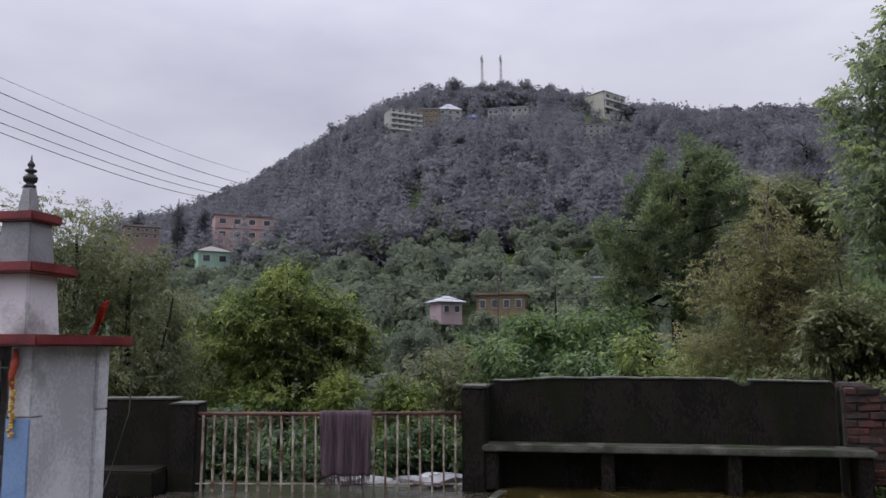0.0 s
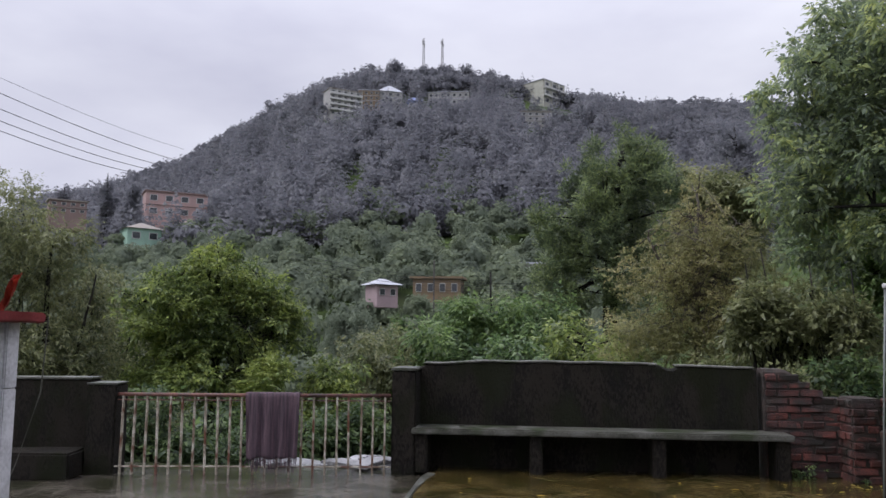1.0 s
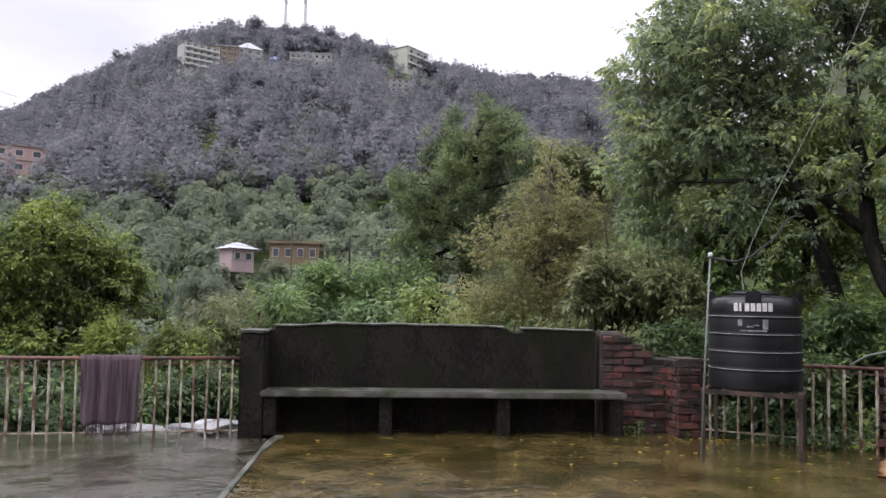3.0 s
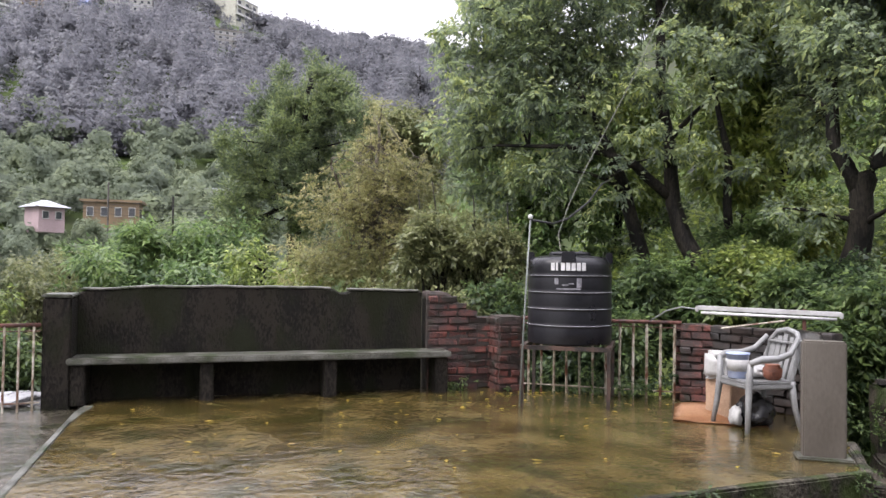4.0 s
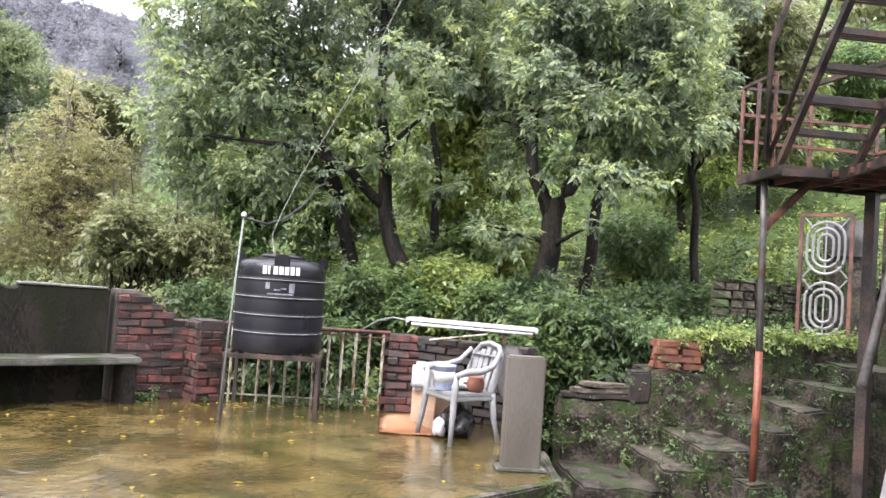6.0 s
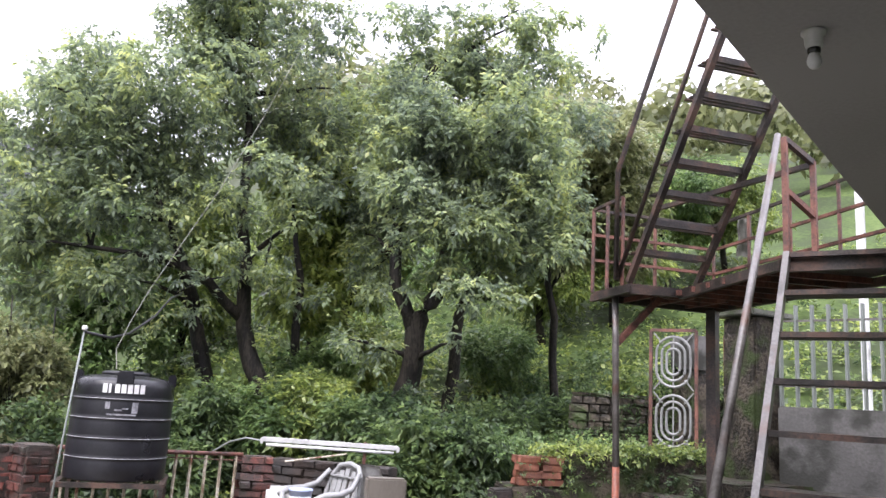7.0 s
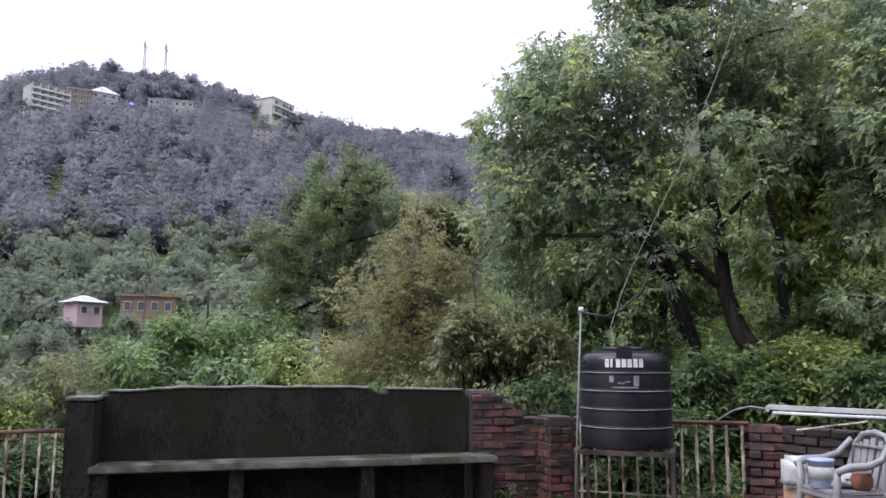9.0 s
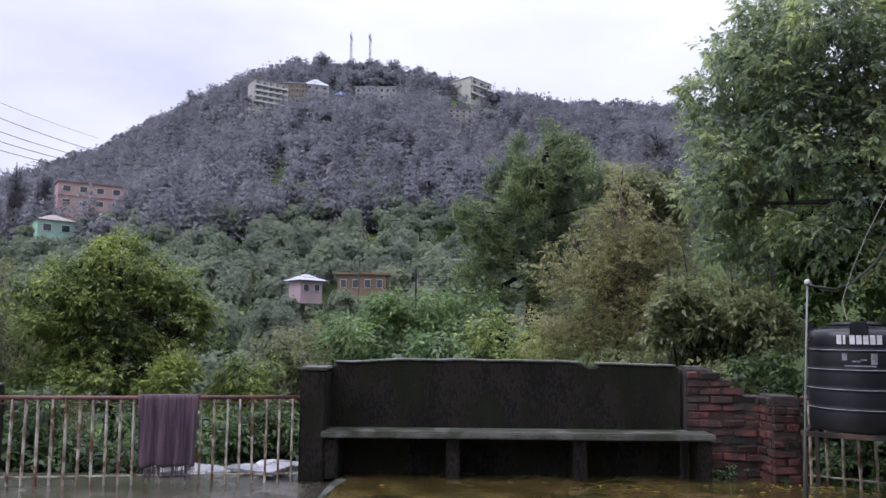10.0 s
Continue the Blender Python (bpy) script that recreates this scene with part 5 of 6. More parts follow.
def mast(az, label):
    p = polar(az, RIDGE_R - 4)
    top = el(RIDGE_R, 20.9)
    ob = empty("radio_mast", p, -az, label=label, category="radio mast", group="radio masts")
    h = top - p.z
    b = bmesh.new()
    for k in range(3):
        a = 2 * math.pi * k / 3
        bar((math.cos(a) * 1.6, math.sin(a) * 1.6, 0), (math.cos(a) * 0.7, math.sin(a) * 0.7, h * 0.93), 0.32, 0.32, b)
    part("legs", b, M_MAST, ob)
    for i in range(12):
        t0, t1 = i / 12, (i + 1) / 12
        br = bmesh.new()
        for k in range(3):
            a0, a1 = 2 * math.pi * k / 3, 2 * math.pi * (k + 1) / 3
            r0, r1 = 1.6 - 0.9 * t0, 1.6 - 0.9 * t1
            bar((math.cos(a0) * r0, math.sin(a0) * r0, h * 0.93 * t0), (math.cos(a1) * r1, math.sin(a1) * r1, h * 0.93 * t1), 0.22, 0.22, br)
            bar((math.cos(a0) * r1, math.sin(a0) * r1, h * 0.93 * t1), (math.cos(a1) * r1, math.sin(a1) * r1, h * 0.93 * t1), 0.2, 0.2, br)
        part("bracing", br, M_MAST, ob)
    for k in range(5):
        a = 1.3 * k
        part("antenna", box((0.5, 0.35, 2.6), (math.cos(a) * 1.1, math.sin(a) * 1.1, h * (0.8 + 0.03 * k)), bevel=0.05, seg=1), M_WINFRAME, ob)
    part("spike", tube([(0, 0, h * 0.9), (0, 0, h)], 0.18, 6), M_MAST, ob)
    return ob


M_MAST = flat_paint("galvanised_mast", (0.3, 0.29, 0.3))
mast(-7.5, "steel lattice radio mast on the hill crest")
mast(-6.1, "steel lattice radio mast on the hill crest")

# overhead wires from the house past the shrine to the far ridge
for k, (e0, a1, e1, rr) in enumerate(((17.6, -24.5, 12.5, 0.012), (16.7, -24.9, 11.7, 0.022), (15.7, -26.0, 11.3, 0.022), (14.9, -26.4, 10.9, 0.022), (14.3, -27.3, 10.6, 0.022))):
    a, b = polar(-40.5, 60, el(60, e0)), polar(a1, 150, el(150, e1))
    a = a + (a - b) * 0.25
    pts = [a.lerp(b, i / 14) - Vector((0, 0, 0.9 * math.sin(math.pi * i / 14))) for i in range(15)]
    tagged(part("overhead_wire", tube(pts, [rr * (1 + 1.6 * i / 14) for i in range(15)], 5), M_CABLE), "black overhead electric wire crossing the valley", "wire", "overhead wires")
for k in range(5):
    a, b = polar(-17, 120, el(120, 5.6 - 0.3 * k)), polar(2.5, 150, el(150, 3.9 - 0.15 * k))
    pts = [a.lerp(b, i / 10) - Vector((0, 0, 1.6 * math.sin(math.pi * i / 10))) for i in range(11)]
    tagged(part("valley_wire", tube(pts, 0.028, 5), M_CABLE), "thin electric wire across the valley", "wire", "valley wires")
q = polar(-6.6, 140)
tagged(part("utility_pole", tube([(0, 0, 0), (0, 0, el(140, 5.3) - q.z)], 0.14, 8), M_STEELPALE), "pale utility pole in the valley", "pole").matrix_world = pose(q.x, q.y, q.z)


# ---------- foliage ----------
def leaf_cloud(rng, centers, radii, weights, twigs, per, size, droop=0.25, narrow=0.42, shell=0.55, tri=True):
    """Twigs with paired leaves round clump centres: vertices and quads."""
    centers, radii = np.asarray(centers, float), np.asarray(radii, float)
    w = np.asarray(weights, float)
    idx = rng.choice(len(centers), twigs, p=w / w.sum())
    d = rng.normal(size=(twigs, 3))
    d /= np.linalg.norm(d, axis=1, keepdims=True)
    rad = (shell + (1 - shell) * rng.random(twigs)) ** 0.8
    base = centers[idx] + d * radii[idx] * rad[:, None] * (0.85 + 0.3 * rng.random((twigs, 1)))
    way = d * 0.8 + rng.normal(size=(twigs, 3)) * 0.55
    way[:, 2] -= droop
    way /= np.linalg.norm(way, axis=1, keepdims=True)
    up = np.array((0, 0, 1.0)) + rng.normal(size=(twigs, 3)) * 0.35
    side = np.cross(way, up)
    side /= np.linalg.norm(side, axis=1, keepdims=True) + 1e-9
    length = size * rng.uniform(0.75, 1.35, twigs)
    vs = []
    for k in range(per):
        sgn = 1 if k % 2 else -1
        at = base + way * (length * 0.42 * (k // 2 + 0.3))[:, None]
        last = k == per - 1
        ld = way if last else side * sgn * 0.85 + way * 0.55
        ld = ld + rng.normal(size=(twigs, 3)) * 0.22
        ld[:, 2] -= droop * 0.6
        ld /= np.linalg.norm(ld, axis=1, keepdims=True)
        nrm = up + rng.normal(size=(twigs, 3)) * 0.45
        sd = np.cross(ld, nrm)
        sd /= np.linalg.norm(sd, axis=1, keepdims=True) + 1e-9
        L = (length * rng.uniform(0.7, 1.15, twigs))[:, None]
        mid = at + ld * L * 0.48
        bend = np.array((0, 0, -1.0)) * L * 0.10
        if tri:
            low = at + ld * L * 0.3
            vs.append(np.stack((low + sd * L * narrow * 0.55, at + ld * L * 1.05 + bend * 2, low - sd * L * narrow * 0.55 - ld * L * 0.12), 1))
            continue
        vs.append(np.stack((at, mid + sd * L * narrow * 0.5, at + ld * L + bend * 2, mid - sd * L * narrow * 0.5), 1))
    v = np.concatenate(vs, 0).reshape(-1, 3)
    return v, np.arange(len(v)).reshape(-1, 3 if tri else 4)


def tree(name, label, base, stems, clumps, leaf, bark, twigs, per, size, seed, droop=0.25, narrow=0.42, shell=0.5, limb=0.05, limbs=14, tri=True, girth=1.0):
    """stems: lists of (point, radius); clumps: (centre, (rx, ry, rz), count) of foliage masses broken into smaller tufts."""
    rng = np.random.default_rng(seed)
    ob = empty(name, base, label=label, category="tree")
    off = Vector(base)
    rnd = random.Random(seed)
    b = bmesh.new()
    anchors = []
    for s in stems:
        pts = []
        for i, (q, r) in enumerate(s):
            pts.append((Vector(q) - off, r * girth))
        fine, rads = [], []
        for (p0, r0), (p1, r1) in zip(pts, pts[1:]):
            for t in (0, 0.25, 0.5, 0.75):
                fine.append(p0.lerp(p1, t) + noise.noise_vector((p0.lerp(p1, t) + Vector((seed, 0, 0))) * 1.3) * (r0 * 0.9 + 0.03))
                rads.append(r0 + (r1 - r0) * t)
        fine.append(pts[-1][0])
        rads.append(pts[-1][1])
        anchors += fine[max(1, len(fine) // 3):]
        tube(fine, rads, 9, b)
    part("trunk", b, bark, ob, smooth=True)
    cs, rs_, ws = [], [], []
    for c, rad, n_ in clumps:
        for _ in range(n_):
            d = rng.normal(size=3)
            d /= np.linalg.norm(d)
            k = rng.random() ** 0.45 * 0.88
            q = np.array(Vector(c) - off) + d * np.array(rad) * k
            f = rng.uniform(0.2, 0.36) * (np.prod(rad) ** (1 / 3))
            cs.append(q)
            rs_.append((f * 1.15, f * 1.15, f * 0.8))
            ws.append(f ** 2)
    pick = rnd.sample(range(len(cs)), min(limbs, len(cs)))
    for i in pick:
        e = Vector(cs[i])
        s = min(anchors, key=lambda t: (t - e).length + 2.5 * max(0, t.z - e.z + 0.15))
        m_ = s.lerp(e, 0.5) + Vector((rnd.uniform(-0.1, 0.1), rnd.uniform(-0.1, 0.1), 0.04)) * (e - s).length
        part("limb", tube([s, s.lerp(m_, 0.5) + Vector((rnd.uniform(-0.08, 0.08), 0, 0.05)), m_, m_.lerp(e, 0.5) + Vector((0, rnd.uniform(-0.08, 0.08), 0.04)), e], [limb, limb * 0.8, limb * 0.6, limb * 0.42, limb * 0.25], 6), bark, ob, smooth=True)
        for _ in range(2):
            e2 = Vector(cs[rnd.randrange(len(cs))])
            if (e2 - m_).length < 1.8:
                part("twig", tube([m_, m_.lerp(e2, 0.5) + Vector((0, 0, 0.06)), e2], [limb * 0.5, limb * 0.3, limb * 0.12], 5), bark, ob, smooth=True)
    v, f = leaf_cloud(rng, cs, rs_, ws, twigs, per, size, droop, narrow, shell, tri)
    raw("crown", v, f, leaf, ob)
    return ob


def P(az, r, e):
    """A place by bearing, distance and elevation angle."""
    return polar(az, r, el(r, e))


# big trees on the east bank
A_B = polar(31.5, 12.3)
tree("walnut_tree", "large dark-trunked tree with drooping green leaves on the bank", A_B,
     [[(polar(35.2, 12.0), 0.2), (P(34.4, 12, 1.0), 0.17), (P(33.0, 12, 4.5), 0.14), (P(32.4, 12, 9), 0.11), (P(32, 12.2, 16), 0.08), (P(31, 12.4, 24), 0.04)],
      [(P(32.7, 12, 5.0), 0.10), (P(30.2, 11.8, 7.2), 0.085), (P(28.5, 11.6, 8.0), 0.07), (P(26, 11.5, 13), 0.04)],
      [(polar(37.2, 12.8), 0.10), (P(36.6, 12.8, 3), 0.085), (P(36.2, 12.8, 8), 0.07), (P(35.2, 12.8, 14), 0.03)],
      [(polar(31.2, 12.6), 0.16), (P(30.3, 12.6, 2.2), 0.14), (P(29.2, 12.6, 6), 0.12), (P(27.0, 12.6, 11), 0.08), (P(24, 12.6, 16), 0.04)]],
     [(P(17.9, 12.3, 14.5), (0.4, 0.7, 1.1), 14), (P(33.2, 11.3, 8.4), (0.6, 0.5, 0.35), 7), (P(29.2, 11.4, 6.4), (0.5, 0.5, 0.3), 6), (P(24.2, 11.7, 6.6), (0.8, 0.5, 0.4), 12), (P(21.4, 11.9, 7.2), (0.5, 0.5, 0.5), 8), (P(19.6, 12.4, 19.2), (0.55, 0.8, 0.75), 13), (P(22.4, 12.4, 21.2), (0.5, 0.7, 0.6), 11), (P(28.5, 12.4, 26), (0.7, 0.8, 0.7), 12), (P(36.2, 12.4, 25.5), (0.6, 0.8, 0.8), 12), (P(20.5, 12, 14), (1.0, 1.0, 1.5), 26), (P(18.6, 12.6, 11), (0.7, 0.9, 1.6), 16), (P(25, 12, 17), (1.2, 1.2, 1.5), 32), (P(31, 12.4, 23), (1.3, 1.2, 1.7), 40), (P(36, 12.6, 18), (0.9, 1.0, 1.2), 22), (P(34, 11.4, 14), (0.9, 0.8, 0.7), 14), (P(25, 11.6, 10.5), (1.1, 0.8, 0.6), 18), (P(19.5, 12.6, 6), (0.6, 0.8, 1.0), 16), (P(31, 13, 29), (1.3, 1.1, 1.0), 20), (P(22, 13, 20), (0.8, 0.8, 0.7), 12), (P(37.0, 11.6, 7.0), (0.5, 0.4, 0.35), 6), (P(30.5, 11.2, 9.6), (0.6, 0.4, 0.3), 6), (P(27.2, 11.8, 4.6), (0.45, 0.4, 0.3), 4)],
     L_BIG, M_BARK, 12000, 7, 0.09, 1, 0.3, 0.46, tri=False, girth=0.82)
B_B = polar(44.5, 11.6)
tree("walnut_tree", "broad dark-trunked tree leaning over the bank path", B_B,
     [[(polar(44.3, 11.6), 0.24), (P(44.3, 11.6, 0.5), 0.2), (P(44.6, 11.6, 4.6), 0.17), (P(46.0, 11.6, 8), 0.11), (P(47.5, 11.8, 16), 0.06)],
      [(P(44.6, 11.6, 4.4), 0.14), (P(43.0, 11.6, 8.2), 0.11), (P(42.6, 11.8, 16), 0.07), (P(44, 12, 22), 0.03)],
      [(polar(47.2, 12.4), 0.12), (P(47.6, 12.4, 4), 0.11), (P(48.2, 12.4, 8), 0.09), (P(50.5, 12.4, 14), 0.05)]],
     [(P(45.4, 10.9, 9.2), (0.7, 0.5, 0.4), 8), (P(46, 12, 26), (0.55, 0.7, 0.5), 10), (P(50.6, 12, 26.8), (0.6, 0.8, 0.5), 11), (P(54.6, 12, 24.6), (0.5, 0.7, 0.75), 11), (P(55.6, 12, 20), (0.5, 0.7, 0.7), 9), (P(45, 11.8, 18), (1.4, 1.3, 1.5), 40), (P(50.5, 11.8, 16), (1.3, 1.3, 1.5), 36), (P(50, 12.4, 23.5), (1.1, 1.1, 1.0), 24), (P(44, 12.2, 24), (0.9, 1.0, 0.9), 18), (P(46, 11, 12.5), (1.5, 0.9, 0.7), 22), (P(52.5, 11.6, 11.5), (1.0, 0.9, 0.9), 16), (P(40.5, 12.4, 13), (0.8, 0.9, 1.1), 16), (P(49, 10.6, 7.6), (0.9, 0.6, 0.22), 9), (P(42.2, 11.4, 7.2), (0.5, 0.5, 0.25), 6), (P(41.4, 11.0, 3.6), (0.5, 0.4, 0.45), 7), (P(47.8, 10.8, 5.2), (0.4, 0.4, 0.25), 4)],
     L_BIG, M_BARK, 11500, 7, 0.09, 2, 0.25, 0.46, tri=False, girth=0.85)
tree("slender_tree", "slender leaning tree on the upper bank", polar(55.6, 14.5),
     [[(polar(54.8, 14.5), 0.08), (P(54.5, 14.5, 6.5), 0.07), (P(54.0, 14.5, 9.5), 0.055), (P(52.6, 14.5, 13), 0.03)], [(P(54.3, 14.5, 8.2), 0.05), (P(55.6, 14.5, 11), 0.035), (P(56.5, 14.6, 14), 0.015)]],
     [(P(56.5, 14.5, 15), (1.4, 1.2, 1.3), 30), (P(59.5, 15, 17), (1.0, 1.0, 1.1), 18), (P(53.5, 14.2, 12), (0.9, 0.9, 0.9), 14), (P(58.5, 16, 12), (1.1, 1.0, 1.0), 14)],
     L_OLIVE, M_BARK, 6500, 7, 0.13, 3, 0.3)
for k, (a0, rr, e1, sp) in enumerate(((37.3, 13.8, 20, 1.2), (39.5, 16, 17, 1.3), (58.5, 20, 16.5, 1.7), (62, 24, 18.5, 2.0), (66, 26, 16.5, 2.0), (53.5, 19, 16, 1.8), (24, 17, 13, 1.8), (28.5, 18, 14, 2.0), (34.5, 23, 8, 1.8), (48, 23, 10, 2.0), (42, 24, 9.5, 2.0))):
    top = P(a0, rr, e1)
    foot = polar(a0 + 0.4, rr)
    hgt = top.z - foot.z
    tree("bank_tree", "leafy green tree further up the bank", foot,
         [[(foot, 0.10), (foot.lerp(top, 0.4), 0.08), (foot.lerp(top, 0.8), 0.03)]],
         [(foot.lerp(top, 0.75), (sp, sp, hgt * 0.27), 26), (foot.lerp(top, 0.45), (sp * 0.9, sp * 0.9, hgt * 0.22), 16)],
         L_LUSH if k in (3, 6, 9) else L_YELLOW, M_BARK, 3900, 7, 0.14, 20 + k, 0.3)
# trees beyond the bench wall
tree("feathery_tree", "sparse tan-green feathery tree behind the parapet", polar(11.3, 13.5),
     [[(polar(11.3, 13.5), 0.06), (P(11.3, 13.5, 1.5), 0.05), (P(11.5, 13.5, 6), 0.05), (P(11.6, 13.5, 10), 0.02)], [(P(11.3, 13.5, 1.0), 0.05), (P(9.3, 13.4, 4.5), 0.03), (P(8.2, 13.4, 7), 0.015)], [(P(11.4, 13.5, 2.5), 0.05), (P(13.6, 13.4, 5.5), 0.03), (P(14.6, 13.4, 7), 0.015)]],
     [(P(11.6, 13.5, 11.2), (0.2, 0.3, 0.4), 9), (P(12.9, 13.5, 8.6), (0.25, 0.3, 0.4), 9), (P(9.9, 13.5, 7.8), (0.25, 0.3, 0.35), 9), (P(11.5, 13.5, 9.4), (0.35, 0.5, 0.45), 16), (P(11.2, 13.5, 6.6), (0.85, 0.8, 0.6), 40), (P(8.8, 13.4, 4.2), (0.85, 0.8, 0.65), 40), (P(14.2, 13.4, 5), (0.85, 0.8, 0.75), 40), (P(8.2, 13.2, 0.6), (1.0, 0.7, 0.7), 34), (P(13, 13.2, 0.8), (1.2, 0.7, 0.8), 40), (P(10.4, 13.2, 2.5), (0.9, 0.7, 0.6), 20), (P(10.8, 13.0, -1.0), (1.5, 0.6, 0.6), 44), (P(15.6, 13.0, 2.2), (0.7, 0.6, 0.7), 24)],
     L_TAN, M_BARKTAN, 7000, 7, 0.057, 4, 0.1, 0.36, 0.1, 0.018, 90)
cedar_rnd = random.Random(17)
PLUMES = []
for a0, e0, n_, wide, tall in ((7.0, 12.6, 9, 2.2, 1.0), (4.6, 11.4, 8, 1.8, 0.95), (9.2, 11.6, 7, 1.3, 0.9), (6.6, 9.2, 12, 3.0, 1.0), (2.6, 8.4, 9, 1.7, 0.9), (4.4, 6.2, 12, 2.8, 1.0), (7.6, 6.0, 8, 2.2, 1.0), (1.9, 4.6, 9, 1.6, 0.9), (4.6, 2.2, 10, 3.0, 0.9)):
    for _ in range(n_):
        a1 = a0 + cedar_rnd.uniform(-wide, wide)
        PLUMES.append((P(a1, 23 + cedar_rnd.uniform(-1.2, 1.2), e0 + cedar_rnd.uniform(-1.2, 1.2) - 0.25 * abs(a1 - 6)), (0.24, 0.26, tall * cedar_rnd.uniform(0.7, 1.3)), 7))
tree("dark_cedar", "tall dense dark green tree behind the feathery tree", polar(5.8, 23),
     [[(polar(5.8, 23), 0.25), (P(5.8, 23, 4), 0.2), (P(6.2, 23, 9), 0.13), (P(6.8, 23, 13.5), 0.04)]],
     PLUMES, L_DARK, M_BARK, 9500, 7, 0.15, 5, -0.75, 0.26, 0.3, 0.05, 30)
tree("dark_cedar", "grey-green conifer rising behind the trees", polar(14.6, 42),
     [[(polar(14.6, 42), 0.25), (P(14.6, 42, 8), 0.18), (P(14.5, 42, 14.4), 0.04)]],
     [(P(14.5 + 0.55 * k, 42, 12.9 - 0.28 * k * k + 0.5 * (k % 2)), (0.35, 0.5, 1.0), 7) for k in (-2, -1, 0, 1, 2)] + [(P(14.7, 42, 10), (1.7, 1.5, 1.2), 36), (P(14.4, 42, 7), (2.0, 1.6, 1.6), 36)],
     L_HAZE, M_BARK, 4500, 7, 0.27, 6, -0.4, 0.3)
tree("bank_tree", "mid green tree behind the feathery tree", polar(13.2, 30),
     [[(polar(13.2, 30), 0.2), (P(13.2, 30, 6), 0.1), (P(13, 30, 10), 0.04)]],
     [(P(12.2, 30, 9.8), (1.6, 1.4, 1.2), 30), (P(14.5, 30, 8), (1.5, 1.4, 1.6), 30), (P(11.5, 30, 5), (2.2, 1.4, 2), 26)],
     L_OLIVE, M_BARK, 4800, 7, 0.2, 7, 0.1)
# lush trees over the bench
for k, (a0, rr, e1, sp, lf_, tw_, sz) in enumerate(((-3.6, 19, 3.9, 1.4, L_LUSH, 5200, 0.18), (0.6, 19, 4.3, 1.5, L_LUSH, 5200, 0.18), (-7.0, 18, 1.5, 1.3, L_LUSH, 3600, 0.16), (-11.5, 18, 1.0, 1.5, L_OLIVE, 4200, 0.13), (3.6, 16, 2.3, 1.3, L_YELLOW, 3600, 0.15), (16.3, 12.5, 4.5, 1.0, L_OLIVE, 2300, 0.1), (-14.3, 15, -0.6, 0.9, L_YELLOW, 3200, 0.12), (-9, 24, 1.5, 2.0, L_OLIVE, 4200, 0.16), (18.3, 11.4, 3.5, 0.8, L_OLIVE, 1700, 0.1), (-1.5, 14.5, 0.3, 1.2, L_LUSH, 3600, 0.15), (5.5, 13.2, -0.3, 0.9, L_YELLOW, 2600, 0.12))):
    top = P(a0, rr, e1)
    foot = polar(a0, rr)
    hgt = top.z - foot.z
    tree("leafy_tree", "lush green tree growing below the parapet", foot,
         [[(foot, 0.10), (foot.lerp(top, 0.5), 0.07), (foot.lerp(top, 0.85), 0.02)]],
         [(foot.lerp(top, 0.80), (sp * 0.7, sp * 0.7, hgt * 0.17), 22), (foot.lerp(top, 0.52), (sp, sp, hgt * 0.24), 30), (foot.lerp(top, 0.25), (sp, sp, hgt * 0.2), 14)],
         lf_, M_BARK, tw_, 7, sz, 40 + k, 0.3, 0.34)
# trees below the far houses
for k, (a0, rr, e1, sp) in enumerate(((-11.6, 120, 2.2, 3.0), (-9.0, 118, 2.0, 2.6), (-7.4, 122, 3.3, 2.4), (-5.2, 120, 3.6, 2.6), (-13.2, 124, 2.6, 3.0), (-6.3, 116, 2.3, 2.2))):
    top = P(a0, rr, e1)
    foot = polar(a0, rr)
    hgt = max(3.0, top.z - foot.z)
    tree("valley_tree", "leafy green tree below the hillside houses", foot, [[(foot, 0.15), (foot + Vector((0, 0, hgt * 0.7)), 0.05)]],
         [(foot + Vector((0, 0, hgt * 0.7)), (sp * 0.8, sp * 0.8, hgt * 0.26), 22), (foot + Vector((0, 0, hgt * 0.35)), (sp, sp, hgt * 0.3), 22)],
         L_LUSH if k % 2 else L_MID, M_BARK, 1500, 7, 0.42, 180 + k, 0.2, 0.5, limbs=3)
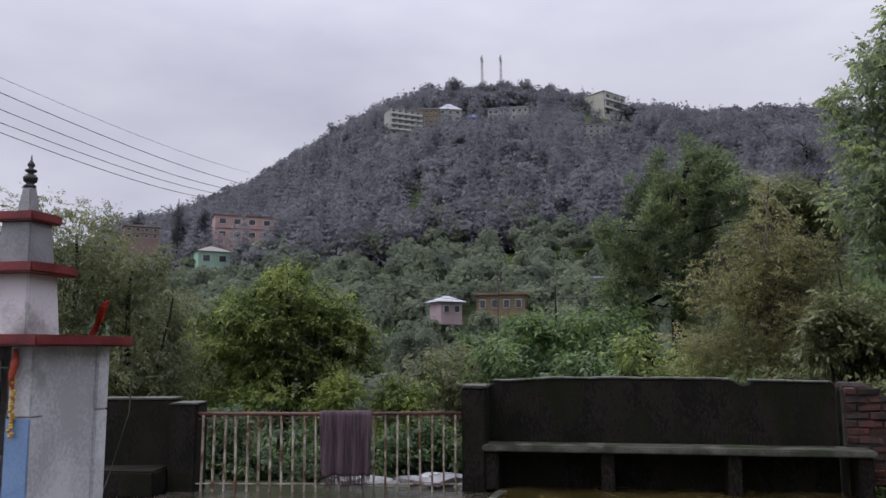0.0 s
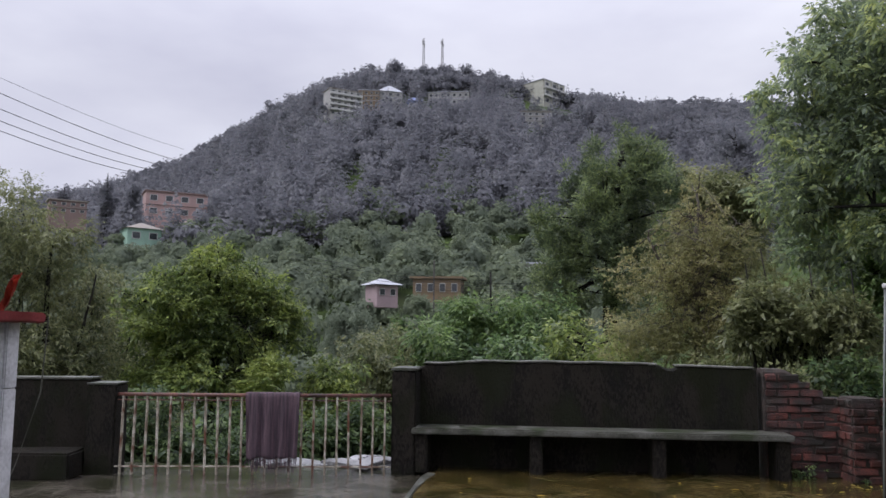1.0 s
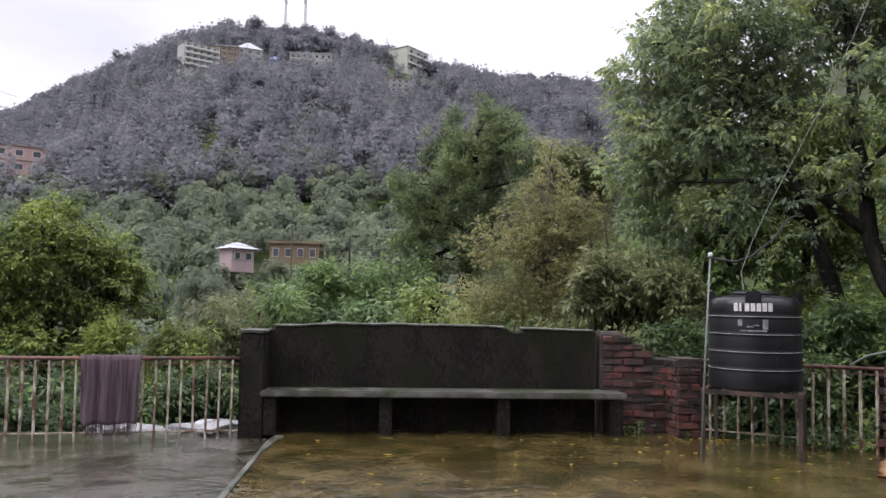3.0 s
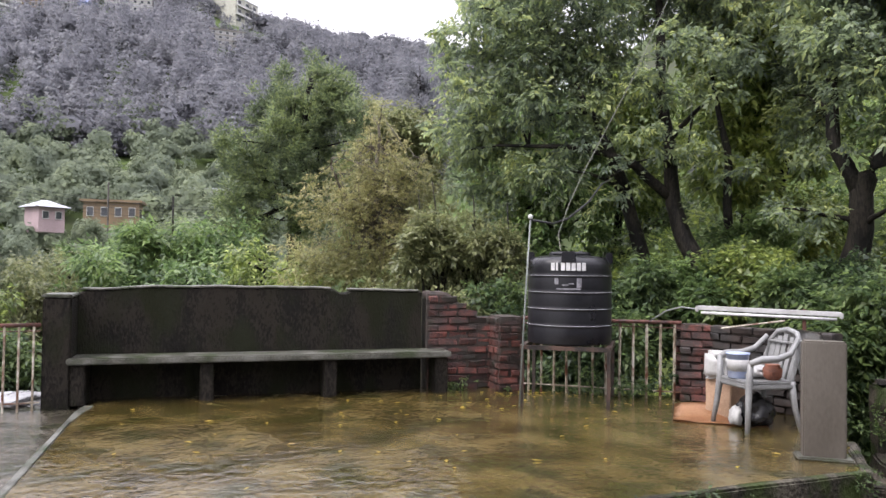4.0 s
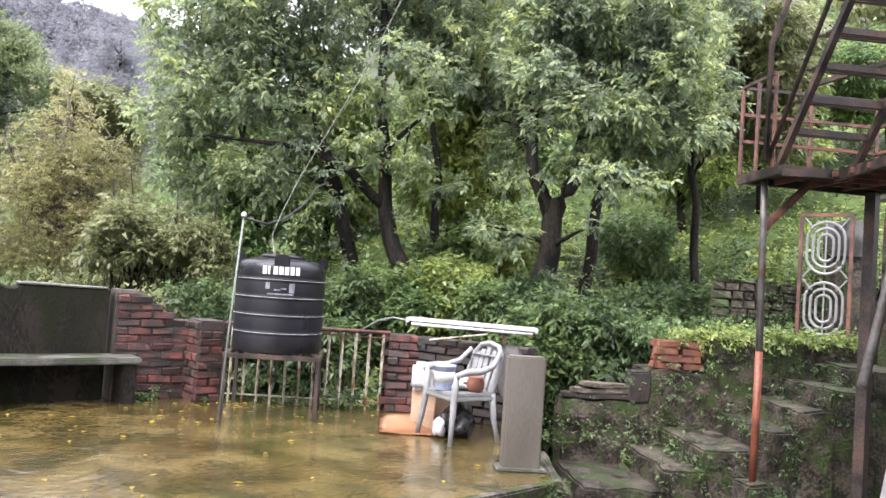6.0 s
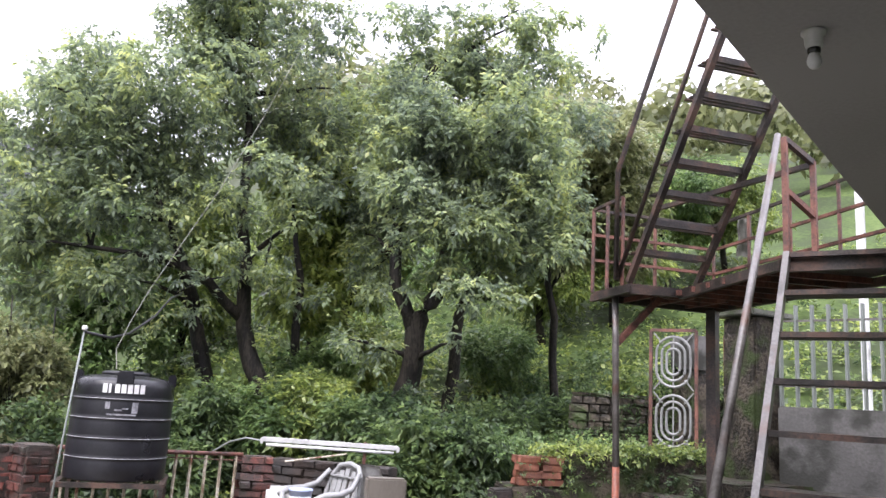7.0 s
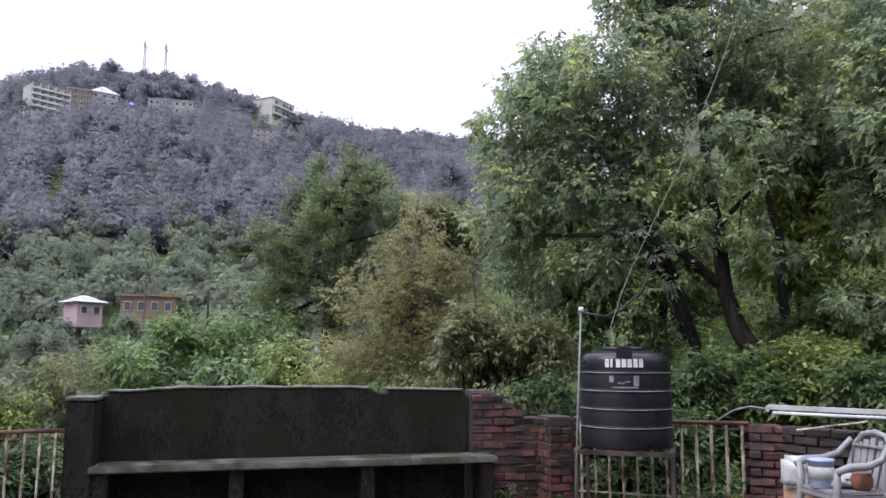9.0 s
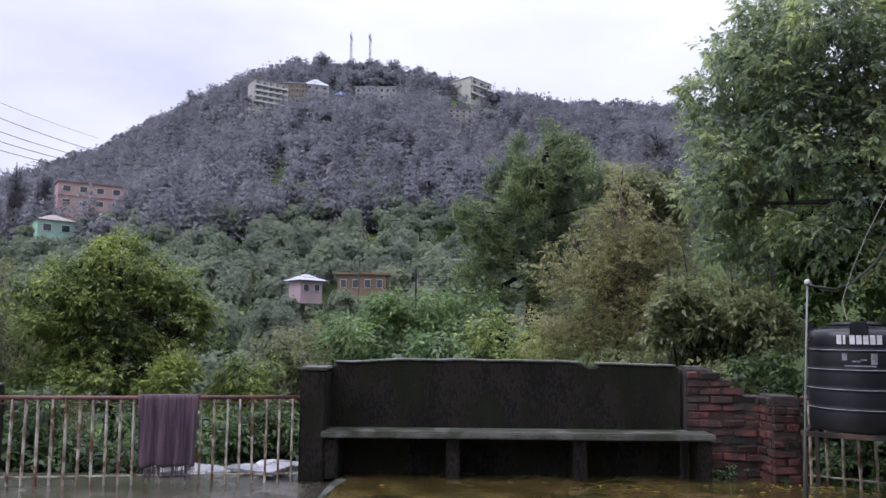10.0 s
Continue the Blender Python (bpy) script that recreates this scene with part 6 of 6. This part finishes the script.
# tree over the railing
lt = polar(-22.6, 15)
tree("leafy_tree", "round yellow-green tree standing beyond the railing", lt,
     [[(lt, 0.12), (P(-22.6, 15, -3), 0.09), (P(-22.8, 15, 1), 0.04)], [(P(-22.6, 15, -4), 0.07), (P(-25.4, 15, -1), 0.05), (P(-26.5, 15, 1.5), 0.02)], [(P(-22.5, 15, -4), 0.06), (P(-19.6, 15, -1), 0.045), (P(-18.4, 15, 1.5), 0.02)]],
     [(P(-28.2, 15, 2.0), (0.3, 0.4, 0.35), 6), (P(-16.8, 15, -0.2), (0.3, 0.4, 0.4), 6), (P(-27.0, 15, 3.6), (0.22, 0.3, 0.28), 5), (P(-21.4, 15, 5.3), (0.2, 0.3, 0.3), 5), (P(-18.4, 15, 3.4), (0.25, 0.3, 0.25), 5), (P(-24.4, 15, 4.9), (0.22, 0.3, 0.3), 5), (P(-22.8, 15, 4.2), (0.55, 0.6, 0.55), 18), (P(-20.5, 14.9, 3.0), (0.8, 0.7, 0.5), 20), (P(-25.2, 14.9, 2.8), (0.8, 0.7, 0.55), 20), (P(-19, 14.8, 0.8), (0.75, 0.8, 0.6), 20), (P(-22.4, 14.7, 0.5), (1.1, 0.8, 0.7), 26), (P(-26.6, 14.9, 0.2), (0.7, 0.8, 0.7), 20), (P(-18.3, 14.8, -1.8), (0.6, 0.8, 0.5), 12), (P(-23, 14.6, -3), (1.7, 0.8, 0.6), 24), (P(-23.1, 15, 5.7), (0.22, 0.3, 0.3), 6), (P(-20.0, 15, 4.3), (0.3, 0.3, 0.25), 6), (P(-25.9, 15, 4.0), (0.25, 0.3, 0.25), 5), (P(-17.4, 15, 1.6), (0.3, 0.3, 0.3), 5)],
     L_YELLOW, M_BARK, 8600, 7, 0.088, 8, 0.12, 0.42, 0.25, 0.03, 60)
for k, (a0, rr, e1, sp) in enumerate(((-33.2, 16, 9.0, 1.4), (-36.6, 17, 12.2, 1.6), (-30.5, 17, 5.6, 1.3), (-41, 17, 12, 1.8), (-45, 16, 9, 1.8), (-27.5, 24, 3.0, 1.8))):
    top = P(a0, rr, e1)
    foot = polar(a0, rr)
    hgt = top.z - foot.z
    tree("willowy_tree", "fine-leaved olive green tree behind the shrine", foot,
         [[(foot, 0.12), (foot.lerp(top, 0.45), 0.08), (foot.lerp(top, 0.85), 0.03)], [(foot.lerp(top, 0.3), 0.06), (foot.lerp(top, 0.6) + Vector((0.6, 0, 0)), 0.03), (foot.lerp(top, 0.8) + Vector((0.9, 0, 0)), 0.015)]],
         [(foot.lerp(top, 0.82), (sp * 0.62, sp * 0.6, hgt * 0.15), 22), (foot.lerp(top, 0.58), (sp, sp, hgt * 0.22), 34), (foot.lerp(top, 0.34), (sp, sp, hgt * 0.18), 18)],
         L_OLIVE, M_BARK, 5600, 7, 0.10, 60 + k, 0.35, 0.28, 0.35, 0.02, 9)
for k, (a0, lean, e1) in enumerate(((17.2, -1.6, 6.0), (19.4, -0.8, 5.0), (20.6, 0.5, 4.5), (15.2, -0.6, 5.0))):
    foot = polar(a0 + 0.8, 11.3)
    tip = P(a0 + lean, 11.3, e1)
    tree("sapling", "slim leaning sapling with small leaves behind the brick wall", foot, [[(foot, 0.035), (foot.lerp(tip, 0.5), 0.026), (tip, 0.008)], [(foot.lerp(tip, 0.45), 0.018), (foot.lerp(tip, 0.75) + Vector((0.3, 0, 0)), 0.008)]],
         [(foot.lerp(tip, 0.8), (0.45, 0.45, 0.45), 16), (foot.lerp(tip, 0.55), (0.35, 0.4, 0.4), 8)], L_OLIVE, M_BARK, 900, 7, 0.085, 120 + k, 0.2, 0.42, 0.3, 0.014, 12)
# saplings and bushes close behind the walls
for k, (a0, rr, e1, sp, lf_) in enumerate(((13.5, 11.0, 0.2, 0.7, L_OLIVE), (17, 10.2, -0.6, 0.5, L_OLIVE), (20, 10.6, -0.6, 0.6, L_UNDER), (23, 10.2, -1.6, 0.6, L_UNDER), (26, 10.6, -1.2, 0.7, L_UNDER), (28.5, 10.0, -2.6, 0.5, L_UNDER), (31, 10.9, 0.6, 0.6, L_UNDER), (34.6, 11.0, 1.4, 0.6, L_LUSH), (37.6, 11.0, 2.2, 0.7, L_YELLOW), (40.6, 10.6, 1.6, 0.7, L_UNDER), (43.6, 10.8, 1.6, 0.5, L_UNDER), (43.2, 8.9, -0.8, 0.55, L_UNDER), (45.6, 9.1, 0.2, 0.6, L_UNDER), (47.6, 9.0, 0.6, 0.5, L_UNDER), (51, 12, 0.6, 0.8, L_UNDER), (54, 12.5, 0.8, 0.8, L_UNDER), (57.5, 12.5, 2.2, 0.6, L_UNDER), (49.5, 10.4, -2.0, 0.5, L_UNDER), (-12, 11, -3.5, 0.7, L_UNDER), (-17, 11, -4, 0.8, L_UNDER), (-23, 11.5, -3.5, 0.9, L_UNDER), (-28, 11, -3.6, 0.7, L_UNDER), (59.5, 13, 4.0, 0.6, L_YELLOW), (38.0, 13.0, 4.5, 0.7, L_LUSH), (41.0, 14.0, 5.5, 0.8, L_YELLOW), (51, 15, 6.0, 0.9, L_LUSH))):
    top = P(a0, rr, e1)
    foot = polar(a0, rr)
    hgt = max(top.z - foot.z, 0.5)
    tree("bush", "wet green bush growing beyond the wall", foot,
         [[(foot, 0.03), (foot + Vector((0.05, 0, hgt * 0.5)), 0.02), (foot + Vector((0.1, 0, hgt * 0.8)), 0.008)]],
         [(foot + Vector((0, 0, hgt * 0.62)), (sp, sp * 0.8, hgt * 0.36), 22), (foot + Vector((0, 0, hgt * 0.25)), (sp * 0.9, sp * 0.8, hgt * 0.25), 12)],
         lf_, M_BARK, 1600, 7, 0.095, 80 + k, 0.2, 0.45, 0.3, 0.012, 8)

# ground cover on the bank and below the wall
rng = np.random.default_rng(77)
n_c = 19000
ga = rng.uniform(16, 80, n_c)
gr = 9.2 + 20 * rng.random(n_c) ** 1.9
gx, gy = HUB.x + gr * np.sin(np.radians(ga)), HUB.y + gr * np.cos(np.radians(ga))
gz = terrain_np(gx, gy)
v, f = leaf_cloud(rng, np.stack((gx, gy, gz + 0.08), 1), np.full((n_c, 3), 0.2), np.ones(n_c), n_c, 7, 0.12, -0.1, 0.55)
# Weeds past 10.6 m get the brighter leaf: the slope's light put in colour.
far_ = gr[np.arange(len(f)) % n_c] > 10.6
for leaf_, pick_, say in ((L_UNDER, ~far_, "dense wet green weeds covering the bank"), (L_YELLOW, far_, "yellow-green weeds under the bank trees, coloured bright like lit ground")):
    vv = v.reshape(len(f), -1, 3)[pick_]
    tagged(raw("undergrowth", vv.reshape(-1, 3), np.arange(vv.shape[0] * vv.shape[1]).reshape(vv.shape[0], -1), leaf_), say, "undergrowth", kind="stuff")
n_m = 2600
ga, gr = rng.uniform(38, 62, n_m), rng.uniform(7.2, 9.5, n_m)
gx, gy = HUB.x + gr * np.sin(np.radians(ga)), HUB.y + gr * np.cos(np.radians(ga))
keep = (gx * 0.77 - (gy - 4.9) * 0.6 > 3.7) & ~((gx > 4.2) & (gx < 7.2) & (gy < 5.75))
keep &= ~((ga > 44) & (gr < 8.7))
gx, gy = gx[keep], gy[keep]
v, f = leaf_cloud(rng, np.stack((gx, gy, terrain_np(gx, gy) + 0.12), 1), np.full((len(gx), 3), 0.13), np.ones(len(gx)), len(gx), 7, 0.09, -0.1, 0.5)
tagged(raw("weeds", v, f, L_LUSH), "small green weeds at the foot of the walls", "weeds", kind="stuff")


for a0, a1, rr, hgt in ((35.2, 33.6, 12.0, 1.9), (31.2, 29.6, 12.6, 1.6), (44.3, 44.5, 11.6, 1.3), (47.2, 47.7, 12.4, 1.5), (37.2, 36.4, 12.8, 1.5)):
    q0, q1 = polar(a0, rr), polar(a1, rr)
    for part_ in range(4):
        m0 = q0.lerp(q1, part_ / 4)
        creeper("trunk_ivy", "dark ivy climbing a tree trunk on the bank", (m0.x, m0.y), (m0.x + 0.02, m0.y), q0.z + hgt * part_ / 4, q0.z + hgt * (part_ + 1) / 4, 60, L_DARK, 0.05, 0.13)
creeper("creeper", "small creepers hanging over the terrace edge", (2.9, 4.58), (4.36, 4.74), -0.5, 0.0, 260, L_UNDER, 0.045, 0.025)
creeper("edge_moss", "moss and tiny weeds along the terrace edge", (0.4, 4.28), (4.36, 4.76), -0.1, 0.01, 1900, L_UNDER, 0.02, 0.02)
creeper("wall_foot_weeds", "small weeds at the foot of the brick wall", (2.5, 8.85), (3.3, 8.6), 0.0, 0.1, 90, L_LUSH, 0.04, 0.05)
creeper("gate_foot_weeds", "weeds at the foot of the gate railing", (3.4, 8.66), (4.8, 7.72), 0.0, 0.3, 420, L_UNDER, 0.06, 0.08)
creeper("step_weeds", "tiny weeds growing on the stone steps", (5.6, 5.55), (8.0, 4.0), -0.25, 0.8, 420, L_UNDER, 0.03, 0.12)
creeper("wall_weeds", "small ferns and ivy over the retaining wall", (6.45, 5.62), (8.9, 4.08), -0.1, 0.95, 1300, L_UNDER, 0.032, 0.025)
creeper("wall_weeds", "small ferns on the low rubble wall", (5.35, 6.3), (6.4, 5.64), -0.15, 0.22, 260, L_UNDER, 0.03, 0.02)
for s_, out, top in ((0.92, 1.04, -0.07), (1.26, 1.0, 0.11), (1.8, 0.96, 0.29), (2.1, 0.94, 0.47), (2.43, 0.9, 0.65), (2.83, 0.86, 0.83)):
    q0, q1 = W0 + WD * (s_ - 0.02), W0 + WD * (s_ - 0.02) + WN * out
    creeper("step_tufts", "bright weeds hanging down the side of a stone step", (q0.x, q0.y), (q1.x, q1.y), top - 0.2, top + 0.02, 110, L_UNDER, 0.035, 0.02)
    q2 = q1 + WD * 0.4
    creeper("step_tufts", "small weeds along the front of a stone step", (q1.x, q1.y), (q2.x, q2.y), top - 0.45, top, 70, L_UNDER, 0.03, 0.015)
creeper("ledge_grass", "bright grass on the ledge above the wall", (6.8, 5.55), (8.6, 4.45), 0.97, 1.08, 900, L_YELLOW, 0.05, 0.1)
creeper("ledge_weeds", "leafy weeds on the ledge above the wall", (7.0, 6.6), (9.4, 5.3), 0.95, 1.15, 1700, L_LUSH, 0.045, 0.5)
creeper("gate_weeds", "ivy over the gate wall", (8.45, 6.3), (9.7, 4.5), 0.9, 2.15, 2300, L_UNDER, 0.045, 0.05)
creeper("shrine_moss", "dark moss and damp at the foot of the shrine wall", (SX + 0.43, SY - 0.25), (SX + 0.43, SY + 0.42), -0.03, 0.34, 620, L_DARK, 0.012, 0.004)
creeper("plinth_weeds", "small weeds on the mossy plinth", (5.68, 4.02), (5.95, 3.98), -0.38, 0.03, 190, L_UNDER, 0.028, 0.05)

# ---------- far woods ----------
def woods(name, label, az, r, count, hgt, wid, leaf, seed, kind, max_el=90.0, min_el=-90.0, fine=0.075):
    """Many far trees in one mesh: pointed conifers of drooping tiers, or round leafy crowns."""
    rng = np.random.default_rng(seed)
    a = rng.uniform(*az, count)
    rr = np.sqrt(rng.uniform(r[0] ** 2, r[1] ** 2, count))
    x, y = HUB.x + rr * np.sin(np.radians(a)), HUB.y + rr * np.cos(np.radians(a))
    z = terrain_np(x, y)
    e = np.degrees(np.arctan2(z - HUB.z, rr))
    ok = (e < max_el) & (e > min_el)
    for hx, hy, hw in CLEAR:
        ta = np.degrees(np.arctan2(x - HUB.x, y - HUB.y))
        ok &= ~((np.abs(ta - hx) < hw[0]) & (rr > hy - hw[1]) & (rr < hy + 14))
    x, y, z = x[ok], y[ok], z[ok]
    n_ = len(x)
    H, Wd = rng.uniform(*hgt, n_), rng.uniform(*wid, n_)
    if kind == "conifer":
        per = 230
        f = 1 - rng.random((n_, per)) ** 0.62
        f = np.clip((np.floor(f * 8) + 0.25 + 0.5 * rng.random((n_, per)) ** 2) / 8, 0, 1)
        ang = rng.uniform(0, 2 * np.pi, (n_, per))
        lobes = 1 + 0.28 * np.sin(ang * 3 + rng.uniform(0, 6.28, (n_, 1)) + f * 9)
        q = Wd[:, None] * 0.5 * (1 - f) ** 0.75 * lobes * rng.random((n_, per)) ** 0.4
        c = np.stack((x[:, None] + np.cos(ang) * q, y[:, None] + np.sin(ang) * q, z[:, None] + H[:, None] * (0.06 + 0.94 * f) - q * 0.2), -1)
        sz = (Wd * 0.07)[:, None, None] * rng.uniform(0.6, 1.4, (n_, per, 1)) * (1 - 0.5 * f[..., None])
        out = np.stack((np.cos(ang), np.sin(ang), rng.normal(size=(n_, per)) * 0.5 - 0.15), -1)
        wide = np.stack((-np.sin(ang), np.cos(ang), rng.normal(size=(n_, per)) * 0.5), -1)
        v = np.stack((c + out * sz * 1.3, c + wide * sz - out * sz * 0.4, c - wide * sz - out * sz * 0.4), 2).reshape(-1, 3, 3)
        soft = np.stack((np.cos(ang), np.sin(ang), np.full_like(ang, 0.9)), -1).reshape(-1, 3)
        soft /= np.linalg.norm(soft, axis=1, keepdims=True)
        flip = (np.cross(v[:, 1] - v[:, 0], v[:, 2] - v[:, 0]) * soft).sum(1) < 0
        v[flip] = v[flip][:, ::-1]
        ob = raw(name, v.reshape(-1, 3), np.arange(len(v) * 3).reshape(-1, 3), leaf)
        ob.data.shade_smooth()
        ob.data.normals_split_custom_set_from_vertices(soft.repeat(3, 0))
        return tagged(ob, label, "woods", kind="stuff")
    per = kind
    d = rng.normal(size=(n_, per, 3))
    d /= np.linalg.norm(d, axis=2, keepdims=True)
    d[..., 2] = np.abs(d[..., 2]) * 1.15 - 0.25
    lobe = rng.normal(size=(n_, 5, 3)) * 0.27
    pick = rng.integers(0, 5, (n_, per))
    base = np.take_along_axis(lobe, pick[..., None].repeat(3, 2), 1) + d * rng.uniform(0.45, 0.8, (n_, per, 1))
    c = np.stack((x, y, z + H * 0.55), -1)[:, None] + base * np.stack((Wd * 0.5, Wd * 0.5, H * 0.5), -1)[:, None]
    s = (Wd * fine)[:, None, None] * rng.uniform(0.6, 1.4, (n_, per, 1))
    t1 = np.cross(d, rng.normal(size=(n_, per, 3)))
    t1 /= np.linalg.norm(t1, axis=2, keepdims=True) + 1e-9
    t2 = np.cross(d, t1) + d * 0.35
    v = np.stack((c - t1 * s * 1.2, c + t2 * s * 1.3, c + t1 * s * 1.1 - t2 * s * 0.7), 2).reshape(-1, 3)
    return tagged(raw(name, v, np.arange(len(v)).reshape(-1, 3), leaf), label, "woods", kind="stuff")


CLEAR = [(-24.7, 350, (2.3, 26)), (-26.7, 300, (1.3, 22)), (-23.2, 330, (1.6, 20)), (-9.95, 150, (1.0, 14)), (-6.4, 165, (1.2, 2)), (-31.5, 330, (1.8, 14))]
for a_, e_, w_ in ((-13.2, 15.4, 1.5), (-11.5, 15.9, 1.2), (-9.9, 16.0, 1.0), (-5.6, 16.4, 1.8), (-8.1, 15.9, 0.7), (1.6, 16.1, 2.8), (0.9, 14.6, 1.0)):
    CLEAR.append((a_, slope_r(a_, e_), (w_, 44)))
# Cedars, mountain and crest trees share the haze-tinted leaf colour.
woods("cedar_forest", "cedar forest covering the mountain, haze mixed into its leaf colour", (-34, 22), (265, 600), 2300, (13, 23), (9, 14), L_HAZE, 31, "conifer", 40, 5)
woods("mountain_woods", "dark rounded trees among the cedars of the mountain", (-34, 22), (270, 600), 700, (9, 15), (9, 16), L_HAZE, 36, 200, 40, 5, 0.06)
woods("ridge_woods", "dark rounded trees along the mountain crest", (-34, 22), (575, 640), 620, (9, 15), (10, 17), L_HAZE, 32, 170, 40, 5)
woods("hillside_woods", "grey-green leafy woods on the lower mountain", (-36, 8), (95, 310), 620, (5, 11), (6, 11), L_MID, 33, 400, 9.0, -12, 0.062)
woods("valley_woods", "green trees in the valley below the terrace", (-46, 20), (26, 95), 190, (3.0, 6.5), (3, 6), L_LUSH, 34, 620, fine=0.045)
woods("hill_woods", "green trees on the eastern hillside", (34, 86), (36, 190), 330, (4, 8), (4, 7), L_OLIVE, 35, 480, fine=0.045)
for k, (a0, e1) in enumerate(((-29.2, 10.8), (-27.6, 10.2), (-31.8, 9.6), (-20.3, 8.2))):
    q = polar(a0, 335)
    tp = el(335, e1)
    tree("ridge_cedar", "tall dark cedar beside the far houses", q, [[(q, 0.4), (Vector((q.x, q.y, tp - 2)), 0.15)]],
         [(Vector((q.x, q.y, q.z + (tp - q.z) * 0.62)), (2.6, 2.6, (tp - q.z) * 0.36), 30)], L_HAZE, M_BARK, 700, 7, 0.8, 90 + k, 0.1, 0.5)

for k, (a0, r0, e1, w0) in enumerate(((-2.5, 120, 6.9, 2.2), (-18.6, 600, 16.4, 6.5), (-17.2, 610, 17.0, 5), (-22.2, 600, 13.6, 6), (-23.6, 600, 12.6, 5), (-20.8, 605, 14.6, 5), (-9.6, 612, 19.6, 7), (-4.2, 612, 19.4, 6), (-2.6, 612, 19.1, 5), (1.0, 612, 18.3, 5))):
    q = polar(a0, r0)
    tp = el(r0, e1)
    tree("ridge_cedar", "dark spreading cedar standing out on the mountain", q, [[(q, 0.3), (Vector((q.x, q.y, tp - (tp - q.z) * 0.2)), 0.12)]],
         [(Vector((q.x, q.y, q.z + (tp - q.z) * 0.5)), (w0, w0, (tp - q.z) * 0.44), 26)], L_HAZE if r0 > 200 else L_DARK, M_BARK, 650, 7, 1.1 if r0 > 200 else 0.3, 150 + k, 0.0, 0.6, limbs=4)

# ---------- brick pieces, last ----------
# old brick end of the bench wall, stepping down


def brick_top(u):
    """Height of the broken end of the parapet, sweeping down to the pier."""
    return 1.075 - 0.29 * float(smooth(0.22, 0.8, u)) + 0.012 * noise.noise((u * 9, 4, 0))


bc = bmesh.new()
bc_rows = []
for k in range(25):
    u = k / 24
    x, t = 2.38 + 0.79 * u, brick_top(u)
    bc_rows.append([bc.verts.new((x, yy + 0.006 * noise.noise((x * 9, zz * 9, 2)), zz)) for yy, zz in ((8.917, -0.5), (8.917, 0.2), (8.917, 0.5), (8.917, t - 0.03), (8.935, t), (9.11, t + 0.004), (9.14, t - 0.03), (9.14, -0.5))])
for a, b in zip(bc_rows, bc_rows[1:]):
    for j in range(7):
        bc.faces.new((a[j], b[j], b[j + 1], a[j + 1]))
bc.faces.new(bc_rows[0])
bc.faces.new(bc_rows[-1][::-1])
bmesh.ops.recalc_face_normals(bc, faces=bc.faces)
core = tagged(part("wall_brick", bc, M_MORTAR), "red brick end of the parapet sweeping down to the pier", "wall", kind="structure")
lay(core, (2.4, 8.955), (3.2, 8.955), 0.0, lambda u: brick_top(u) + 0.012)
pier_1 = tagged(part("pillar_brick_1", slab(((3.13, 8.63), (3.4, 8.63), (3.4, 9.0), (3.13, 9.0)), -0.5, 0.81, 0.012, 3, 0.008, 6), M_MORTAR), "red brick pier beside the water tank", "pillar", kind="structure")
lay(pier_1, (3.13, 8.67), (3.40, 8.67), 0.0, lambda u: 0.84)
lay(pier_1, (3.165, 8.98), (3.165, 8.66), 0.0, lambda u: 0.84)
lay(pier_1, (3.38, 8.64), (3.38, 8.95), 0.0, lambda u: 0.84)
pier_2 = tagged(part("pillar_brick_2", slab(((4.775, 7.64), (5.0, 7.475), (5.12, 7.66), (4.9, 7.82)), -0.5, 0.79, 0.012, 3, 0.008, 6), M_MORTAR), "red brick gate pier with mossy base", "pillar", kind="structure")
lay(pier_2, (4.77, 7.66), (5.03, 7.47), 0.0, lambda u: 0.82)
lay(pier_2, (4.87, 7.82), (4.77, 7.68), 0.0, lambda u: 0.82)
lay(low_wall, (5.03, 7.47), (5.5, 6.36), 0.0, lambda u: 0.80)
# The shade of the hollow under the tube light goes into these bricks' colour.
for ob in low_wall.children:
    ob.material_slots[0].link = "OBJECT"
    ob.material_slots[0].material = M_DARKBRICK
